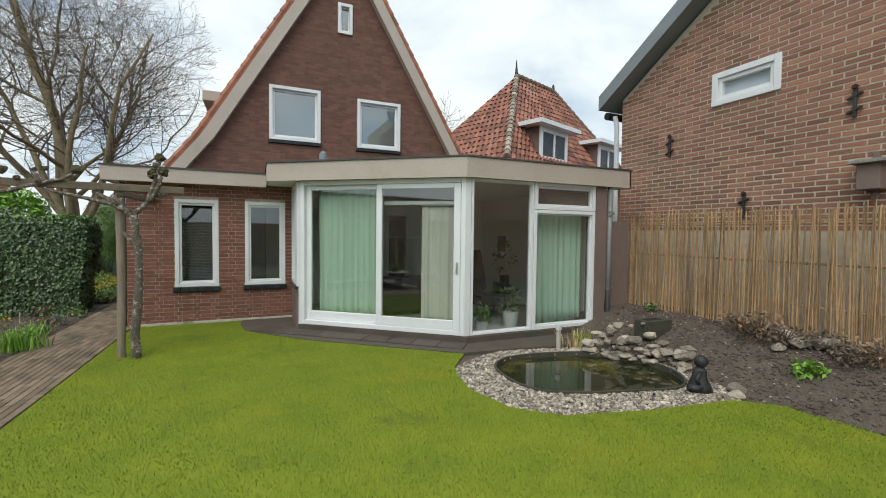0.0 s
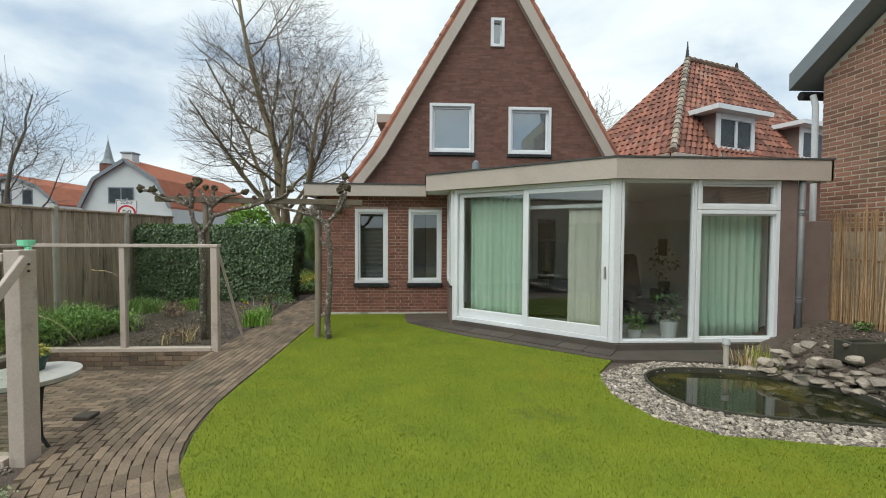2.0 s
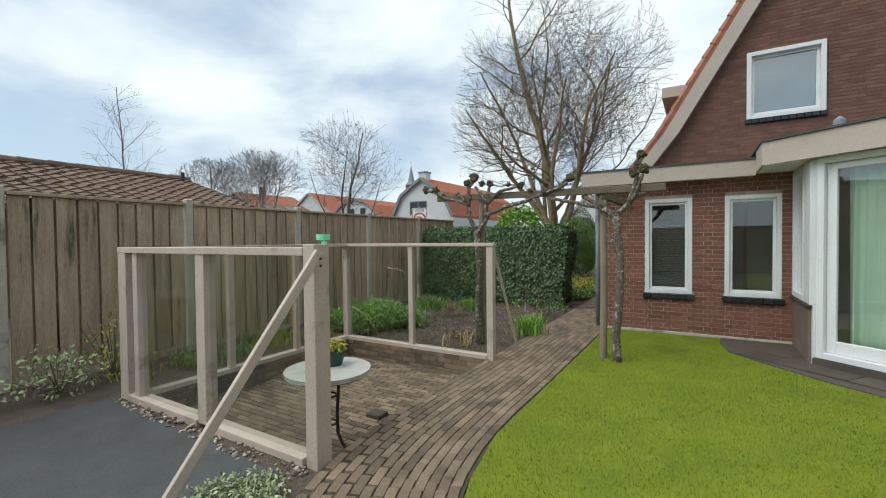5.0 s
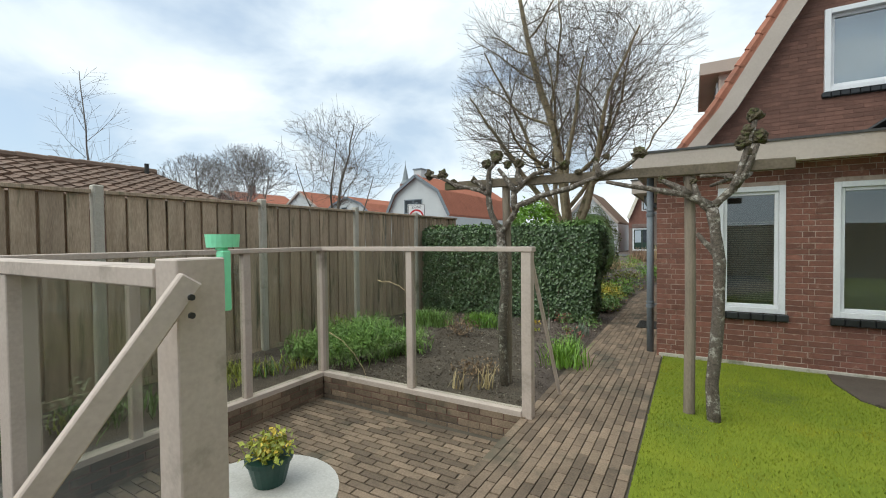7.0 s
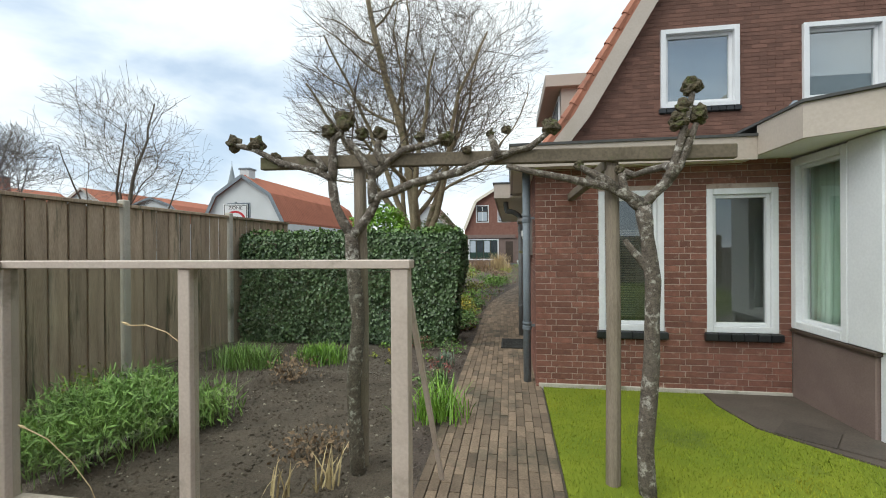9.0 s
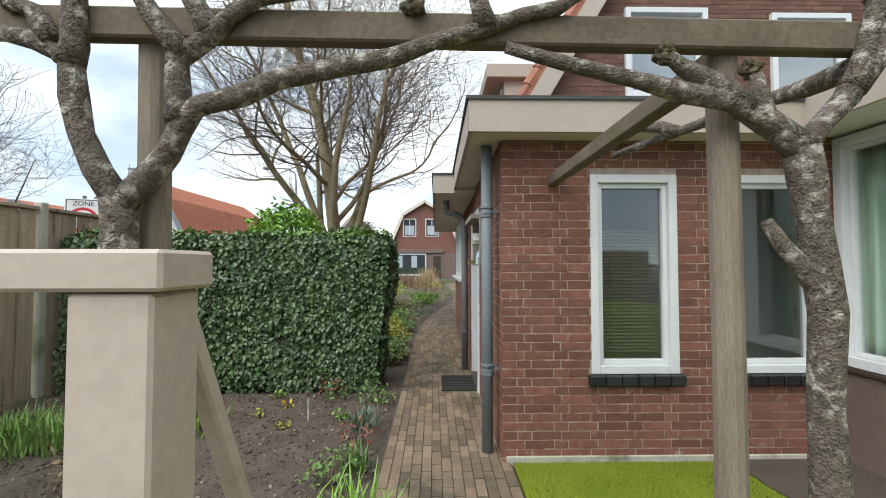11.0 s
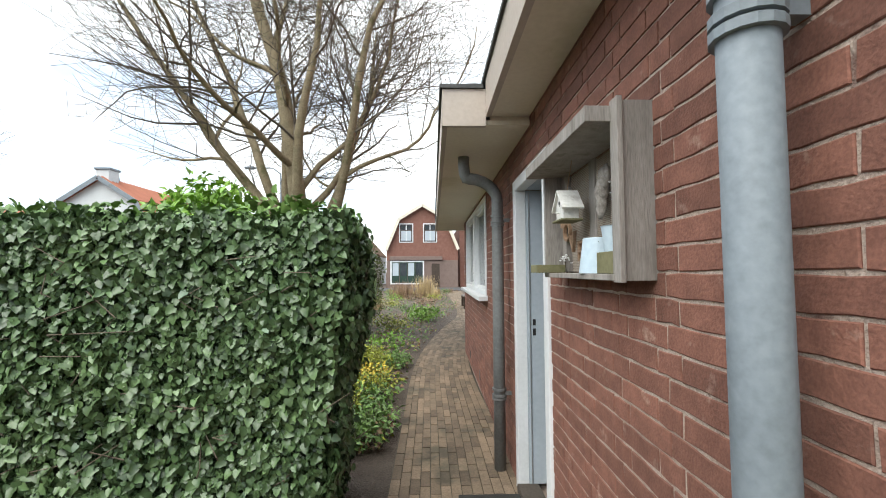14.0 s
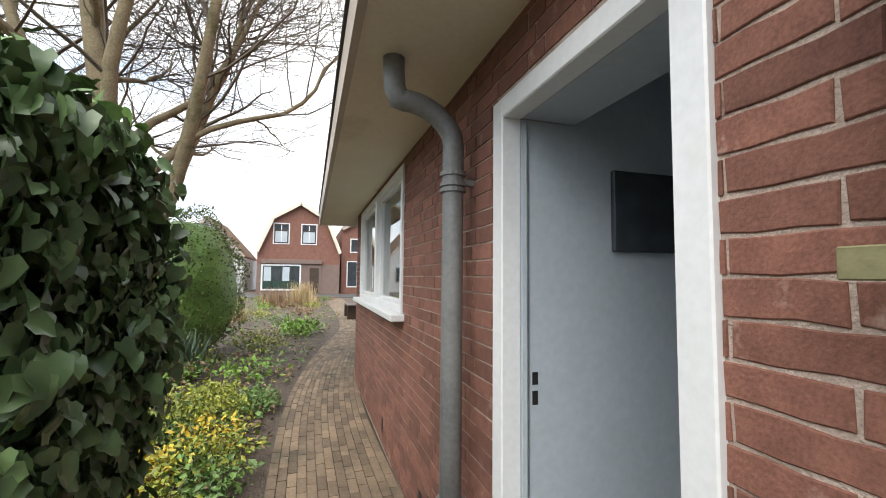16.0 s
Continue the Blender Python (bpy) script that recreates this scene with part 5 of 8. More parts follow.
for y_, z_ in ((2.45, 3.09), (4.82, 3.01), (3.62, 1.98)):
    bm = bmesh.new()
    bar(bm, (6.57, y_, z_ - 0.17), (6.57, y_, z_ + 0.17), 0.035, 0.03, 0.005, up=(1, 0, 0))
    for dz in (-0.09, 0.07):
        bar(bm, (6.565, y_ - 0.07, z_ + dz + 0.03), (6.565, y_ + 0.07, z_ + dz - 0.03), 0.03, 0.03, 0.005)
    blob(bm, (6.56, y_, z_ + 0.17), 0.035, 0.3, 1)
    part("wall_anchor", bm, M_iron, nb, "dark cast iron wall anchor")
NB_RECTS = [r for r in brick_rects(7.5, 6.9, [NW], 0.068, 0.235, 0.0175) if r[3] < nb_top(r[0]) and r[2] > 1.6]
bx = thing("nest_box", (6.45, 2.24, 2.07), "brown wooden nest box with flat roof on the neighbour's wall", "birdhouse")
bm = bmesh.new()
box(bm, 6.40, 2.14, 2.08, 6.595, 2.34, 2.36, 0.006)
part("body", bm, M_render, bx)
bm = bmesh.new()
box(bm, 6.34, 2.08, 2.361, 6.595, 2.40, 2.40, 0.006)
part("roof_board", bm, M_oldwood, bx)
bm = bmesh.new()
box(bm, 6.56, 2.21, 1.98, 6.597, 2.27, 2.5, 0.004)
part("back_board", bm, M_render, bx)

# ---- neighbour's house behind, with a hipped tile roof ----
hh = thing("hipped_house", (8.22, 12.5, 0), "house with hipped mottled red tile roof and white dormer", "house")
HM = pose(8.22, 12.5, 0, 0, 0, 20)


def hm(u, v, z):
    return HM @ Vector((u, v, z))


EZ, PZ = 4.15, 8.55
R0, R1 = (3.9, 2.6), (6.9, 2.6)
HW, HD = 10.4, 5.6
bm = bmesh.new()
for a in ((0.25, 0.25, HW - 0.25, 0.5), (0.25, 0.5005, 0.5, HD - 0.25)):
    m = HM @ Matrix.LocRotScale(((a[0] + a[2]) / 2, (a[1] + a[3]) / 2, EZ / 2), None, (a[2] - a[0], a[3] - a[1], EZ))
    bmesh.ops.create_cube(bm, size=1, matrix=m)
part("wall", bm, M_brickfar, hh)
bm = bmesh.new()
cs = [hm(0, 0, EZ), hm(HW, 0, EZ), hm(HW, HD, EZ), hm(0, HD, EZ), hm(*R0, PZ), hm(*R1, PZ)]
v_ = [bm.verts.new(c) for c in cs]
for q in ((0, 1, 5, 4), (1, 2, 5), (2, 3, 4, 5), (3, 0, 4), (3, 2, 1, 0)):
    bm.faces.new([v_[i] for i in q])
hroof = part("roof", bm, M_tile2, hh)


def tile_slope(c0, c1, t0, t1, rows, cols, mat_, parent, name="roof_tiles"):
    """Overlapping curved tiles between an eave and a ridge line."""
    verts, faces = [], []
    c0, c1, t0, t1 = Vector(c0), Vector(c1), Vector(t0), Vector(t1)
    n = (c1 - c0).cross(t0 - c0).normalized()
    wid = (c1 - c0).length / cols
    for j in range(rows):
        k0, k1 = j / rows, min(1, (j + 1.12) / rows)
        a0, a1, b0, b1 = c0.lerp(t0, k0), c1.lerp(t1, k0), c0.lerp(t0, k1), c1.lerp(t1, k1)
        m_ = max(1, int((a1 - a0).length / wid))
        for i in range(m_):
            p, q = i / m_, (i + 0.96) / m_
            lift, low = 0.05 + 0.012 * hash2(i, j), 0.012
            mid = (p + q) / 2
            o = len(verts)
            A0, A1, AM = a0.lerp(a1, p), a0.lerp(a1, q), a0.lerp(a1, mid)
            B0, B1, BM = b0.lerp(b1, p), b0.lerp(b1, q), b0.lerp(b1, mid)
            verts += [tuple(x) for x in (A0 + n * lift * 0.5, AM + n * (lift + 0.03), A1 + n * lift * 0.4, B1 + n * low * 0.4, BM + n * (low + 0.03), B0 + n * low * 0.5, A0 - n * 0.01, AM, A1 - n * 0.01)]
            faces += [(o, o + 1, o + 4, o + 5), (o + 1, o + 2, o + 3, o + 4), (o, o + 6, o + 7, o + 1), (o + 1, o + 7, o + 8, o + 2)]
    return raw(name, verts, faces, mat_, parent, kind="stuff")


tile_slope(cs[0], cs[1], cs[4], cs[5], 18, 40, M_tile2, hroof)
tile_slope(cs[3], cs[0], cs[4], cs[4] + (cs[0] - cs[3]) * 0.001, 18, 22, M_tile2, hroof)
for p, q, n_ in ((cs[0], cs[4], 22), (cs[4], cs[5], 9), (cs[1], cs[5], 20)):
    for i in range(n_):
        bm = bmesh.new()
        a, b = p.lerp(q, i / n_), p.lerp(q, (i + 1.1) / n_)
        tube(bm, [a + Vector((0, 0, 0.07)), b + Vector((0, 0, 0.05))], [0.12, 0.10], 8)
        part("ridge_tile", bm, M_rock if p is cs[0] else M_tilebrown, hroof)
for c in (cs[4], cs[5]):
    bm = bmesh.new()
    rod(bm, c, c + Vector((0, 0, 0.35)), 0.09, 0.05, 8)
    rod(bm, c + Vector((0, 0, 0.35)), c + Vector((0, 0, 0.75 if c is cs[4] else 0.4)), 0.05, 0.015, 8)
    part("finial", bm, M_iron, hroof)
bm = bmesh.new()
bar(bm, hm(-0.08, -0.08, EZ - 0.1), hm(HW, -0.08, EZ - 0.1), 0.16, 0.16, 0.01)
bar(bm, hm(-0.08, 0.08, EZ - 0.1), hm(-0.08, HD, EZ - 0.1), 0.16, 0.16, 0.01)
part("gutter", bm, M_fascia, hh)
for uu in (2.3, 7.0):
    bm = bmesh.new()
    m = HM @ Matrix.LocRotScale((uu + 1.0, 1.0, 5.05), None, (2.0, 1.5, 1.35))
    bmesh.ops.create_cube(bm, size=1, matrix=m)
    dw_ = part("dormer", bm, M_render, hh, "white-framed dormer with flat roof")
    bm = bmesh.new()
    m = HM @ Matrix.LocRotScale((uu + 1.0, 0.85, 5.80), None, (2.9, 2.0, 0.16))
    bmesh.ops.create_cube(bm, size=1, matrix=m)
    part("dormer_roof", bm, M_white, dw_)
    DP = plane(hm(uu, 0.245, 4.4), HM.to_3x3() @ Vector((1, 0, 0)))
    bm = bmesh.new()
    ring(bm, DP, 0.0, 0.0, 2.0, 1.32, 0.2, -0.03, 0.05, 0.01)
    mbox(bm, DP, 0.94, 0.201, -0.03, 1.06, 1.119, 0.05)
    part("window_frame", bm, M_white, dw_)
    for a in (0.201, 1.061):
        bm = bmesh.new()
        mbox(bm, DP, a, 0.201, -0.02, a + 0.738, 1.119, 0.01)
        part("pane", bm, M_farglass, dw_)

# ---- reed fence ----
rf = thing("reed_fence", (6.2, 1.0, 0.3), "tall fence of upright golden split bamboo reeds", "fence")
REEDS = []
yy = 5.25
rr_ = np.random.RandomState(11)
while yy > -4.0:
    w_r = rr_.uniform(0.006, 0.0105)
    REEDS.append((6.2 + rr_.normal() * 0.008, yy, w_r, 1.90 + rr_.normal() * 0.025, rr_.normal() * 0.012, rr_.normal() * 0.028))
    yy -= w_r * 2.05
for z_ in (0.75, 1.25, 1.72):
    bm = bmesh.new()
    rod(bm, (6.222, 5.25, z_), (6.222, -4.0, z_), 0.014, n=6)
    part("cross_rail", bm, M_bamboo, rf)

# ---- wooden fence with concrete posts ----
wf = thing("wooden_fence", (-6.2, 3.0, 0), "tall weathered brown board fence between concrete posts", "fence")
FP = [9.45 - 1.87 * i for i in range(9)]
for y_ in FP:
    bm = bmesh.new()
    box(bm, -6.25, y_ - 0.045, -0.2, -6.15, y_ + 0.045, 2.06, 0.012)
    part("concrete_post", bm, M_concrete, wf)
for y_ in FP:
    for k in range(17):
        y0 = y_ + 0.065 + (k // 2) * 0.1955
        over = k % 2
        bm = bmesh.new()
        if over:
            box(bm, -6.260, y0 + 0.108, 0.05, -6.243, y0 + 0.243, 1.955, 0.003)
        else:
            dx = 0.006 * (hash2(y0, 3) - 0.5)
            box(bm, -6.205 + dx, y0 + 0.004 * hash2(y0, 5), 0.05, -6.185 + dx, y0 + 0.170 + 0.006 * hash2(y0, 7), 1.968 + 0.004 * hash2(y0), 0.003)
        part("board", bm, M_fence, wf)
    bm = bmesh.new()
    box(bm, -6.25, y_ + 0.061, 1.972, -6.15, y_ + 1.809, 2.01, 0.004)
    part("cap_rail", bm, M_fence, wf)
    bm = bmesh.new()
    box(bm, -6.22, y_ + 0.061, -0.2, -6.18, y_ + 1.809, 0.049, 0.004)
    part("gravel_board", bm, M_fence, wf)

# closing fence behind the garden
bm = bmesh.new()
box(bm, -6.3, -6.1, -0.2, 6.6, -6.0, 1.9)
solid("wall_garden_end", bm, M_fence, "plain board fence closing the garden", "fence", kind="structure")

# ---- glass windscreen round the patio ----
ws = thing("glass_windscreen", (-3.4, 4.0, 0), "taupe painted timber windscreen with glass panes round the patio", "windscreen")


def post(x, y, z0, z1, w=0.085, name="post", d=None):
    bm = bmesh.new()
    d = d or w
    box(bm, x - w / 2, y - d / 2, z0, x + w / 2, y + d / 2, z1, 0.004)
    return part(name, bm, M_screenwood, ws)


def rail(p, q, w, h, name):
    bm = bmesh.new()
    bar(bm, p, q, w, h, 0.004)
    return part(name, bm, M_screenwood, ws)


def pane(p, q, z0, z1):
    bm = bmesh.new()
    p, q = Vector((*p, 0)), Vector((*q, 0))
    bar(bm, p + Vector((0, 0, (z0 + z1) / 2)), q + Vector((0, 0, (z0 + z1) / 2)), 0.006, z1 - z0)
    ob = part("pane", bm, G_screen, ws)
    ob.visible_shadow = False


ZT = 1.42
post(-2.31, 5.3, 0.0, ZT - 0.041)
post(-3.48, 5.3, 0.06, ZT - 0.041, 0.07)
post(-4.66, 5.3, 0.0, ZT - 0.041)
rail((-4.71, 5.3, ZT - 0.018), (-2.255, 5.3, ZT - 0.018), 0.10, 0.042, "top_rail")
rail((-4.617, 5.3, 0.035), (-2.353, 5.3, 0.035), 0.11, 0.05, "bottom_rail")
pane((-4.615, 5.3), (-3.516, 5.3), 0.062, ZT - 0.041)
pane((-3.444, 5.3), (-2.354, 5.3), 0.062, ZT - 0.041)
ys = [2.55, 3.45, 4.36]
for i, y_ in enumerate(ys):
    post(-4.66, y_, 0.0, ZT - 0.041, 0.085 if i == 0 else 0.07)
rail((-4.66, 2.50, ZT - 0.018), (-4.66, 5.248, ZT - 0.018), 0.10, 0.042, "top_rail")
rail((-4.66, 2.595, 0.035), (-4.66, 5.255, 0.035), 0.11, 0.05, "bottom_rail")
for a, b in ((2.594, 3.413), (3.487, 4.323), (4.397, 5.256)):
    pane((-4.66, a), (-4.66, b), 0.062, ZT - 0.041)
post(-2.315, 2.56, -0.05, ZT + 0.028, 0.105, d=0.13)
post(-3.58, 2.55, -0.0, ZT - 0.05, 0.12, d=0.10)
post(-4.88, 2.55, -0.05, ZT - 0.05, 0.15, d=0.11)
rail((-4.96, 2.55, ZT - 0.022), (-2.37, 2.55, ZT - 0.022), 0.115, 0.055, "top_rail")
rail((-4.804, 2.55, -0.005), (-3.642, 2.55, -0.005), 0.13, 0.07, "bottom_rail")
rail((-3.518, 2.55, -0.005), (-2.394, 2.55, -0.005), 0.13, 0.07, "bottom_rail")
pane((-4.803, 2.55), (-3.642, 2.55), 0.032, ZT - 0.05)
pane((-3.518, 2.55), (-2.394, 2.55), 0.032, ZT - 0.05)
rail((-2.236, 2.515, 1.40), (-2.51, 1.58, -0.02), 0.04, 0.055, "brace")
rail((-2.31, 5.37, 1.36), (-2.22, 5.95, 0.0), 0.03, 0.025, "brace")
for zz in (1.385, 1.34):
    bm = bmesh.new()
    rod(bm, (-2.212, 2.50, zz - 0.03), (-2.204, 2.50, zz - 0.03), 0.008, n=8)
    part("bolt", bm, M_iron, ws)
rg = thing("rain_gauge", (-2.40, 2.66, 1.28), "mint-green plastic rain gauge strapped to the screen post", "rain gauge")
bm = bmesh.new()
rod(bm, (-2.405, 2.71, 1.474), (-2.405, 2.71, 1.514), 0.046, 0.05, 20)
part("funnel", bm, M_mint, rg)
bm = bmesh.new()
rod(bm, (-2.395, 2.70, 1.465), (-2.395, 2.70, 1.4735), 0.018, n=16)
part("collar", bm, M_mint, rg)
bm = bmesh.new()
box(bm, -2.395, 2.68, 1.28, -2.362, 2.71, 1.4645, 0.004)
part("tube", bm, M_mint, rg)

# pale curved streaks on the far panes, added as thin straw-coloured tubes
for pts in ([(-4.50, 0.47), (-4.36, 0.42), (-4.20, 0.30), (-4.08, 0.17), (-4.03, 0.065)], [(-3.82, 1.07), (-3.72, 1.075), (-3.60, 1.04), (-3.517, 0.985)]):
    th = thing("pale_streak", (pts[-1][0], 5.285, pts[-1][1]), "thin pale curved streak against the glass pane", "stalk")
    bm = bmesh.new()
    tube(bm, [(x, 5.285, z) for x, z in pts], [0.004 - 0.0006 * i for i in range(len(pts))], 6)
    part("stem", bm, M_straw, th)
    bm = bmesh.new()
    tube(bm, [(pts[0][0] - 0.05, 5.28, pts[0][1] + 0.02), (pts[0][0] - 0.02, 5.28, pts[0][1] + 0.012), (pts[0][0], 5.285, pts[0][1])], [0.003, 0.008, 0.004], 6)
    part("seed_head", bm, M_straw, th)

# low retaining walls of the sunken patio
for nm, M_, w_ in (("north", plane((-4.60, 5.25, -0.24), (1, 0, 0)), 2.28), ("west", plane((-4.61, 2.6, -0.24), (0, 1, 0)), 2.64)):
    bm = bmesh.new()
    wall_slab(bm, M_, w_, 0.248, 0.1, [])
    wl = solid("wall_patio_" + nm, bm, M_mortar2, "low dark brick retaining wall under the windscreen", "wall", kind="structure")
    lay(wl, M_, brick_rects(w_, 0.26, []), M_paver, lambda u, v: True, 0.006)
bm = bmesh.new()
box(bm, -4.62, 2.57, -0.26, -2.37, 5.24, -0.215)
box(bm, -2.37 + 0.0005, 2.5, -0.26, -2.335, 5.26, -0.045)
box(bm, -4.62, 2.52, -0.26, -2.37, 2.569, -0.045)
patio = solid("pavement_patio", bm, M_sand, "sunken patio floor of brown clay pavers", "patio", kind="structure")
# Dark block added in place of the dark notch at the step edge.
bm = bmesh.new()
box(bm, -2.86, 3.64, -0.209, -2.70, 3.78, -0.165, 0.008)
solid("stepping_block", bm, M_slab, "small dark block in place of a notch at the step", "step")

# table and flower pot on the patio
tb = thing("garden_table", (-2.70, 3.0, -0.2), "round pale stone garden table on dark iron legs", "table")
TX, TY, TZ = -2.68, 3.0, 0.455
bm = bmesh.new()
rod(bm, (TX, TY, TZ - 0.035), (TX, TY, TZ), 0.33, 0.335, 40)
part("tabletop", bm, M_tabletop, tb)
bm = bmesh.new()
rod(bm, (TX, TY, TZ - 0.05), (TX, TY, TZ - 0.0355), 0.3, n=32)
part("top_ring", bm, M_iron, tb)
for k in range(3):
    a = k * math.tau / 3 + 0.4
    dx, dy = math.cos(a), math.sin(a)
    bm = bmesh.new()
    tube(bm, [(TX + dx * 0.15, TY + dy * 0.15, TZ - 0.05), (TX + dx * 0.085, TY + dy * 0.085, TZ - 0.13), (TX + dx * 0.07, TY + dy * 0.07, 0.1), (TX + dx * 0.075, TY + dy * 0.075, -0.06), (TX + dx * 0.11, TY + dy * 0.11, -0.14), (TX + dx * 0.15, TY + dy * 0.15, -0.195)], [0.013] * 6, 8)
    part("leg", bm, M_iron, tb)
for z_ in (0.24, 0.02):
    bm = bmesh.new()
    tube(bm, [(TX + 0.062 * math.cos(q * math.tau / 18), TY + 0.062 * math.sin(q * math.tau / 18), z_) for q in range(19)], [0.008] * 19, 6)
    part("brace_ring", bm, M_iron, tb)
fpz = TZ + 0.001
fp = thing("flower_pot", (TX - 0.03, TY + 0.095, fpz), "dark green plastic pot with small yellowing plant on the table", "flower pot")
PX, PY = TX - 0.03, TY + 0.095
bm = bmesh.new()
tube(bm, [(PX, PY, fpz), (PX, PY, fpz + 0.095), (PX, PY, fpz + 0.097), (PX, PY, fpz + 0.118)], [0.065, 0.09, 0.098, 0.1], 20)
part("pot", bm, M_potgreen, fp)
leaf_cloud(ball_pts((PX, PY, fpz + 0.155), 0.125, 0.125, 0.05, 420, 21, 0.2), 0.03, M_yellowgreen, "leaves", fp, seed=3)
leaf_cloud(ball_pts((PX, PY, fpz + 0.165), 0.115, 0.115, 0.05, 120, 22, 0.2), 0.025, M_yellow, "blossom", fp, seed=4)

# ---- hedge ----
hg = thing("ivy_hedge", (-4.3, 9.9, 0), "dense clipped hedge of dark glossy ivy", "hedge")
HX0, HX1, HY0, HY1, HZ = -6.12, -2.53, 9.64, 10.32, 1.67
bm = bmesh.new()
nx, nz, ny = 60, 26, 10


def hedge_pt(x, y, z, out):
    o = Vector(out)
    k = 0.05 * noise.noise(Vector((x * 2.3, y * 2.3, z * 2.3))) + 0.03 * noise.noise(Vector((x * 7, y * 7, z * 7)))
    back = 0.15 * (1 - min(1.0, z / 1.3)) * min(1.0, max(0.0, (x - HX1 + 0.4) / 0.4))
    return Vector((x - back, y, z)) + o * k


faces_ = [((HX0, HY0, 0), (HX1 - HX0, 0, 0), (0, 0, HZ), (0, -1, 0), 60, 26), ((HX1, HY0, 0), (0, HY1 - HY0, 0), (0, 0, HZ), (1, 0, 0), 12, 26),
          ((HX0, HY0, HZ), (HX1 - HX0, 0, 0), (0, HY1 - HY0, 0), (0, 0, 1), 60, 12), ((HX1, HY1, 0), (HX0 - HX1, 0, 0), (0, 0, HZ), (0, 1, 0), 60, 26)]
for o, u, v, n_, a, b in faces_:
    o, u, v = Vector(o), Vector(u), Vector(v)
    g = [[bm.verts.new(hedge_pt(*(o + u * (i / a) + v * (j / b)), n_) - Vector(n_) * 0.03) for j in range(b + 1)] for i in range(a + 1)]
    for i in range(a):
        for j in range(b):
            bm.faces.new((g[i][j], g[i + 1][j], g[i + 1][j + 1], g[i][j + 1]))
# Dark sheet under the leaves; shade between them is put in its colour.
part("hedge_core", bm, M_hedgeshade, hg)
hr = np.random.RandomState(5)
for k, (o, u, v, n_, num) in enumerate((((HX0, HY0), 0, 0, (0, -1, 0), 25000), ((HX1, HY0), 0, 0, (1, 0, 0), 4600), ((HX0, HY0), 0, 0, (0, 0, 1), 7000), ((HX0, HY1), 0, 0, (0, 1, 0), 1500))):
    pts = []
    for _ in range(num):
        x, y, z = hr.uniform(HX0, HX1), hr.uniform(HY0, HY1), HZ * hr.rand() ** 0.9
        p = (x, HY0, z) if k == 0 else (HX1, y, z) if k == 1 else (x, y, HZ) if k == 2 else (x, HY1, z)
        p = hedge_pt(*p, n_) + Vector(n_) * hr.uniform(-0.03, 0.05)
        if k == 2:
            p.z += 0.05 * max(0, noise.noise(Vector((x * 3, y * 3, 9))))
        pts.append(tuple(p))
    leaf_cloud(pts, 0.042, M_ivy, "leaves", hg, seed=30 + k, droop=0.75, lobes=True, normal=lambda p, n_=n_: n_)
pts = [(x, y, HZ + 0.06 + 0.05 * hr.rand()) for x, y in zip(hr.uniform(HX0, HX1, 500), hr.uniform(HY0, HY1, 500))]
for _ in range(34):
    x, y = hr.uniform(HX0, HX1), hr.uniform(HY0, HY0 + 0.35)
    pts += [(x + hr.normal() * 0.05, y + hr.normal() * 0.05, HZ + 0.03 + hr.rand() * 0.09) for _k in range(7)]
for _ in range(26):
    x, y = hr.uniform(-3.2, HX1 - 0.02), hr.uniform(HY0 - 0.03, HY1)
    pts += [(x + hr.normal() * 0.05, y + hr.normal() * 0.05, HZ + 0.03 + hr.rand() * 0.12) for _k in range(8)]
leaf_cloud(pts, 0.045, M_midgreen, "young_leaves", hg, seed=77, lobes=True)
leaf_cloud([(hr.uniform(HX0, HX1), HY0 - 0.05, hr.uniform(0.2, 1.6)) for _ in range(130)], 0.04, M_bluegreen, "pale_leaves", hg, seed=78, lobes=True, droop=0.6, normal=lambda p: (0, -1, 0))
for k in range(70):
    bm = bmesh.new()
    x, z = hr.uniform(HX0, HX1), hr.uniform(0.1, 1.5)
    tube(bm, [(x, HY0 - 0.02, z), (x + hr.normal() * 0.06, HY0 - 0.06, z + 0.06), (x + hr.normal() * 0.12, HY0 - 0.05, z + hr.uniform(0.05, 0.2))], [0.004, 0.003, 0.002], 5)
    part("stem", bm, M_stem, hg)

# ---- pollarded trees trained on a timber frame ----
pg = thing("tree_frame", (-1.95, 6.0, 0), "mossy timber frame of two posts and a crossbeam", "pergola")
bm = bmesh.new()
bar(bm, (-3.48, 6.0, 2.07), (-0.47, 6.0, 2.035), 0.05, 0.085, 0.006)
part("crossbeam", bm, M_beam, pg)
bm = bmesh.new()
bar(bm, (-1.17, 6.03, 1.99), (-1.15, 7.885, 2.0), 0.065, 0.075, 0.006)
part("tie_beam", bm, M_beam, pg, "timber tie from the post to the wall")
for x_ in (-2.79, -1.155):
    bm = bmesh.new()
    tube(bm, [(x_, 6.05, -0.1), (x_ + 0.01, 6.055, 1.0), (x_, 6.05, 2.06)], [0.045, 0.043, 0.042], 12)
    part("post", bm, M_post, pg, "pale weathered round post")


def limb(bm, pts, r0, r1):
    q = []
    pts = [Vector(p) for p in pts]
    for i in range(len(pts) - 1):
        for t in (0, 0.5):
            p = pts[i].lerp(pts[i + 1], t)
            q.append(p + Vector((noise.noise(p * 9), noise.noise(p * 9 + Vector((5, 0, 0))), noise.noise(p * 9 + Vector((0, 5, 0))))) * 0.018)
    q.append(pts[-1])
    n_ = len(q) - 1
    tube(bm, q, [(r0 + (r1 - r0) * i / n_) * (1 + 0.25 * noise.noise(q[i] * 14)) for i in range(len(q))], 10)


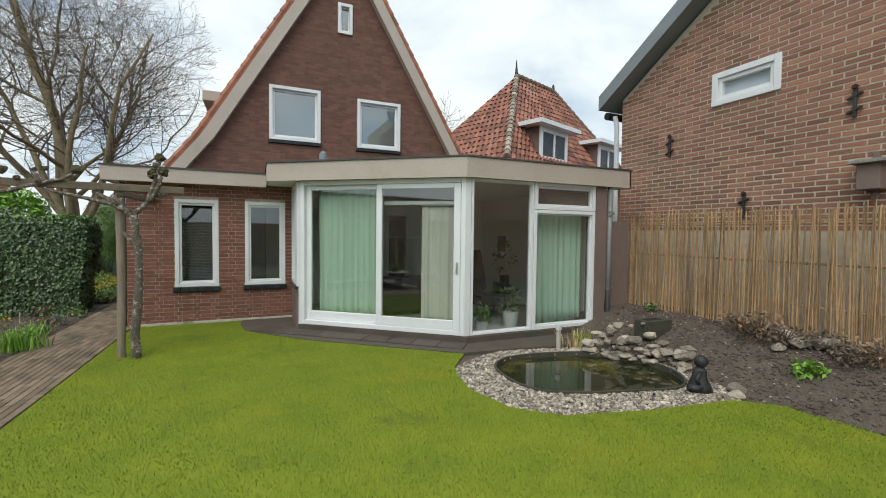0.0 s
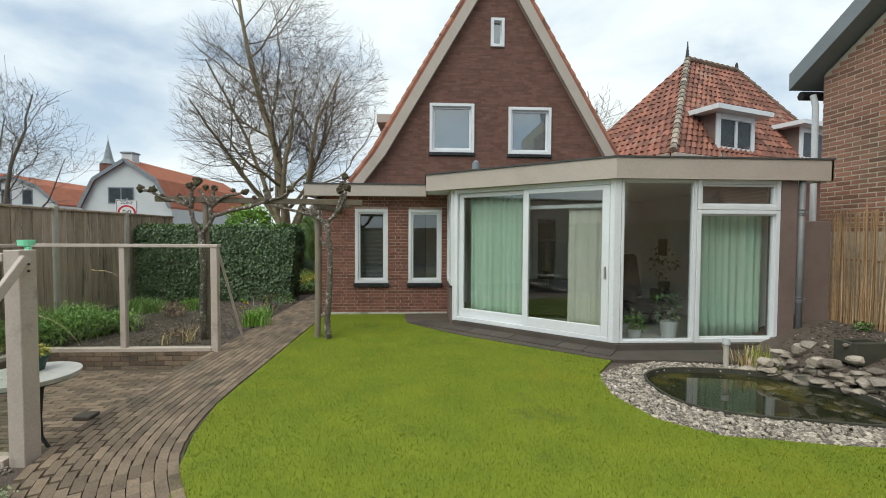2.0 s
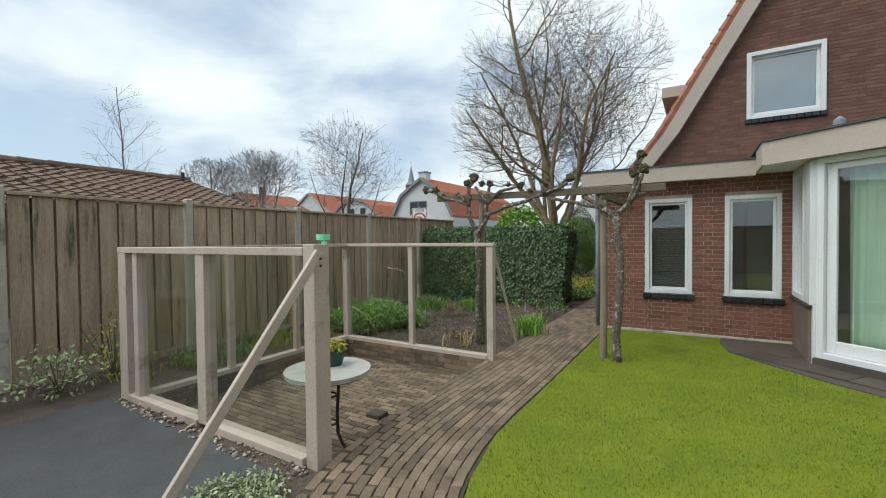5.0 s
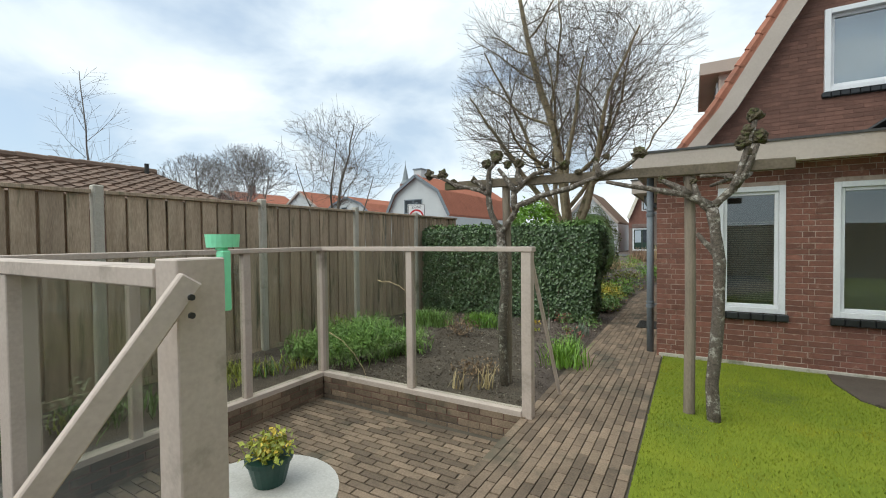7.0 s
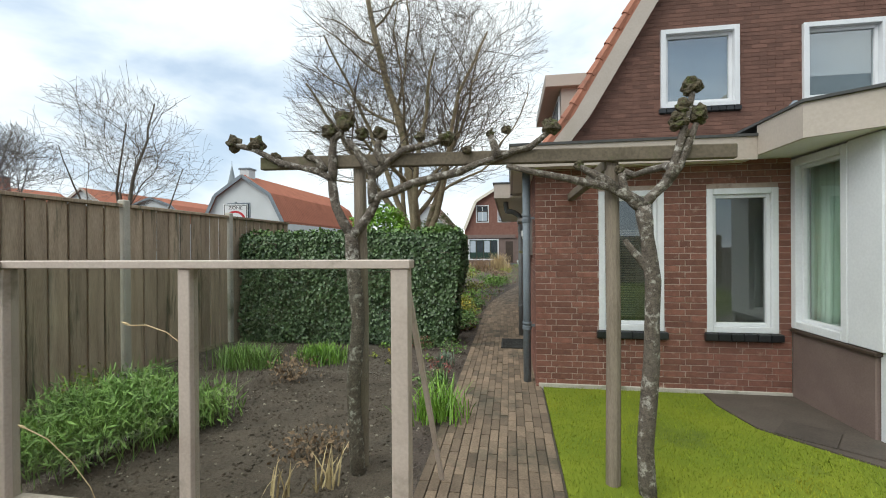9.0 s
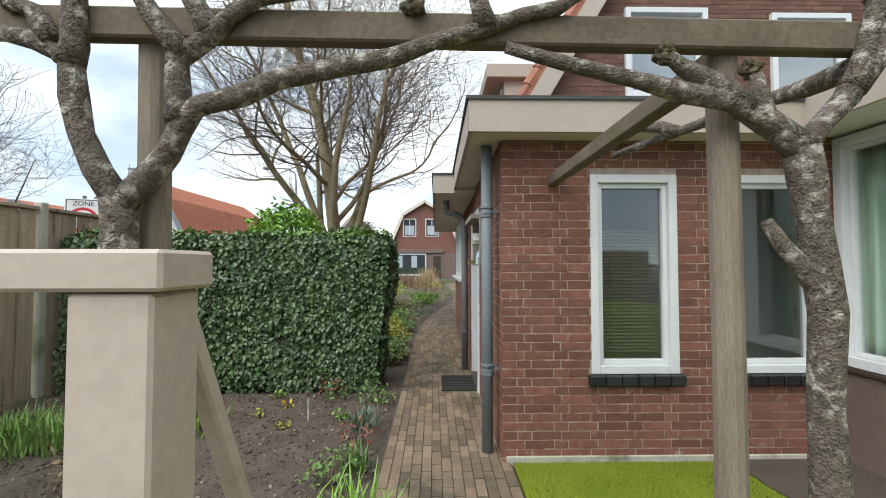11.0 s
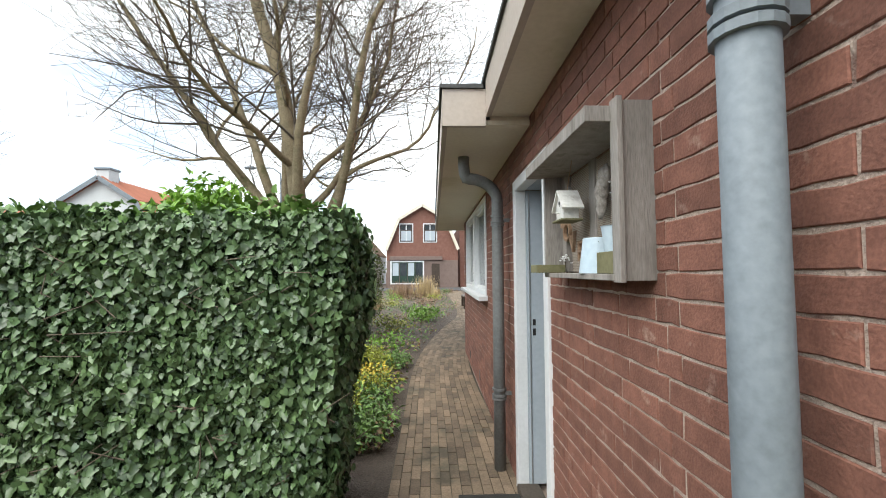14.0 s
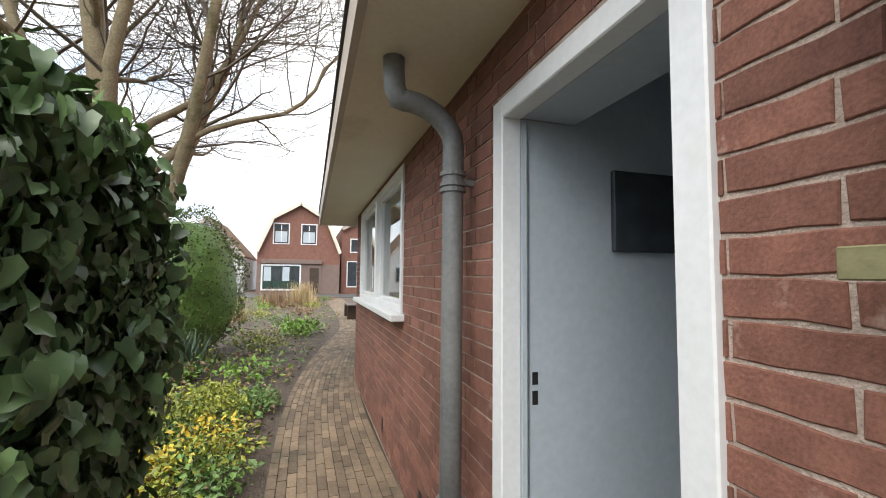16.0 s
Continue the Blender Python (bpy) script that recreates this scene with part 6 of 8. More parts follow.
def fist(bm, c, r, seed):
    q = np.random.RandomState(seed)
    blob(bm, c, r, 0.7, 3, (1, 0.9, 0.95), seed)
    for _ in range(9):
        v = Vector((q.normal(), q.normal(), q.normal())).normalized()
        blob(bm, Vector(c) + v * r * 0.75, r * q.uniform(0.25, 0.45), 0.6, 1, seed=seed + _)


def pollard(x, trunk, limbs, fists, label):
    th = thing("pollarded_tree", (x, 5.98, 0), label, "tree", "pollarded trees")
    bm = bmesh.new()
    limb(bm, trunk, 0.048, 0.042)
    part("trunk", bm, M_bark, th, smooth=True)
    for l_ in limbs:
        bm = bmesh.new()
        limb(bm, l_, 0.034, 0.017)
        part("limb", bm, M_bark, th, smooth=True)
    for i, (fx, fz, fr) in enumerate(fists):
        bm = bmesh.new()
        fist(bm, (fx, 5.97, fz), fr, i + int(abs(x) * 100))
        part("knob", bm, M_knob, th, "dark mossy pollard knob")


Y = 5.96
pollard(-0.98, [(-0.97, Y, -0.1), (-0.99, Y, 0.3), (-0.95, Y, 0.8), (-0.94, Y, 1.28), (-0.97, Y, 1.55), (-1.0, Y, 1.72)],
        [[(-1.0, Y, 1.72), (-0.86, Y, 1.86), (-0.80, Y, 2.02), (-0.76, Y, 2.18), (-0.72, Y, 2.38)], [(-0.85, Y, 1.88), (-0.76, Y, 2.02), (-0.70, Y, 2.2)],
         [(-1.0, Y, 1.7), (-1.1, Y, 1.8), (-1.12, Y, 1.92)], [(-1.0, Y, 1.74), (-1.2, Y, 1.84), (-1.45, Y, 1.9), (-1.8, Y, 1.99)], [(-1.15, Y, 1.82), (-1.28, Y, 1.93), (-1.36, Y, 1.97)],
         [(-0.93, Y, 1.30), (-1.0, Y, 1.4), (-1.10, Y, 1.52)], [(-0.80, Y, 1.96), (-0.70, 6.45, 2.03), (-0.80, 6.92, 2.06), (-0.96, 7.28, 2.03)], [(-0.80, 6.90, 2.06), (-0.92, 7.0, 2.12), (-1.06, 7.05, 2.11)]],
        [(-0.72, 2.42, 0.05), (-0.80, 2.22, 0.055), (-0.69, 2.26, 0.055), (-0.76, 2.30, 0.045), (-1.36, 1.98, 0.03), (-0.75, 2.13, 0.035), (-1.13, 1.94, 0.025)],
        "pollarded plane tree with knobbly fists tied to its post")
pollard(-2.83, [(-2.78, Y, -0.1), (-2.8, Y, 0.5), (-2.78, Y, 1.0), (-2.81, Y, 1.45), (-2.82, Y, 1.58)],
        [[(-2.82, Y, 1.56), (-2.92, Y, 1.75), (-2.95, Y, 1.95), (-3.05, Y, 2.0), (-3.3, Y, 2.06), (-3.5, Y, 2.16), (-3.66, Y, 2.2)], [(-2.95, Y, 1.93), (-2.95, Y, 2.05), (-2.93, Y, 2.2), (-2.85, Y, 2.3)],
         [(-2.81, Y, 1.56), (-2.7, Y, 1.7), (-2.62, Y, 1.82), (-2.4, Y, 1.9), (-2.1, Y, 1.96), (-1.85, Y, 2.05), (-1.65, Y, 2.1), (-1.53, Y, 2.2)], [(-2.66, Y, 1.78), (-2.68, Y, 1.95), (-2.6, Y, 2.02), (-2.45, Y, 2.12), (-2.2, Y, 2.17)],
         [(-2.66, Y, 1.96), (-2.74, Y, 2.08), (-2.84, Y, 2.2)], [(-2.6, Y, 2.03), (-2.64, Y, 2.12), (-2.62, Y, 2.2)], [(-1.85, Y, 2.05), (-1.88, Y, 2.15), (-1.9, Y, 2.18)], [(-3.0, Y, 2.0), (-3.06, Y, 2.08), (-3.12, Y, 2.1)]],
        [(-3.67, 2.21, 0.05), (-3.5, 2.2, 0.05), (-3.36, 2.10, 0.035), (-2.86, 2.33, 0.065), (-2.97, 2.26, 0.05), (-2.74, 2.24, 0.04), (-2.62, 2.23, 0.045), (-2.18, 2.18, 0.045), (-2.35, 2.2, 0.03), (-1.53, 2.22, 0.05), (-1.9, 2.2, 0.025), (-1.8, 2.22, 0.025), (-3.12, 2.11, 0.03), (-2.05, 2.1, 0.03)],
        "pollarded plane tree trained sideways along the crossbeam")


# ---- bare trees ----
def bare_tree(name, at, centre, radii, stems, r0, spacing, seed, mat_, twig, label, fork=1.2, thin=0.0, depth=3, wild=0.12):
    """A bare tree whose limbs fork from the base and end where the rounded crown ends."""
    th = thing(name, at, label, "tree")
    q = np.random.RandomState(seed)
    tv, tf, bv, bf = [], [], [], []
    ctr, rad = Vector(centre), Vector(radii)

    def room(p, d):
        """How far it is from p along d to the edge of the crown."""
        a = Vector((d.x / rad.x, d.y / rad.y, d.z / rad.z))
        o_ = Vector(((p.x - ctr.x) / rad.x, (p.y - ctr.y) / rad.y, (p.z - ctr.z) / rad.z))
        A, B, C = a.dot(a), 2 * a.dot(o_), o_.dot(o_) - 1
        D = B * B - 4 * A * C
        return max(0.0, (-B + math.sqrt(D)) / (2 * A)) if D > 0 else 0.0

    def sweep(V, F, pts, ra, rb, n):
        o_ = len(V)
        for i, p in enumerate(pts):
            d = (pts[min(i + 1, len(pts) - 1)] - pts[max(i - 1, 0)]).normalized()
            s = d.cross(Vector((0.31, 0.95, 0.05))).normalized()
            u = d.cross(s)
            r = ra + (rb - ra) * i / (len(pts) - 1)
            for k in range(n):
                t = k * math.tau / n
                V.append(tuple(p + (s * math.cos(t) + u * math.sin(t)) * r))
        for i in range(len(pts) - 1):
            for k in range(n):
                F.append((o_ + i * n + k, o_ + i * n + (k + 1) % n, o_ + (i + 1) * n + (k + 1) % n, o_ + (i + 1) * n + k))

    def grow(p, d, l_, r, lev):
        n_ = max(2, min(14, int(l_ / (0.45, 0.3, 0.22, 0.2)[lev])))
        pts = [p.copy()]
        for i in range(n_):
            bend = Vector((q.normal(), q.normal(), q.normal() * 0.7)) * wild * (0.45 if lev == 0 else 1.0) + Vector((0, 0, (0.05, 0.06, 0.04, 0.03)[lev]))
            d = (d + bend).normalized()
            p = p + d * (l_ / n_)
            pts.append(p)
        rb = max(0.003 + thin, r * 0.22)
        thick = lev == 0 or r > 0.032
        sweep(tv if thick else bv, tf if thick else bf, pts, r, rb, 8 if lev == 0 else 5 if thick else 3)
        if lev >= depth:
            return
        s = (fork * 1.25 if r == r0 else 0.32 * l_) if lev == 0 else 0.2 * l_ + 0.05
        while s < l_ * 0.985:
            k = s / l_ * n_
            i = min(n_ - 1, int(k))
            o_ = pts[i].lerp(pts[i + 1], k - i)
            ax = (pts[i + 1] - pts[i]).normalized()
            side = Vector((q.normal(), q.normal(), q.normal() * 0.8))
            side = (side - ax * side.dot(ax)).normalized()
            nd = (ax * q.uniform(0.35, 0.9) + side * q.uniform(0.65, 1.0)).normalized()
            if nd.z < -0.25:
                nd.z *= -0.4
                nd.normalize()
            fit_ = room(o_, nd) * q.uniform(0.86, 1.04)
            want = (l_ - s) * q.uniform(0.5, 0.85) + (1.4, 0.45, 0.25)[lev] * spacing / 0.3
            m = min(fit_, want)
            if m > 0.12:
                grow(o_, nd, m, max(0.003 + thin, (r + (rb - r) * s / l_) * q.uniform(0.34, 0.52)), lev + 1)
            s += spacing * (1.05, 0.5, 0.42)[lev] * q.uniform(0.6, 1.4)

    o = Vector(at)
    grow(o, Vector((0.02, 0, 1)), (room(o, Vector((0, 0, 1))) or 4.0) * 0.97, r0, 0)
    for s_ in range(1, stems):
        a = s_ * math.tau / (stems - 1) + seed
        lean = q.uniform(0.35, 0.9)
        d = Vector((math.cos(a) * lean, math.sin(a) * lean, 1)).normalized()
        p = o + Vector((0, 0, fork * q.uniform(0.45, 1.0)))
        grow(p, d, room(p, d) * q.uniform(0.78, 0.9), r0 * q.uniform(0.48, 0.62), 0)
    raw("trunk", tv, tf, mat_, th, smooth=True)
    raw("crown", bv, bf, twig, th, "bare twigs without leaves", kind="stuff")
    return th


bare_tree("garden_tree", (-4.4, 15.0, -0.05), (-4.3, 15.0, 5.8), (3.6, 3.6, 5.2), 7, 0.18, 0.42, 5, M_birch, M_twig, "large bare many-stemmed tree with yellowish bark", 1.9, wild=0.19)
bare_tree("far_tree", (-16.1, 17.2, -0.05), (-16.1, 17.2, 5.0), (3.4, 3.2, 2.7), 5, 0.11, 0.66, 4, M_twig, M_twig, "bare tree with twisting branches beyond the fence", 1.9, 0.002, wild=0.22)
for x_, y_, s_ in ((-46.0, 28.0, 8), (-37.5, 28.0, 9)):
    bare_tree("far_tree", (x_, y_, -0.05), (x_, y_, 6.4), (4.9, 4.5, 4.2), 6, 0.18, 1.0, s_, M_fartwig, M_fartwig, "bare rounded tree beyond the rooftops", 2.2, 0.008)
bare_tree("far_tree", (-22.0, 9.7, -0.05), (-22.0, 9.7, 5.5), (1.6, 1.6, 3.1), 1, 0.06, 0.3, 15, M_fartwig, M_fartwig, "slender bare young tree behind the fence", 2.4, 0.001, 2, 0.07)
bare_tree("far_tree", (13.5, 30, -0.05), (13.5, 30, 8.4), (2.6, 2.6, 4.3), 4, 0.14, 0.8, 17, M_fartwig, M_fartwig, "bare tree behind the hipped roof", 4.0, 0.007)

# ---- houses in the distance ----


def gable_house(name, x0, x1, y0, y1, eave, ridge, wall, roof, label, kink=None, along="y", windows=(), chimney=None, trim=None, overhang=0.25):
    """A house whose gable faces the garden, ridge running away from it."""
    th = thing(name, ((x0 + x1) / 2, (y0 + y1) / 2, 0), label, "house")
    cx = (x0 + x1) / 2
    side = [(x0, eave)] + ([(x0 + kink[0], kink[1])] if kink else []) + [(cx, ridge)]
    prof = side + [(2 * cx - x, z) for x, z in side[::-1][1:]]
    bm = bmesh.new()
    loop = [(x0, -0.1)] + prof + [(x1, -0.1)]
    f, g = [bm.verts.new((x, y0, z)) for x, z in loop], [bm.verts.new((x, y1, z)) for x, z in loop]
    bm.faces.new(f)
    bm.faces.new(g)
    for i in (0, len(loop) - 2):
        bm.faces.new((f[i], f[i + 1], g[i + 1], g[i]))
    bw = part("wall", bm, wall, th)
    bm = bmesh.new()
    for (xa, za), (xb, zb) in zip(prof, prof[1:]):
        q = [(xa, za), (xb, zb), (xb, zb + 0.16), (xa, za + 0.16)]
        f, g = [bm.verts.new((x, y0 - overhang, z)) for x, z in q], [bm.verts.new((x, y1, z)) for x, z in q]
        bm.faces.new(f)
        bm.faces.new(g)
        for i in range(4):
            bm.faces.new((f[i], f[(i + 1) % 4], g[(i + 1) % 4], g[i]))
    rf_ = part("roof", bm, roof, th)
    bm = bmesh.new()
    for (xa, za), (xb, zb) in zip(prof, prof[1:]):
        bar(bm, (xa, y0 - overhang - 0.03, za + 0.06), (xb, y0 - overhang - 0.03, zb + 0.06), 0.05, 0.26)
    part("verge_board", bm, trim or M_fascia, th)
    rows = int((y1 - y0) / 0.3)
    for k, ((xa, za), (xb, zb)) in enumerate(zip(prof, prof[1:])):
        verts, faces = [], []
        nrm = Vector((-(zb - za), 0, xb - xa)).normalized()
        for i in range(rows):
            y_ = y0 + 0.3 * i
            o = len(verts)
            for yq, hq in ((y_, 0.165), (y_ + 0.1, 0.22), (y_ + 0.2, 0.165)):
                for (xx, zz) in ((xa, za), (xb, zb)):
                    verts.append((xx + nrm.x * (hq - 0.16), yq, zz + 0.16 + nrm.z * (hq - 0.16)))
            faces += [(o, o + 1, o + 3, o + 2), (o + 2, o + 3, o + 5, o + 4)]
        raw("roof_covering", verts, faces, roof, rf_, kind="stuff")
    for wx, wz, ww, wh, bars in windows:
        P = plane((wx, y0, wz), (1, 0, 0))
        bm = bmesh.new()
        ring(bm, P, 0, 0, ww, wh, 0.09, -0.02, 0.04, 0.01)
        for b in range(1, bars):
            mbox(bm, P, ww * b / bars - 0.035, 0.09, -0.02, ww * b / bars + 0.035, wh - 0.09, 0.035)
        wn = part("window", bm, M_white if wall is not M_whitewash else M_zinc, th)
        bm = bmesh.new()
        mbox(bm, P, 0.08, 0.08, -0.01, ww - 0.08, wh - 0.08, 0.012)
        part("pane", bm, M_farglass, wn)
    if chimney:
        bm = bmesh.new()
        box(bm, chimney[0], chimney[1], ridge - 0.8, chimney[0] + 0.8, chimney[1] + 0.8, chimney[2], 0.02)
        ch_ = part("chimney", bm, M_whitewash if wall is M_whitewash else M_brickfar, th)
        bm = bmesh.new()
        box(bm, chimney[0] - 0.06, chimney[1] - 0.06, chimney[2] + 0.001, chimney[0] + 0.86, chimney[1] + 0.86, chimney[2] + 0.12)
        part("chimney_cap", bm, M_zinc, ch_)
    return th


gable_house("white_house", -25.05, -18.45, 33, 49, 3.4, 6.95, M_whitewash, M_orange, "whitewashed house with orange gambrel tile roof", (1.06, 5.5), windows=((-23.1, 3.75, 1.9, 1.25, 2),), chimney=(-22.15, 33.1, 7.55), trim=M_zinc)
gable_house("white_house", -44.5, -35.5, 44, 58, 4.2, 7.0, M_whitewash, M_orange, "white house with low orange gambrel roof", (2.0, 6.1), windows=((-41, 4.3, 1.0, 1.5, 1), (-39, 4.3, 1.0, 1.5, 1)), trim=M_zinc)
gable_house("orange_roof_house", -56, -46, 46, 60, 5.3, 8.6, M_whitewash, M_orange, "white house with steep orange tile roof", windows=((-52, 5.3, 1.0, 1.0, 1),))
gable_house("brick_house", -73, -60, 44, 56, 6.4, 9.6, M_brickfar, M_orange, "brown brick house with dull red tile roof", chimney=(-63, 46, 10.4))
so_ = gable_house("shed_house", -50, -41, 34, 40, 4.0, 5.9, M_brickfar, M_tilebrown, "low house with solar panels on its roof")
for k in range(2):
    bm = bmesh.new()
    bar(bm, (-44.8 + k * 0.05, 34.9 + 2.2 * k, 5.75), (-41.6, 34.9 + 2.2 * k, 4.45), 2.0, 0.06)
    part("solar_panel", bm, M_solar, so_, "dark solar panel")
ct = thing("church_tower", (-76.9, 110, 0), "slender slate church spire beyond the roofs", "church")
bm = bmesh.new()
box(bm, -78.2, 108.7, -0.1, -75.6, 111.3, 18.5, 0.05)
part("tower", bm, M_brickfar, ct)
bm = bmesh.new()
rod(bm, (-76.9, 110, 18.5), (-76.9, 110, 19.6), 1.75, 1.05, 8)
rod(bm, (-76.9, 110, 19.6), (-76.9, 110, 24.4), 1.05, 0.08, 8)
part("spire", bm, M_verge, ct, "pointed slate spire")
bm = bmesh.new()
rod(bm, (-76.9, 110, 24.4), (-76.9, 110, 25.7), 0.06, 0.04, 6)
part("finial", bm, M_iron, ct)
bn = thing("barn_roof_house", (-14.5, 4, 0), "low house with long brown tile roof beyond the fence", "house")
bm = bmesh.new()
box(bm, -19, -10, -0.1, -12.2, 10.0, 2.2)
part("wall", bm, M_brickfar, bn)
c_ = [(-12.0, -10, 2.15), (-12.0, 10.3, 2.15), (-15.6, 8.95, 3.62), (-15.6, -10, 3.62), (-19.2, -10, 2.15), (-19.2, 10.3, 2.15)]
bm = bmesh.new()
v_ = [bm.verts.new(c) for c in c_]
for q in ((0, 1, 2, 3), (3, 2, 5, 4), (1, 5, 2), (0, 3, 4)):
    bm.faces.new([v_[i] for i in q])
bf_ = part("roof", bm, M_tilebrown, bn)
tile_slope(c_[0], c_[1], c_[3], c_[2], 16, 60, M_tilebrown, bf_)
tile_slope(c_[1], c_[5], c_[2], Vector(c_[2]) + Vector((-0.01, 0, 0)), 16, 24, M_tilebrown, bf_)
for i in range(30):
    bm = bmesh.new()
    a, b = Vector(c_[3]).lerp(Vector(c_[2]), i / 30), Vector(c_[3]).lerp(Vector(c_[2]), (i + 1.05) / 30)
    tube(bm, [a + Vector((0, 0, 0.05)), b + Vector((0, 0, 0.04))], [0.12, 0.11], 8)
    part("ridge_tile", bm, M_tilebrown, bf_)
bm = bmesh.new()
rod(bm, (-15.3, 8.6, 3.5), (-15.3, 8.6, 3.85), 0.06, n=10)
part("chimney", bm, M_iron, bn)

# brick house at the end of the path, across the road
fh = gable_house("brick_gambrel_house", -6.15, 0.15, 45, 56, 3.2, 7.15, M_brickfar, M_tilebrown, "red brick house with clipped gambrel gable and cream trim", (1.1, 5.9), trim=M_soffit,
                 windows=((-5.05, 3.9, 1.25, 1.7, 2), (-2.95, 3.9, 1.25, 1.7, 2)), overhang=0.3)
for wx in (-5.05, -2.95):
    P = plane((wx, 44.95, 3.9), (1, 0, 0))
    bm = bmesh.new()
    ring(bm, P, 0.10, 0.10, 1.15, 1.60, 0.07, -0.03, 0.01, 0.0)
    mbox(bm, P, 0.171, 1.05, -0.03, 1.079, 1.13, 0.012)
    part("sash", bm, M_darkwood, fh, "dark sash with a transom")
    bm = bmesh.new()
    mbox(bm, P, 0.18, 0.18, -0.025, 0.60, 1.04, -0.012)
    mbox(bm, P, 0.66, 0.18, -0.025, 1.07, 1.04, -0.012)
    part("net_curtain", bm, M_bluegrey, fh, "pale net curtains")
bm = bmesh.new()
box(bm, -6.12, 44.88, -0.1, 0.12, 44.955, 2.34, 0.01)
part("ground_floor_front", bm, M_render, fh, "brown rendered ground floor front")
bm = bmesh.new()
box(bm, -5.85, 44.72, 2.35, -1.25, 44.99, 2.7, 0.02)
part("shop_band", bm, M_render, fh)
P = plane((-5.8, 44.84, 0.25), (1, 0, 0))
bm = bmesh.new()
ring(bm, P, 0, 0, 2.95, 2.05, 0.12, -0.02, 0.04, 0.01)
fw = part("shop_window", bm, M_white, fh, "wide window with dark green doors")
for k in range(4):
    bm = bmesh.new()
    mbox(bm, P, 0.14 + k * 0.68, 0.13, -0.01, 0.78 + k * 0.68, 1.92, 0.015)
    part("door_panel", bm, M_darkgreenpaint, fw)
    bm = bmesh.new()
    mbox(bm, P, 0.2 + k * 0.68, 0.75, 0.016, 0.72 + k * 0.68, 1.85, 0.022)
    part("pane", bm, M_bluegrey if k in (0, 2) else M_farglass, fw)
bm = bmesh.new()
box(bm, -2.45, 44.84, 0.0, -1.3, 44.87, 2.3, 0.01)
fd = part("front_door", bm, M_render, fh, "dark recessed front door")
bm = bmesh.new()
box(bm, -2.2, 44.80, 0.05, -1.5, 44.838, 2.05, 0.01)
part("door_leaf", bm, M_darkwood, fd)
fh2 = gable_house("brick_row_house", 0.3, 9.0, 45.6, 56, 5.3, 7.6, M_brickfar, M_tilebrown, "red brick row house with white windows", windows=((1.0, 3.4, 1.6, 1.2, 2), (0.75, 0.5, 1.75, 2.2, 2), (4.5, 3.4, 1.6, 1.2, 2)))
gable_house("white_row_house", -13.5, -7.6, 49, 58, 2.9, 6.2, M_whitewash, M_tilebrown, "small white house with dark roof beside the brick house", windows=((-9.5, 0.9, 1.0, 1.4, 1),))
bm = bmesh.new()
box(bm, -60, 38.5, -0.03, 60, 43.5, 0.0)
solid("road", bm, M_darkpave, "grey street beyond the front garden", "road", kind="structure")
lp = thing("street_lamp", (-11.5, 34, 0), "grey street lamp with curved arm above the hedge", "street lamp")
bm = bmesh.new()
tube(bm, [(-11.5, 34, 0), (-11.5, 34, 6.6), (-11.55, 34, 7.5), (-12.0, 34, 7.85), (-13.2, 34, 7.9)], [0.07, 0.055, 0.05, 0.045, 0.04], 8)
part("pole", bm, M_zinc, lp)
bm = bmesh.new()
blob(bm, (-13.4, 34, 7.87), 0.3, 0.1, 2, (1.3, 0.6, 0.4))
part("lamp_head", bm, M_zinc, lp)

sg = thing("speed_sign", (-7.9, 12.06, 0), "white zone sign with red ring reading 30 on a pole", "traffic sign")
SGX, SGY, SGZ = -7.95, 12.06, 1.66
SG = plane((SGX - 0.25, SGY, SGZ + 0.10), (0.93, 0.36, 0)) @ Matrix.Scale(0.83, 4)
bm = bmesh.new()
mbox(bm, SG, 0, 0, -0.012, 0.62, 0.90, 0.0, 0.004)
part("plate", bm, M_signwhite, sg)
bm = bmesh.new()
for (a0, b0, a1, b1) in ((0.02, 0.02, 0.6, 0.035), (0.02, 0.865, 0.6, 0.88), (0.02, 0.0355, 0.035, 0.8645), (0.585, 0.0355, 0.6, 0.8645)):
    mbox(bm, SG, a0, b0, 0.0, a1, b1, 0.003)
part("border", bm, M_ink, sg)
cc = SG @ Vector((0.31, 0.46, 0.002))
nn = (SG.to_3x3() @ Vector((0, 0, 1))).normalized()
bm = bmesh.new()
rod(bm, cc, cc + nn * 0.004, 0.215, n=40)
part("red_ring", bm, M_signred, sg)
bm = bmesh.new()
rod(bm, cc + nn * 0.0041, cc + nn * 0.006, 0.165, n=40)
part("white_disc", bm, M_signwhite, sg)
yawn = math.degrees(math.atan2(0.36, 0.93))
t_ = text_thing("30", tuple(SG @ Vector((0.31, 0.365, 0.009))), 0.225, 0.001, M_ink, "number", (90, 0, yawn), sg)
t_ = text_thing("ZONE", tuple(SG @ Vector((0.31, 0.755, 0.003))), 0.108, 0.001, M_ink, "lettering", (90, 0, yawn), sg)
bm = bmesh.new()
p0 = SG @ Vector((0.31, 0, -0.04))
rod(bm, (p0.x, p0.y, -0.05), (p0.x, p0.y, 2.56), 0.03, n=10)
part("pole", bm, M_zinc, sg)

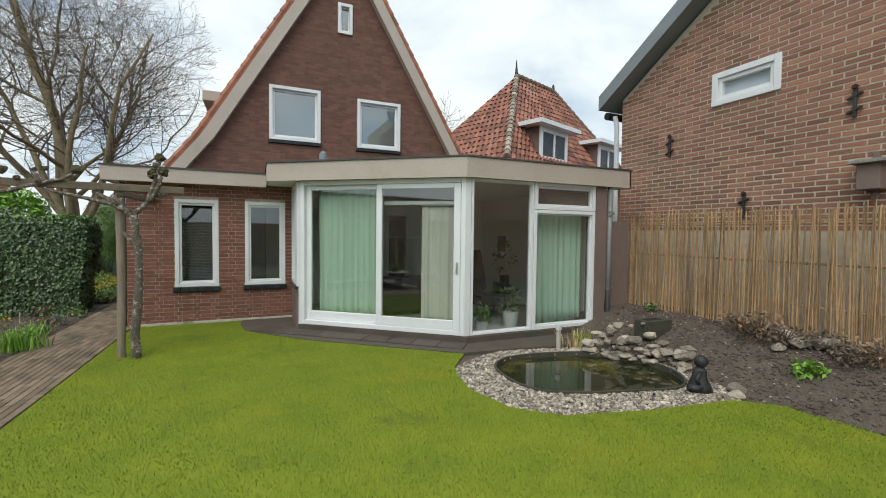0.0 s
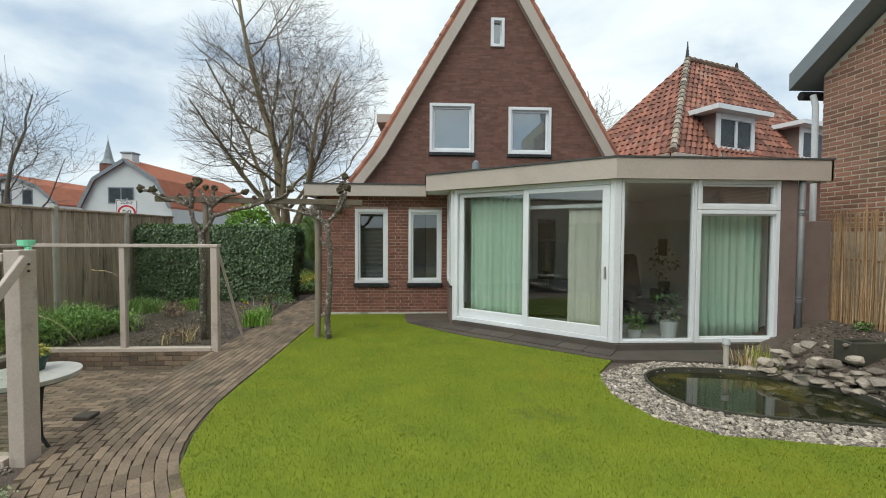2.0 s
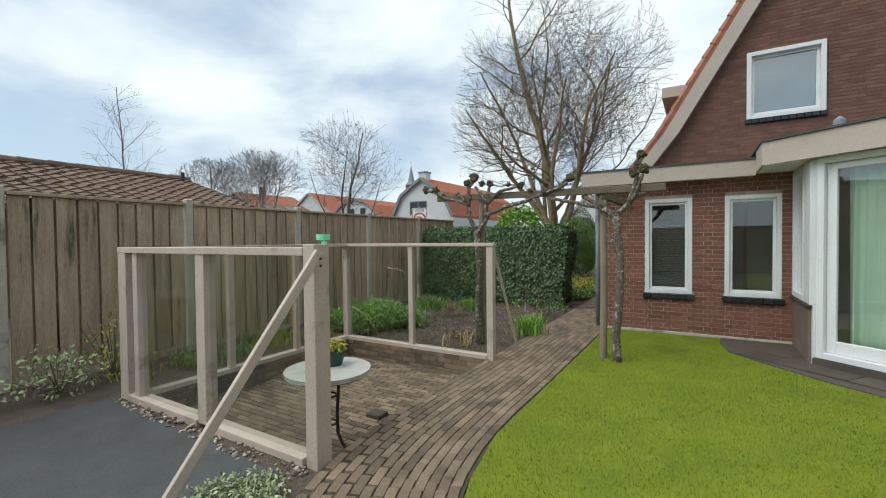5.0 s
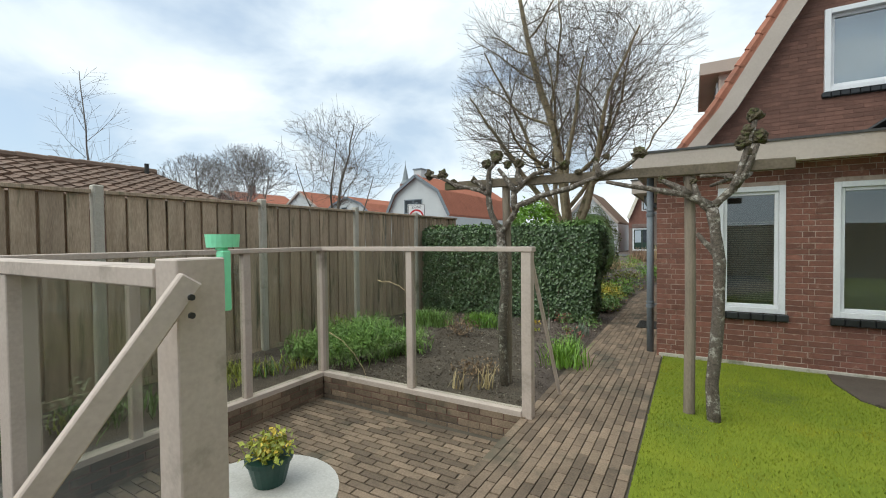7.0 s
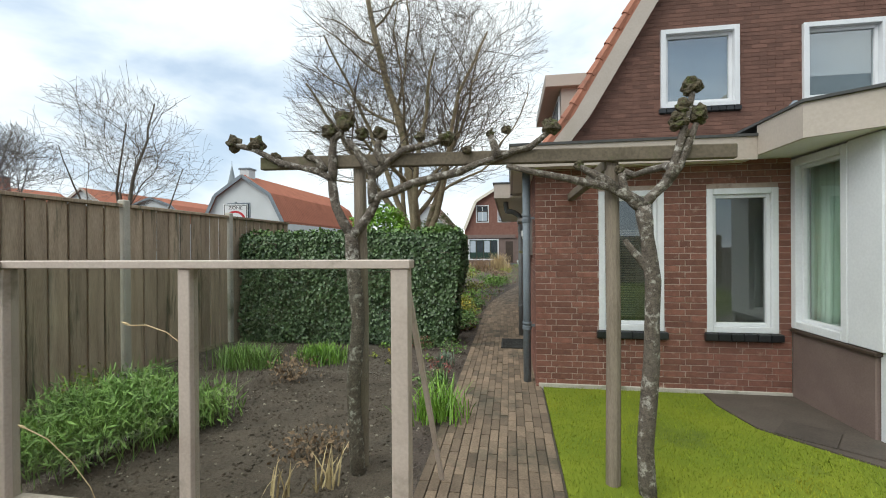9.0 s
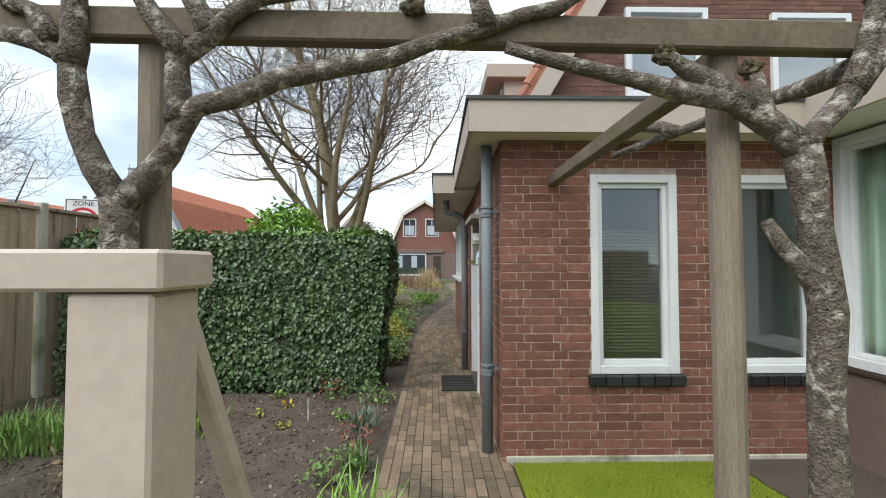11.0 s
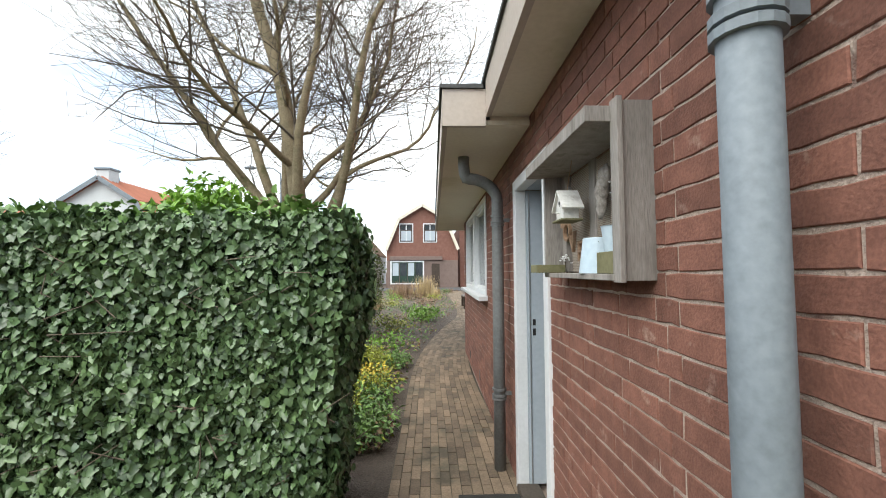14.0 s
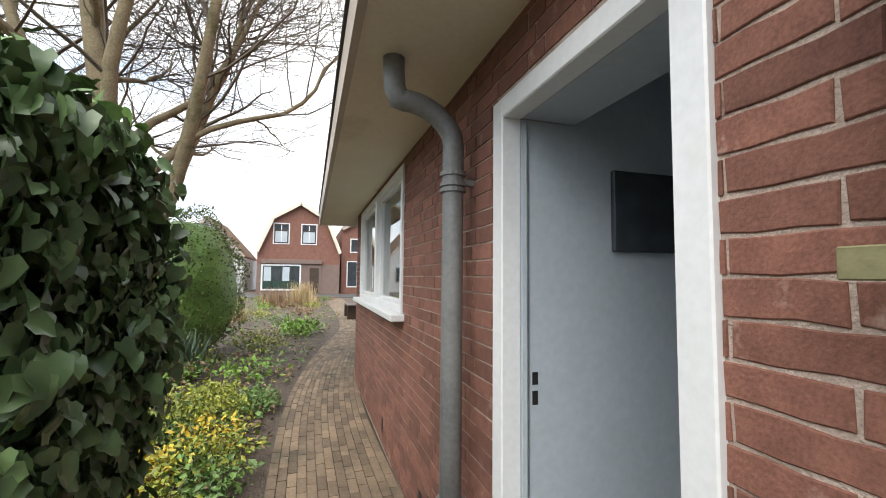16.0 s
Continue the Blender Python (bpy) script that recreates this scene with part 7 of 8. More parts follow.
# ---- pond ----
bm = bmesh.new()
prism(bm, POND, -0.08, -0.045)
solid("pond_water", bm, M_water, "still dark pond water with green algae at the rim", "water", kind="structure")
bm = bmesh.new()
pp_ = POND + POND[:1]
for (x0, y0), (x1, y1) in zip(pp_, pp_[1:]):
    bar(bm, (x0, y0, -0.025), (x1, y1, -0.025), 0.026, 0.08)
solid("trim_pond_edge", bm, M_trough, "dark plastic rim of the pond", "pond edge", kind="structure")
pr_ = np.random.RandomState(21)
verts, faces = [], []
tmp = bmesh.new()
bmesh.ops.create_icosphere(tmp, subdivisions=1, radius=1)
tmp.verts.ensure_lookup_table()
IV = [v.co.copy() for v in tmp.verts]
tmp.verts.index_update()
IF = [[v.index for v in f.verts] for f in tmp.faces]
tmp.free()


def stones(poly, hole, count, r0, r1, zf, name, mat_, label, category, seed):
    q = np.random.RandomState(seed)
    V, F = [], []
    xs, ys_ = [p[0] for p in poly], [p[1] for p in poly]
    made = 0
    while made < count:
        x, y = q.uniform(min(xs), max(xs)), q.uniform(min(ys_), max(ys_))
        if not inside((x, y), poly) or (hole and inside((x, y), hole)):
            continue
        made += 1
        r = q.uniform(r0, r1)
        s = (r * q.uniform(0.7, 1.3), r * q.uniform(0.7, 1.3), r * q.uniform(0.5, 0.8))
        e = Euler((q.uniform(-0.4, 0.4), q.uniform(-0.4, 0.4), q.uniform(0, 6.28))).to_matrix()
        o = len(V)
        j = [q.uniform(0.8, 1.15) for _ in IV]
        for v, k in zip(IV, j):
            V.append(tuple(e @ Vector((v.x * s[0] * k, v.y * s[1] * k, v.z * s[2] * k)) + Vector((x, y, zf(x, y) + r * 0.35))))
        F += [[o + i for i in f] for f in IF]
    return tagged(raw(name, V, F, mat_), label, category, kind="stuff")


stones([p for p in PEBBLES], POND, 5600, 0.010, 0.027, lambda x, y: -0.02, "pebbles", M_pebble, "pale rounded pebbles edging the pond", "pebbles", 3)
rk = np.random.RandomState(33)


def rock(x, y, z, r, seed, sq=(1, 0.8, 0.6), mat_=None, label="grey-brown weathered rock beside the pond"):
    bm = bmesh.new()
    q = np.random.RandomState(seed)
    for _ in range(16):
        v = Vector((q.normal(), q.normal(), q.normal())).normalized() * q.uniform(0.8, 1.1)
        bm.verts.new((x + v.x * sq[0] * r, y + v.y * sq[1] * r, z + v.z * sq[2] * r))
    out = bmesh.ops.convex_hull(bm, input=bm.verts)
    bmesh.ops.delete(bm, geom=[v for v in bm.verts if not v.link_faces], context="VERTS")
    bmesh.ops.bevel(bm, geom=list(bm.edges), offset=r * 0.06, segments=1, affect="EDGES")
    return solid("rock", bm, mat_ or M_rock, label, "rock", group="pond rocks")


for i in range(120):
    a = rk.rand() ** 1.2
    x, y = 4.38 + 0.62 * a + rk.normal() * 0.13, 4.2 - 0.85 * a + rk.normal() * 0.13
    if inside((x, y), POND):
        x, y = x + 0.2, y + 0.15
    r = rk.uniform(0.05, 0.115)
    lift = 0.36 * rk.rand() * max(0, 1 - abs(a - 0.4) * 1.8) if i > 40 else 0.0
    rock(x, y, height(x, y) + r * 0.3 + lift, r, i, (1.25, 0.9, rk.uniform(0.4, 0.65)))
for x, y, r in ((4.62, 2.42, 0.09), (4.76, 2.5, 0.11), (4.5, 2.45, 0.06), (5.75, 2.45, 0.14), (5.9, 2.25, 0.12), (5.6, 2.6, 0.10), (6.0, 2.0, 0.1)):
    rock(x, y, height(x, y) + r * 0.4, r, int(x * 100))
for i in range(26):
    y = 3.0 - i * 0.2 + rk.normal() * 0.05
    x = 5.95 + rk.normal() * 0.08
    r = rk.uniform(0.06, 0.13)
    rock(x, y, height(x, y) + r * 0.5 + 0.05 * rk.rand(), r, 200 + i, (0.8, 1.2, 0.7), label="rough rubble stone along the foot of the reed fence")
bm = bmesh.new()
TZ0 = height(5.3, 3.95) - 0.02
box(bm, 5.12, 3.85, TZ0, 5.53, 3.90, TZ0 + 0.25, 0.008)
box(bm, 5.12, 3.9005, TZ0, 5.16, 4.12, TZ0 + 0.24, 0.008)
box(bm, 5.49, 3.9005, TZ0, 5.53, 4.12, TZ0 + 0.24, 0.008)
box(bm, 5.1605, 4.08, TZ0, 5.4895, 4.12, TZ0 + 0.24, 0.008)
box(bm, 5.1605, 3.9005, TZ0, 5.4895, 4.0795, TZ0 + 0.04)
solid("stone_trough", bm, M_trough, "mossy dark stone trough above the pond rocks", "trough")
bm = bmesh.new()
tube(bm, [(4.30, 2.60, -0.02), (4.30, 2.60, 0.06), (4.29, 2.60, 0.16), (4.30, 2.60, 0.24), (4.31, 2.60, 0.285)], [0.15, 0.13, 0.085, 0.075, 0.045], 14)
blob(bm, (4.31, 2.60, 0.355), 0.08, 0.12, 2)
blob(bm, (4.18, 2.56, 0.06), 0.075, 0.2, 2, (1.4, 1, 0.6))
tube(bm, [(4.26, 2.56, 0.24), (4.18, 2.55, 0.17), (4.2, 2.54, 0.1)], [0.03, 0.028, 0.025], 8)
for v in bm.verts:
    v.co = Vector((4.45, 2.68, 0.0)) + (v.co - Vector((4.30, 2.60, 0.0))) * 0.82
solid("garden_statue", bm, M_statue, "small black seated garden statue at the pond edge", "statue", smooth=True)
gl_ = thing("garden_lamp", (4.10, 4.45, 0.0), "short pale garden lamp on a post beside the pond", "garden lamp")
bm = bmesh.new()
rod(bm, (4.10, 4.45, -0.05), (4.10, 4.45, 0.26), 0.03, n=12)
part("post", bm, M_concrete, gl_)
bm = bmesh.new()
rod(bm, (4.10, 4.45, 0.2605), (4.10, 4.45, 0.33), 0.042, n=12)
part("lamp_head", bm, M_whitewash, gl_)
tuft("pond_reed", (4.48, 4.38, 0.0), 60, 0.26, 0.007, M_yellowgreen, "yellow-green reed tuft at the pond rim", 3, 0.5, 0.5, 0.1)
tuft("pond_reed", (4.32, 4.42, 0.0), 40, 0.24, 0.008, M_straw, "dry straw-coloured reed tuft at the pond rim", 5, 0.5, 0.5, 0.08)
plant("low_plant", (5.35, 2.2, height(5.35, 2.2)), 0.16, 0.14, 160, 0.07, M_green, "bright green young plant on the bare bank", 9)
plant("low_plant", (6.0, 4.6, height(6.0, 4.6)), 0.14, 0.12, 80, 0.06, M_midgreen, "small green plant at the foot of the reed fence", 10)
plant("dead_shrub", (5.75, 2.9, height(5.75, 2.9)), 0.35, 0.3, 260, 0.06, M_drybrown, "tangled dead brown perennial stalks on the bank", 12, stems=30)
for i_, (x_, y_) in enumerate(((5.7, 2.6), (5.85, 2.3), (5.6, 2.0), (5.9, 1.4), (5.75, 1.0), (5.9, 3.2))):
    plant("dead_shrub", (x_, y_, height(x_, y_)), 0.26, 0.24, 170, 0.05, M_stem, "dark withered perennial stalks on the bank", 640 + i_, stems=26)
plant("dead_shrub", (5.8, 1.8, height(5.8, 1.8)), 0.3, 0.26, 200, 0.06, M_drybrown, "tangled dead brown perennial stalks on the bank", 13, stems=25)
stones([(4.7, 2.1), (5.3, 0.0), (6.1, 0.0), (6.15, 5.1), (5.0, 4.9)], None, 3600, 0.005, 0.02, lambda x, y: height(x, y), "soil_clods", M_soil, "crumbly dark soil clods on the bank", "soil", 18)
stones([(-6, 5.5), (-2.4, 5.5), (-2.4, 9.55), (-6, 9.55)], None, 5200, 0.004, 0.015, lambda x, y: height(x, y), "soil_clods", M_soil, "crumbly dark soil clods in the bed", "soil", 19)
stones([(4.6, 2.0), (6.1, 1.2), (6.15, 5.1), (5.0, 4.9)], None, 300, 0.006, 0.018, lambda x, y: height(x, y), "soil_crumbs", M_rock, "scattered pale crumbs and pebbles on bare soil", "pebbles", 8)
stones([(-6, 5.5), (-2.4, 5.5), (-2.4, 9.5), (-6, 9.5)], None, 900, 0.004, 0.014, lambda x, y: height(x, y), "soil_crumbs", M_rock, "scattered pale crumbs and pebbles on bare soil", "pebbles", 9)
stones([(-4.9, 2.38), (-2.3, 2.30), (-2.3, 2.48), (-4.9, 2.5)], None, 160, 0.008, 0.02, lambda x, y: -0.02, "gravel_strip", M_pebble, "strip of mixed gravel before the windscreen", "gravel", 10)

# dark paving and shrubs in front of the windscreen
bm = bmesh.new()
prism(bm, [(-5.0, 2.42), (-5.0, -5.9), (0.9, -5.9), (0.8, -3.0), (0.5, -1.4), (-0.2, -0.5), (-1.0, 0.6), (-1.6, 1.4), (-2.05, 1.75), (-2.6, 2.1), (-2.4, 2.36)], -0.06, -0.018)
solid("pavement_dark", bm, M_darkpave, "dark grey weathered paving beside the lawn path", "pavement", kind="structure")
for i, (x, y, r, h, m_, n) in enumerate(((-5.5, 2.2, 0.4, 0.5, M_silver, 500), (-5.45, 1.5, 0.4, 0.4, M_silver, 420), (-5.6, 2.7, 0.3, 0.75, M_yellowgreen, 200), (-5.5, 0.8, 0.4, 0.45, M_silver, 420))):
    plant("variegated_shrub", (x, y, 0), r, h, n, 0.05, m_, "pale variegated shrub at the foot of the fence", 60 + i, "shrub", stems=10)
for i, (x, y) in enumerate(((-2.35, 2.12), (-2.12, 1.98), (-2.5, 1.98), (-1.98, 1.75))):
    plant("ground_cover", (x, y, 0), 0.2, 0.1, 330, 0.035, M_silver, "low pale green ground cover at the path edge", 70 + i, group="ground cover")

# ---- flower bed behind the windscreen ----
for i, (x, y, h) in enumerate(((-4.55, 6.15, 0.62), (-4.9, 6.3, 0.7), (-5.25, 6.2, 0.6), (-4.4, 6.5, 0.5), (-5.1, 6.7, 0.6), (-4.75, 5.75, 0.55), (-5.3, 5.7, 0.5))):
    th = thing("feathery_perennial", (x, y, 0.0), "tall feathery bright green perennial behind the glass", "plant", "feathery perennials")
    h *= 0.78
    blades((x, y, 0.0), 80, h * 1.1, 0.004, M_feather, "leaves", th, 0.75, 0.6, 700 + i, 0.14)
    leaf_cloud(ball_pts((x, y, h * 0.45), 0.34, 0.34, h * 0.46, 1500, 710 + i, 0.1), 0.026, M_feather, "foliage", th, seed=720 + i, long=3.4)
for i in range(18):
    x, y = -5.15 - 0.75 * rk.rand(), 2.7 + 3.2 * rk.rand()
    tuft("fence_grass", (x, y, -0.02), 60, 0.16, 0.006, M_yellowgreen if i % 2 else M_midgreen, "low rough grass tuft at the fence foot", 740 + i, 0.8, 0.7, 0.12, "fence grass")
for i, (x, y, n, h, m_, lb) in enumerate(((-5.2, 8.15, 260, 0.34, M_feather, "green clump of upright bulb leaves"), (-4.9, 8.2, 220, 0.32, M_feather, "green clump of upright bulb leaves"), (-4.15, 8.55, 380, 0.24, M_green, "fresh lime-green grassy clump"), (-4.35, 8.7, 300, 0.22, M_green, "fresh lime-green grassy clump"),
                                  (-2.42, 6.95, 240, 0.32, M_green, "bright green grassy tuft at the path edge"), (-4.4, 8.78, 160, 0.2, M_green, "fresh lime-green grassy clump"), (-2.9, 5.75, 20, 0.26, M_straw, "straw-coloured dry grass tuft"), (-3.15, 5.65, 14, 0.2, M_straw, "straw-coloured dry grass tuft"), (-2.6, 8.5, 90, 0.22, M_bluegreen, "grey-green narrow-leaved tuft beside the path"), (-2.55, 7.8, 70, 0.2, M_midgreen, "green narrow-leaved tuft beside the path"))):
    tuft("grass_clump", (x, y, 0.0), n, h, 0.006, m_, lb, 90 + i, 0.7, 0.7, 0.11 if n > 100 else 0.05)
for i, (x, y, r, h, m_, n, lb) in enumerate(((-4.2, 7.75, 0.32, 0.3, M_drybrown, 320, "low brown dead perennial in bare soil"), (-3.2, 6.15, 0.30, 0.16, M_drybrown, 260, "low brown dead perennial in bare soil"), (-2.6, 8.2, 0.2, 0.2, M_red, 60, "low plant with reddish leaves in bare soil"), (-2.65, 7.6, 0.2, 0.22, M_midgreen, 140, "low leafy green plant in bare soil"), (-2.6, 9.2, 0.2, 0.2, M_midgreen, 140, "low leafy green plant under the hedge"),
                                            (-3.08, 9.43, 0.2, 0.2, M_red, 70, "low plant with reddish leaves under the hedge"), (-3.0, 9.35, 0.2, 0.18, M_midgreen, 90, "low leafy green plant under the hedge"), (-3.64, 9.36, 0.07, 0.08, M_green, 30, "tiny fresh green seedling in bare soil"), (-3.45, 9.1, 0.06, 0.06, M_yellow, 22, "small yellow primrose in bare soil"), (-3.62, 8.85, 0.06, 0.07, M_yellowgreen, 26, "tiny fresh green seedling in bare soil"), (-2.84, 8.75, 0.08, 0.08, M_green, 30, "tiny fresh green seedling in bare soil"), (-3.3, 8.55, 0.07, 0.06, M_yellowgreen, 26, "tiny fresh green seedling in bare soil"),
                                            (-5.6, 7.0, 0.25, 0.35, M_purple, 120, "purple flowering perennial by the fence"), (-5.75, 6.7, 0.3, 0.4, M_yellowgreen, 200, "yellow-green leafy perennial by the fence"), (-2.72, 9.75, 0.13, 0.16, M_green, 120, "fresh green leafy plant at the hedge corner"))):
    plant("bed_plant", (x, y, 0.0), r, h, n, 0.045, m_, lb, 110 + i)
st = solid("label_stake", (lambda b: (rod(b, (-3.12, 8.70, -0.02), (-3.12, 8.70, 0.20), 0.012, 0.010, 8), b)[1])(bmesh.new()), M_concrete, "short weathered stake in the bed", "stake")
tr_ = thing("young_tree", (-3.35, 9.45, 0), "thin bare sapling before the hedge", "tree")
bm = bmesh.new()
tube(bm, [(-3.35, 9.42, -0.02), (-3.34, 9.43, 0.2), (-3.36, 9.44, 0.4)], [0.01, 0.008, 0.005], 6)
part("trunk", bm, M_stem, tr_)

# ---- front garden along the path ----
tuft("spiky_plant", (-3.8, 15.9, 0.0), 110, 0.62, 0.02, M_bluegreen, "spiky grey-green plant with sword leaves in the bed", 91, 0.75, 0.35, 0.12)
gb = thing("laurel_bush", (-4.6, 12.0, 0), "bright green laurel bush behind the hedge", "shrub")
leaf_cloud(ball_pts((-4.55, 12.2, 1.75), 0.72, 0.6, 0.72, 3400, 41, 0.6), 0.10, M_green, "leaves", gb, seed=42)
bm = bmesh.new()
for k in range(7):
    rod(bm, (-4.55, 12.2, -0.05), (-4.55 + math.cos(k) * 0.4, 12.2 + math.sin(k) * 0.35, 1.6), 0.025, 0.012, 6)
part("stalk", bm, M_stem, gb)
sh = thing("clipped_shrub", (-4.2, 17.4, 0), "large dense clipped dark green rounded shrub", "shrub")
bm = bmesh.new()
blob(bm, (-4.2, 17.4, 1.2), 0.82, 0.1, 3, (1.0, 1.0, 1.45), 3)
part("core", bm, M_midgreen, sh)
leaf_cloud(ball_pts((-4.2, 17.4, 1.2), 0.93, 0.95, 1.32, 9000, 43, 0.93), 0.055, M_shrub, "leaves", sh, seed=44)
tuft("yucca", (-4.15, 15.9, 0.0), 150, 0.85, 0.018, M_bluegreen, "spiky blue-green yucca rosette", 51, 0.95, 0.3, 0.06)
fr2 = np.random.RandomState(61)
for i in range(34):
    x, y = -2.95 + fr2.uniform(-0.55, 0.32), 10.95 + i * 0.098
    plant("golden_shrub" if i % 2 else "green_cover", (x, y, 0.0), 0.3, 0.30 if i % 2 else 0.20, 380, 0.05, M_yellow if i in (5, 9, 13, 19) else M_yellowgreen if i % 2 else M_midgreen, "low yellow-green leafy ground cover beside the path" if i % 2 else "low green leafy ground cover beside the path", 300 + i, "shrub", "path planting")
for i in range(110):
    y = 14.3 + 21 * fr2.rand() ** 1.4
    x = fr2.uniform(-9.0, -2.9 + max(0, (y - 14) * 0.10))
    k = i % 6
    m_ = (M_drybrown, M_midgreen, M_straw, M_yellowgreen, M_green, M_drybrown)[k]
    nm = ("faded_perennial", "green_perennial", "dry_grass", "yellow_perennial", "fresh_perennial", "faded_perennial")[k]
    lb = ("faded brown perennial stalks in the front bed", "green leafy perennial in the front bed", "dry straw grass in the front bed", "yellow-green perennial in the front bed", "fresh green perennial in the front bed", "faded brown perennial stalks in the front bed")[k]
    if k == 2:
        tuft(nm, (x, y, 0), 90, 0.5, 0.008, m_, lb, 400 + i, 0.5, 0.6, 0.1)
    else:
        plant(nm, (x, y, 0.0), 0.5, 0.32, 200, 0.075, m_, lb, 400 + i, "plant", "front bed")
plant("fresh_perennial", (-2.3, 20.1, 0.0), 0.6, 0.4, 420, 0.10, M_green, "wide fresh green perennial at the path bend", 500)
tuft("dry_grass", (-2.5, 30.5, 0), 300, 1.2, 0.010, M_straw, "tall tawny ornamental grass near the street", 501, 0.35, 0.5, 0.3)
tuft("dry_grass", (-3.6, 30.0, 0), 260, 0.9, 0.010, M_drybrown, "tall tawny ornamental grass near the street", 502, 0.4, 0.5, 0.4)
fl = np.random.RandomState(71)
for nm, m_, cnt, sz, lb in (("leaf_litter", M_drybrown, 9000, 0.07, "brown leaf litter and dead stalks over the front bed"), ("ground_leaves", M_midgreen, 6500, 0.08, "patchy low green leaves over the front bed"), ("yellow_leaves", M_yellowgreen, 3000, 0.07, "patchy yellow-green leaves over the front bed")):
    pts = []
    while len(pts) < cnt:
        y = 10.9 + 26 * fl.rand() ** 1.7
        x = fl.uniform(-10.0, -2.42 + max(0, (y - 14.5) * 0.13) if y < 26 else -1.3)
        if y < 38 and noise.noise(Vector((x * 0.9, y * 0.7, sz * 100))) > -0.15:
            pts.append((x, y, fl.uniform(0.0, 0.10 + 0.06 * (m_ is M_midgreen))))
    tagged(leaf_cloud(pts, sz, m_, nm, None, seed=cnt, spread=0.4), lb, "ground cover")
bn_ = thing("bench", (-0.75, 24.0, 0), "dark garden bench against the house front", "bench")
bm = bmesh.new()
box(bm, -0.95, 23.2, 0.42, -0.55, 24.6, 0.47, 0.01)
part("seat", bm, M_darkwood, bn_)
for y_ in (23.3, 24.5):
    bm = bmesh.new()
    box(bm, -0.95, y_ - 0.04, -0.02, -0.55, y_ + 0.04, 0.419, 0.01)
    part("leg", bm, M_darkwood, bn_)

# small vents low in the side wall
for y_ in (11.3, 12.6, 13.9):
    bm = bmesh.new()
    box(bm, -1.519, y_, 0.10, -1.5135, y_ + 0.06, 0.22)
    solid("wall_vent", bm, M_ink, "small dark air slot low in the brick wall", "vent", group="wall vents")

# ---- paving ----
PATHC = [(0.85, -3.0, 0.55), (0.55, -1.2, 0.55), (-0.1, 0.1, 0.52), (-0.75, 1.0, 0.5), (-1.3, 1.72, 0.47), (-1.68, 2.35, 0.46), (-1.86, 3.0, 0.455), (-1.92, 3.8, 0.45), (-1.91, 5.0, 0.45), (-1.91, 8.0, 0.45), (-1.93, 11.0, 0.43), (-1.95, 13.6, 0.41), (-1.80, 15.6, 0.40), (-1.45, 18.0, 0.40), (-0.95, 20.6, 0.42), (-0.75, 24, 0.45), (-0.7, 30, 0.5), (-0.7, 38, 0.5)]


def path_at(s):
    s = max(0, min(s, len(PATHC) - 1.001))
    i = int(s)
    k = s - i
    P = [PATHC[max(0, min(j, len(PATHC) - 1))] for j in (i - 1, i, i + 1, i + 2)]
    out = []
    for c in range(3):
        a, b, d, e = (q[c] for q in P)
        out.append(0.5 * (2 * b + (d - a) * k + (2 * a - 5 * b + 4 * d - e) * k * k + (3 * b - a - 3 * d + e) * k ** 3))
    return out


fine = [path_at(i / 40) for i in range((len(PATHC) - 1) * 40)]
dist_, acc = [0.0], 0.0
for a, b in zip(fine, fine[1:]):
    acc += math.hypot(b[0] - a[0], b[1] - a[1])
    dist_.append(acc)


def along(d):
    i = max(1, min(int(np.searchsorted(dist_, d)), len(fine) - 1))
    a, b = fine[i - 1], fine[i]
    k = (d - dist_[i - 1]) / max(1e-6, dist_[i] - dist_[i - 1])
    t = Vector((b[0] - a[0], b[1] - a[1], 0)).normalized()
    return Vector((a[0] + (b[0] - a[0]) * k, a[1] + (b[1] - a[1]) * k, 0)), t, a[2]


vs_, fs_ = [], []
for i, d in enumerate(np.arange(0, acc - 0.1, 0.15)):
    c, t, hw = along(d)
    n_ = Vector((t.y, -t.x, 0))
    vs_ += [tuple(c - n_ * (hw + 0.01) + Vector((0, 0, -0.012))), tuple(c + n_ * (hw + 0.01) + Vector((0, 0, -0.012)))]
    if i:
        fs_.append((2 * i - 2, 2 * i - 1, 2 * i + 1, 2 * i))
path = tagged(raw("path", vs_, fs_, M_sand), "winding garden path of narrow brown clay pavers", "path", kind="structure")
PW, PL = 0.068, 0.205
PAVER = unit_brick(M_paver, PW - 0.005, PL - 0.006, 0.004)
PAVER.name = "paver"
singles, V, F = 0, [], []
rows_ = int((acc - 0.3) / PL)
lanes = 13
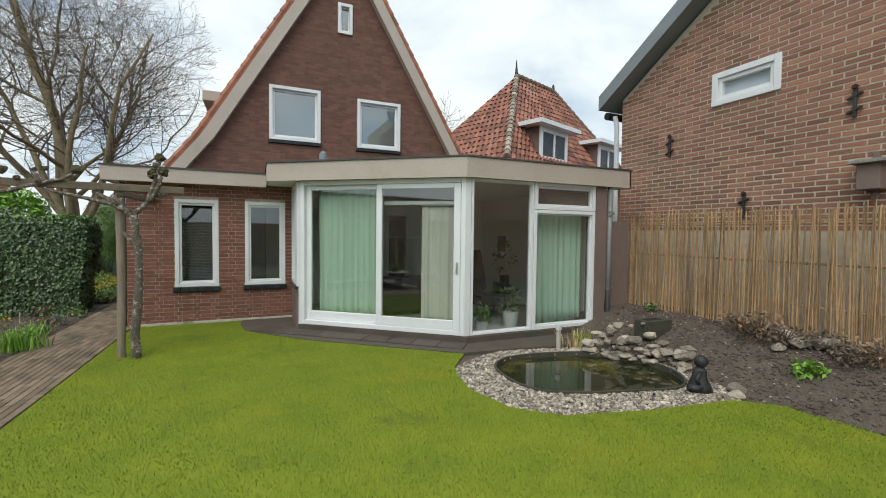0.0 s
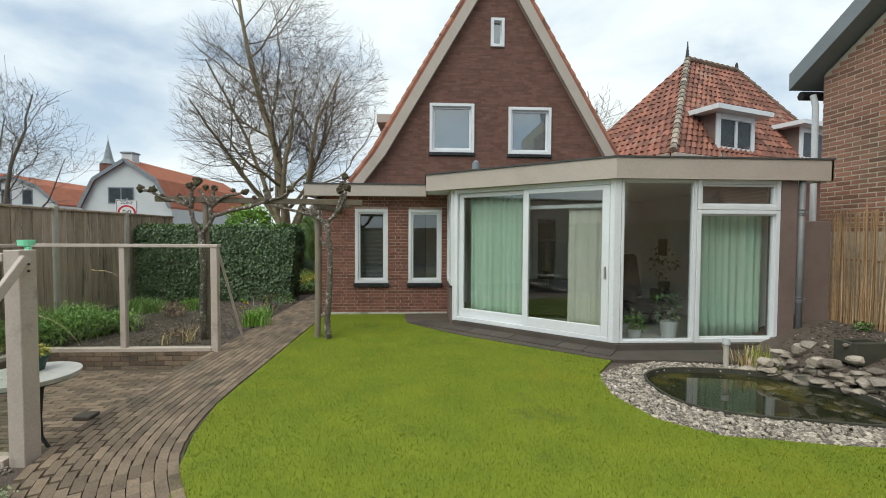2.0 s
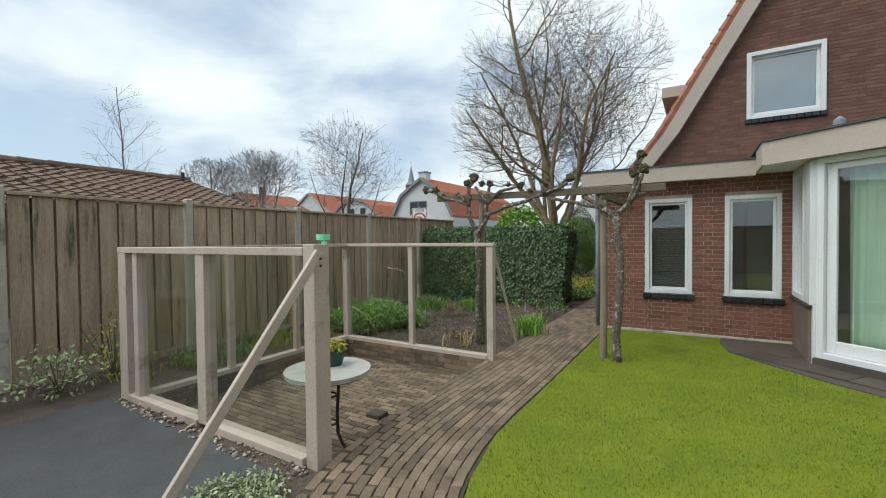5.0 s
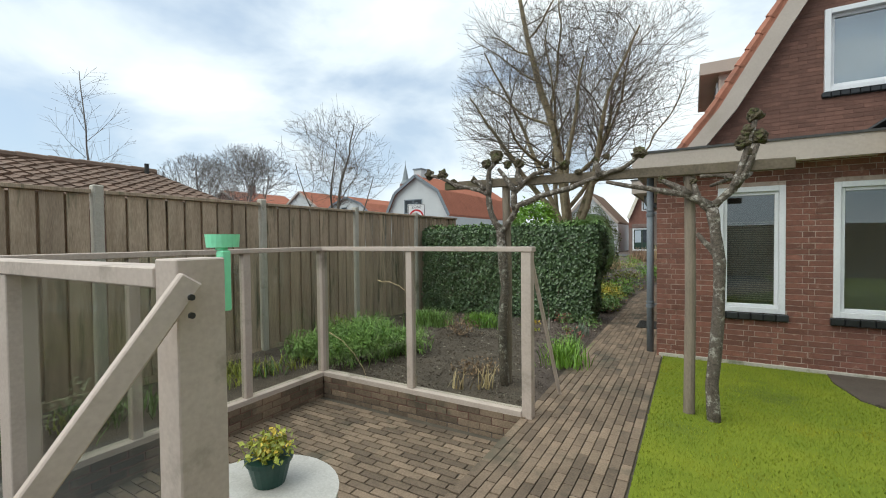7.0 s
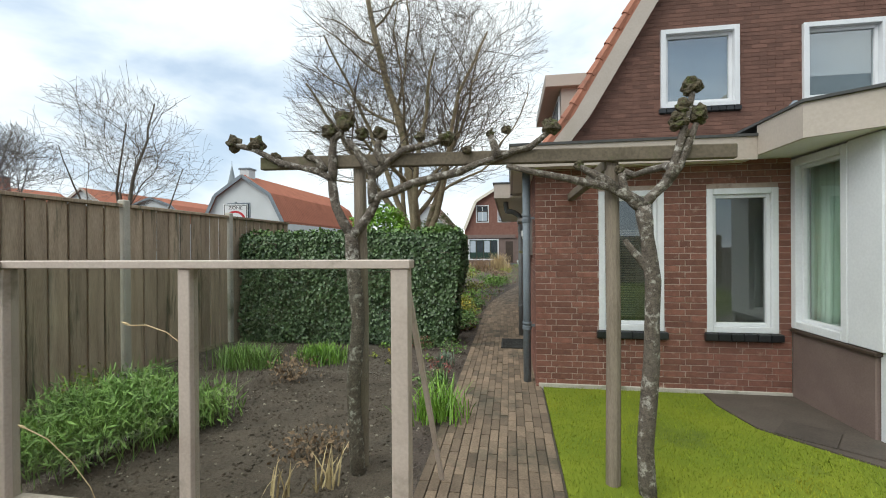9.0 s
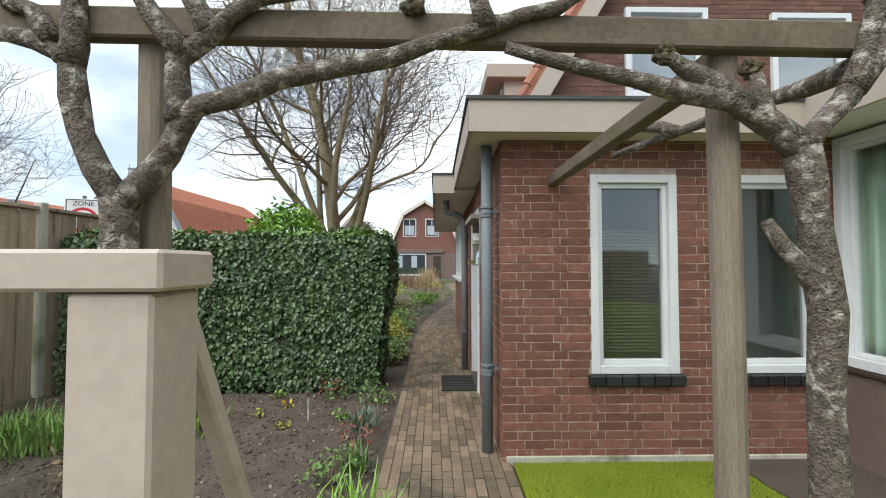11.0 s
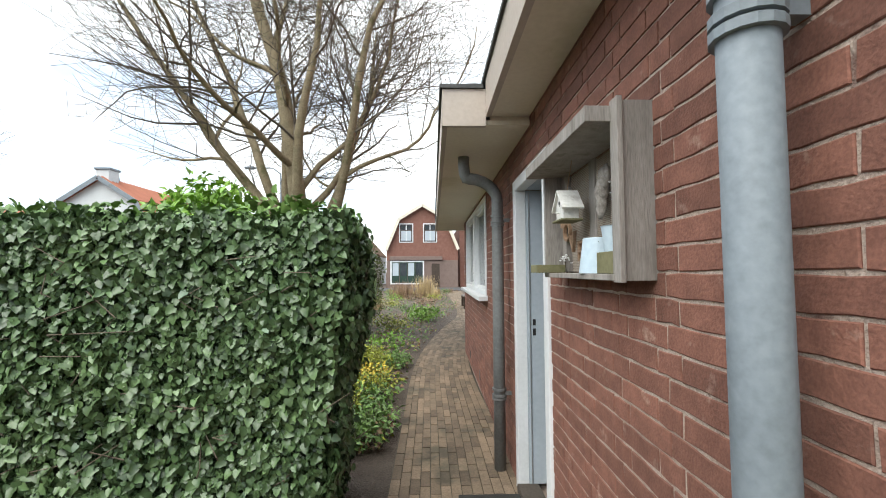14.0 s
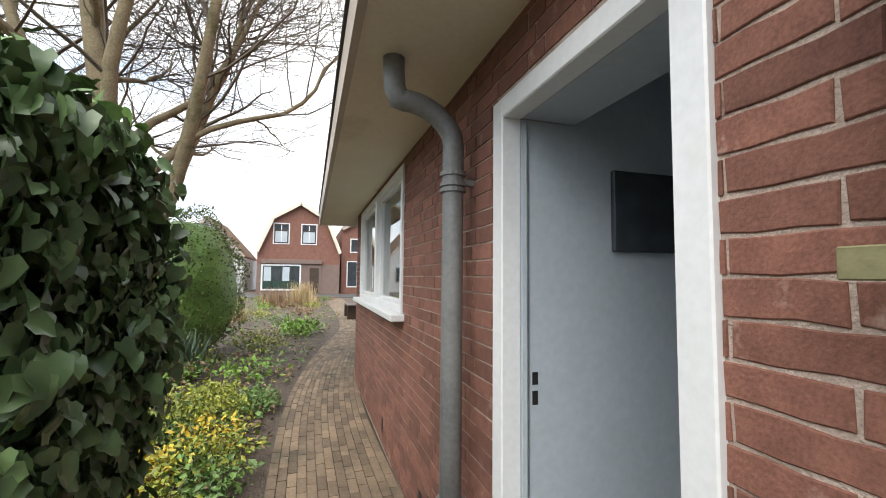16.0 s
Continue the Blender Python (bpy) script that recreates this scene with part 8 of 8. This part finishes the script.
for r in range(rows_):
    for l_ in range(lanes):
        d = r * PL + (PL / 2 if l_ % 2 else 0)
        c, t, hw = along(d)
        w_ = 2 * hw / lanes
        n_ = Vector((t.y, -t.x, 0))
        o = c + n_ * (-hw + l_ * w_)
        dz = 0.003 * (hash2(r, l_) - 0.5)
        if 2.2 < c.y < 6.6 and singles < 300 and w_ > 0.06:
            ob = new("paver", PAVER)
            ob.parent = path
            m = Matrix((n_, t, Vector((0, 0, 1)))).transposed().to_4x4()
            m.translation = o + Vector((0, 0, dz))
            ob.matrix_basis = m
            singles += 1
        else:
            e = len(V)
            for z in (-0.015, 0.004 + dz):
                for a, b in ((0, 0), (w_ - 0.005, 0), (w_ - 0.005, PL - 0.006), (0, PL - 0.006)):
                    V.append(tuple(o + n_ * a + t * b + Vector((0, 0, z))))
            F += [(e + 4, e + 5, e + 6, e + 7), (e, e + 1, e + 5, e + 4), (e + 1, e + 2, e + 6, e + 5), (e + 2, e + 3, e + 7, e + 6), (e + 3, e, e + 4, e + 7)]
raw("pavers", V, F, M_paver, path, kind="stuff")
FLOORP = plane((-4.60, 2.58, -0.215), (1, 0, 0), (0, 1, 0))
lay(patio, FLOORP, brick_rects(2.22, 2.65, [], 0.072, 0.212, 0.011), M_paver, lambda u, v: u > 0.5, 0.01, name="paver", rest="pavers")
STEPP = plane((-2.37, 2.5, -0.0455), (0, 1, 0), (-1, 0, 0))

# terrace round the garden room
TERR = [(0.12, 7.88), (0.10, 7.55), (0.18, 7.05), (0.5, 6.66), (1.0, 6.12), (2.05, 5.28), (2.80, 4.70), (3.25, 4.66), (3.9, 4.60), (4.5, 4.42), (5.3, 4.6), (5.5, 5.13), (3.1, 5.12), (0.96, 6.82), (0.93, 7.88)]
bm = bmesh.new()
prism(bm, TERR, -0.05, 0.012)
terrace = solid("pavement_terrace", bm, M_slab, "dark stone terrace along the garden room", "terrace", kind="structure")
for i in range(9):
    a = Vector((0.25, 6.95)).lerp(Vector((2.85, 4.83)), i / 9)
    b = Vector((0.25, 6.95)).lerp(Vector((2.85, 4.83)), (i + 0.97) / 9)
    n_ = Vector((0.63, 0.777)) * 0.36
    bm = bmesh.new()
    prism(bm, [tuple(a), tuple(b), tuple(b + n_), tuple(a + n_)], 0.0, 0.022 + 0.006 * hash2(i))
    part("slab", bm, M_slab, terrace)

# ---- bricks of the near walls ----
lay(wall_south, FRONT, monk_rects(2.44, 2.33, [W1, W2, (W1[0] - 0.02, W1[1] - 0.085, W1[2] + 0.02, W1[1]), (W2[0] - 0.02, W2[1] - 0.085, W2[2] + 0.02, W2[1])]), M_brick, lambda u, v: u < 1.6, 0.004)
lay(wall_west, SIDE, monk_rects(sy(7.9), 2.33, [DOOR, SWIN], start=0.16), M_brick, lambda u, v: u > sy(9.45), 0.004)
lay(nb_wall, NB, NB_RECTS, M_brick3, lambda u, v: 1.9 < v < 3.4, 0.005)

# ---- reeds ----
RV, RF = [], []
for i, (x, y, r, zt, lx_, ly_) in enumerate(REEDS):
    z0 = 0.15
    if i < 280:
        bm = bmesh.new()
        rod(bm, (x, y, z0), (x + lx_, y + ly_, zt), r, r * 0.85, 6)
        part("reed", bm, M_bamboo, rf)
    else:
        o = len(RV)
        for (cx, cy, cz) in ((x, y, z0), (x + lx_, y + ly_, zt)):
            RV += [(cx + r * math.cos(k * math.tau / 6), cy + r * math.sin(k * math.tau / 6), cz) for k in range(6)]
        RF += [(o + k, o + (k + 1) % 6, o + 6 + (k + 1) % 6, o + 6 + k) for k in range(6)]
raw("reeds", RV, RF, M_bamboo, rf, kind="stuff")
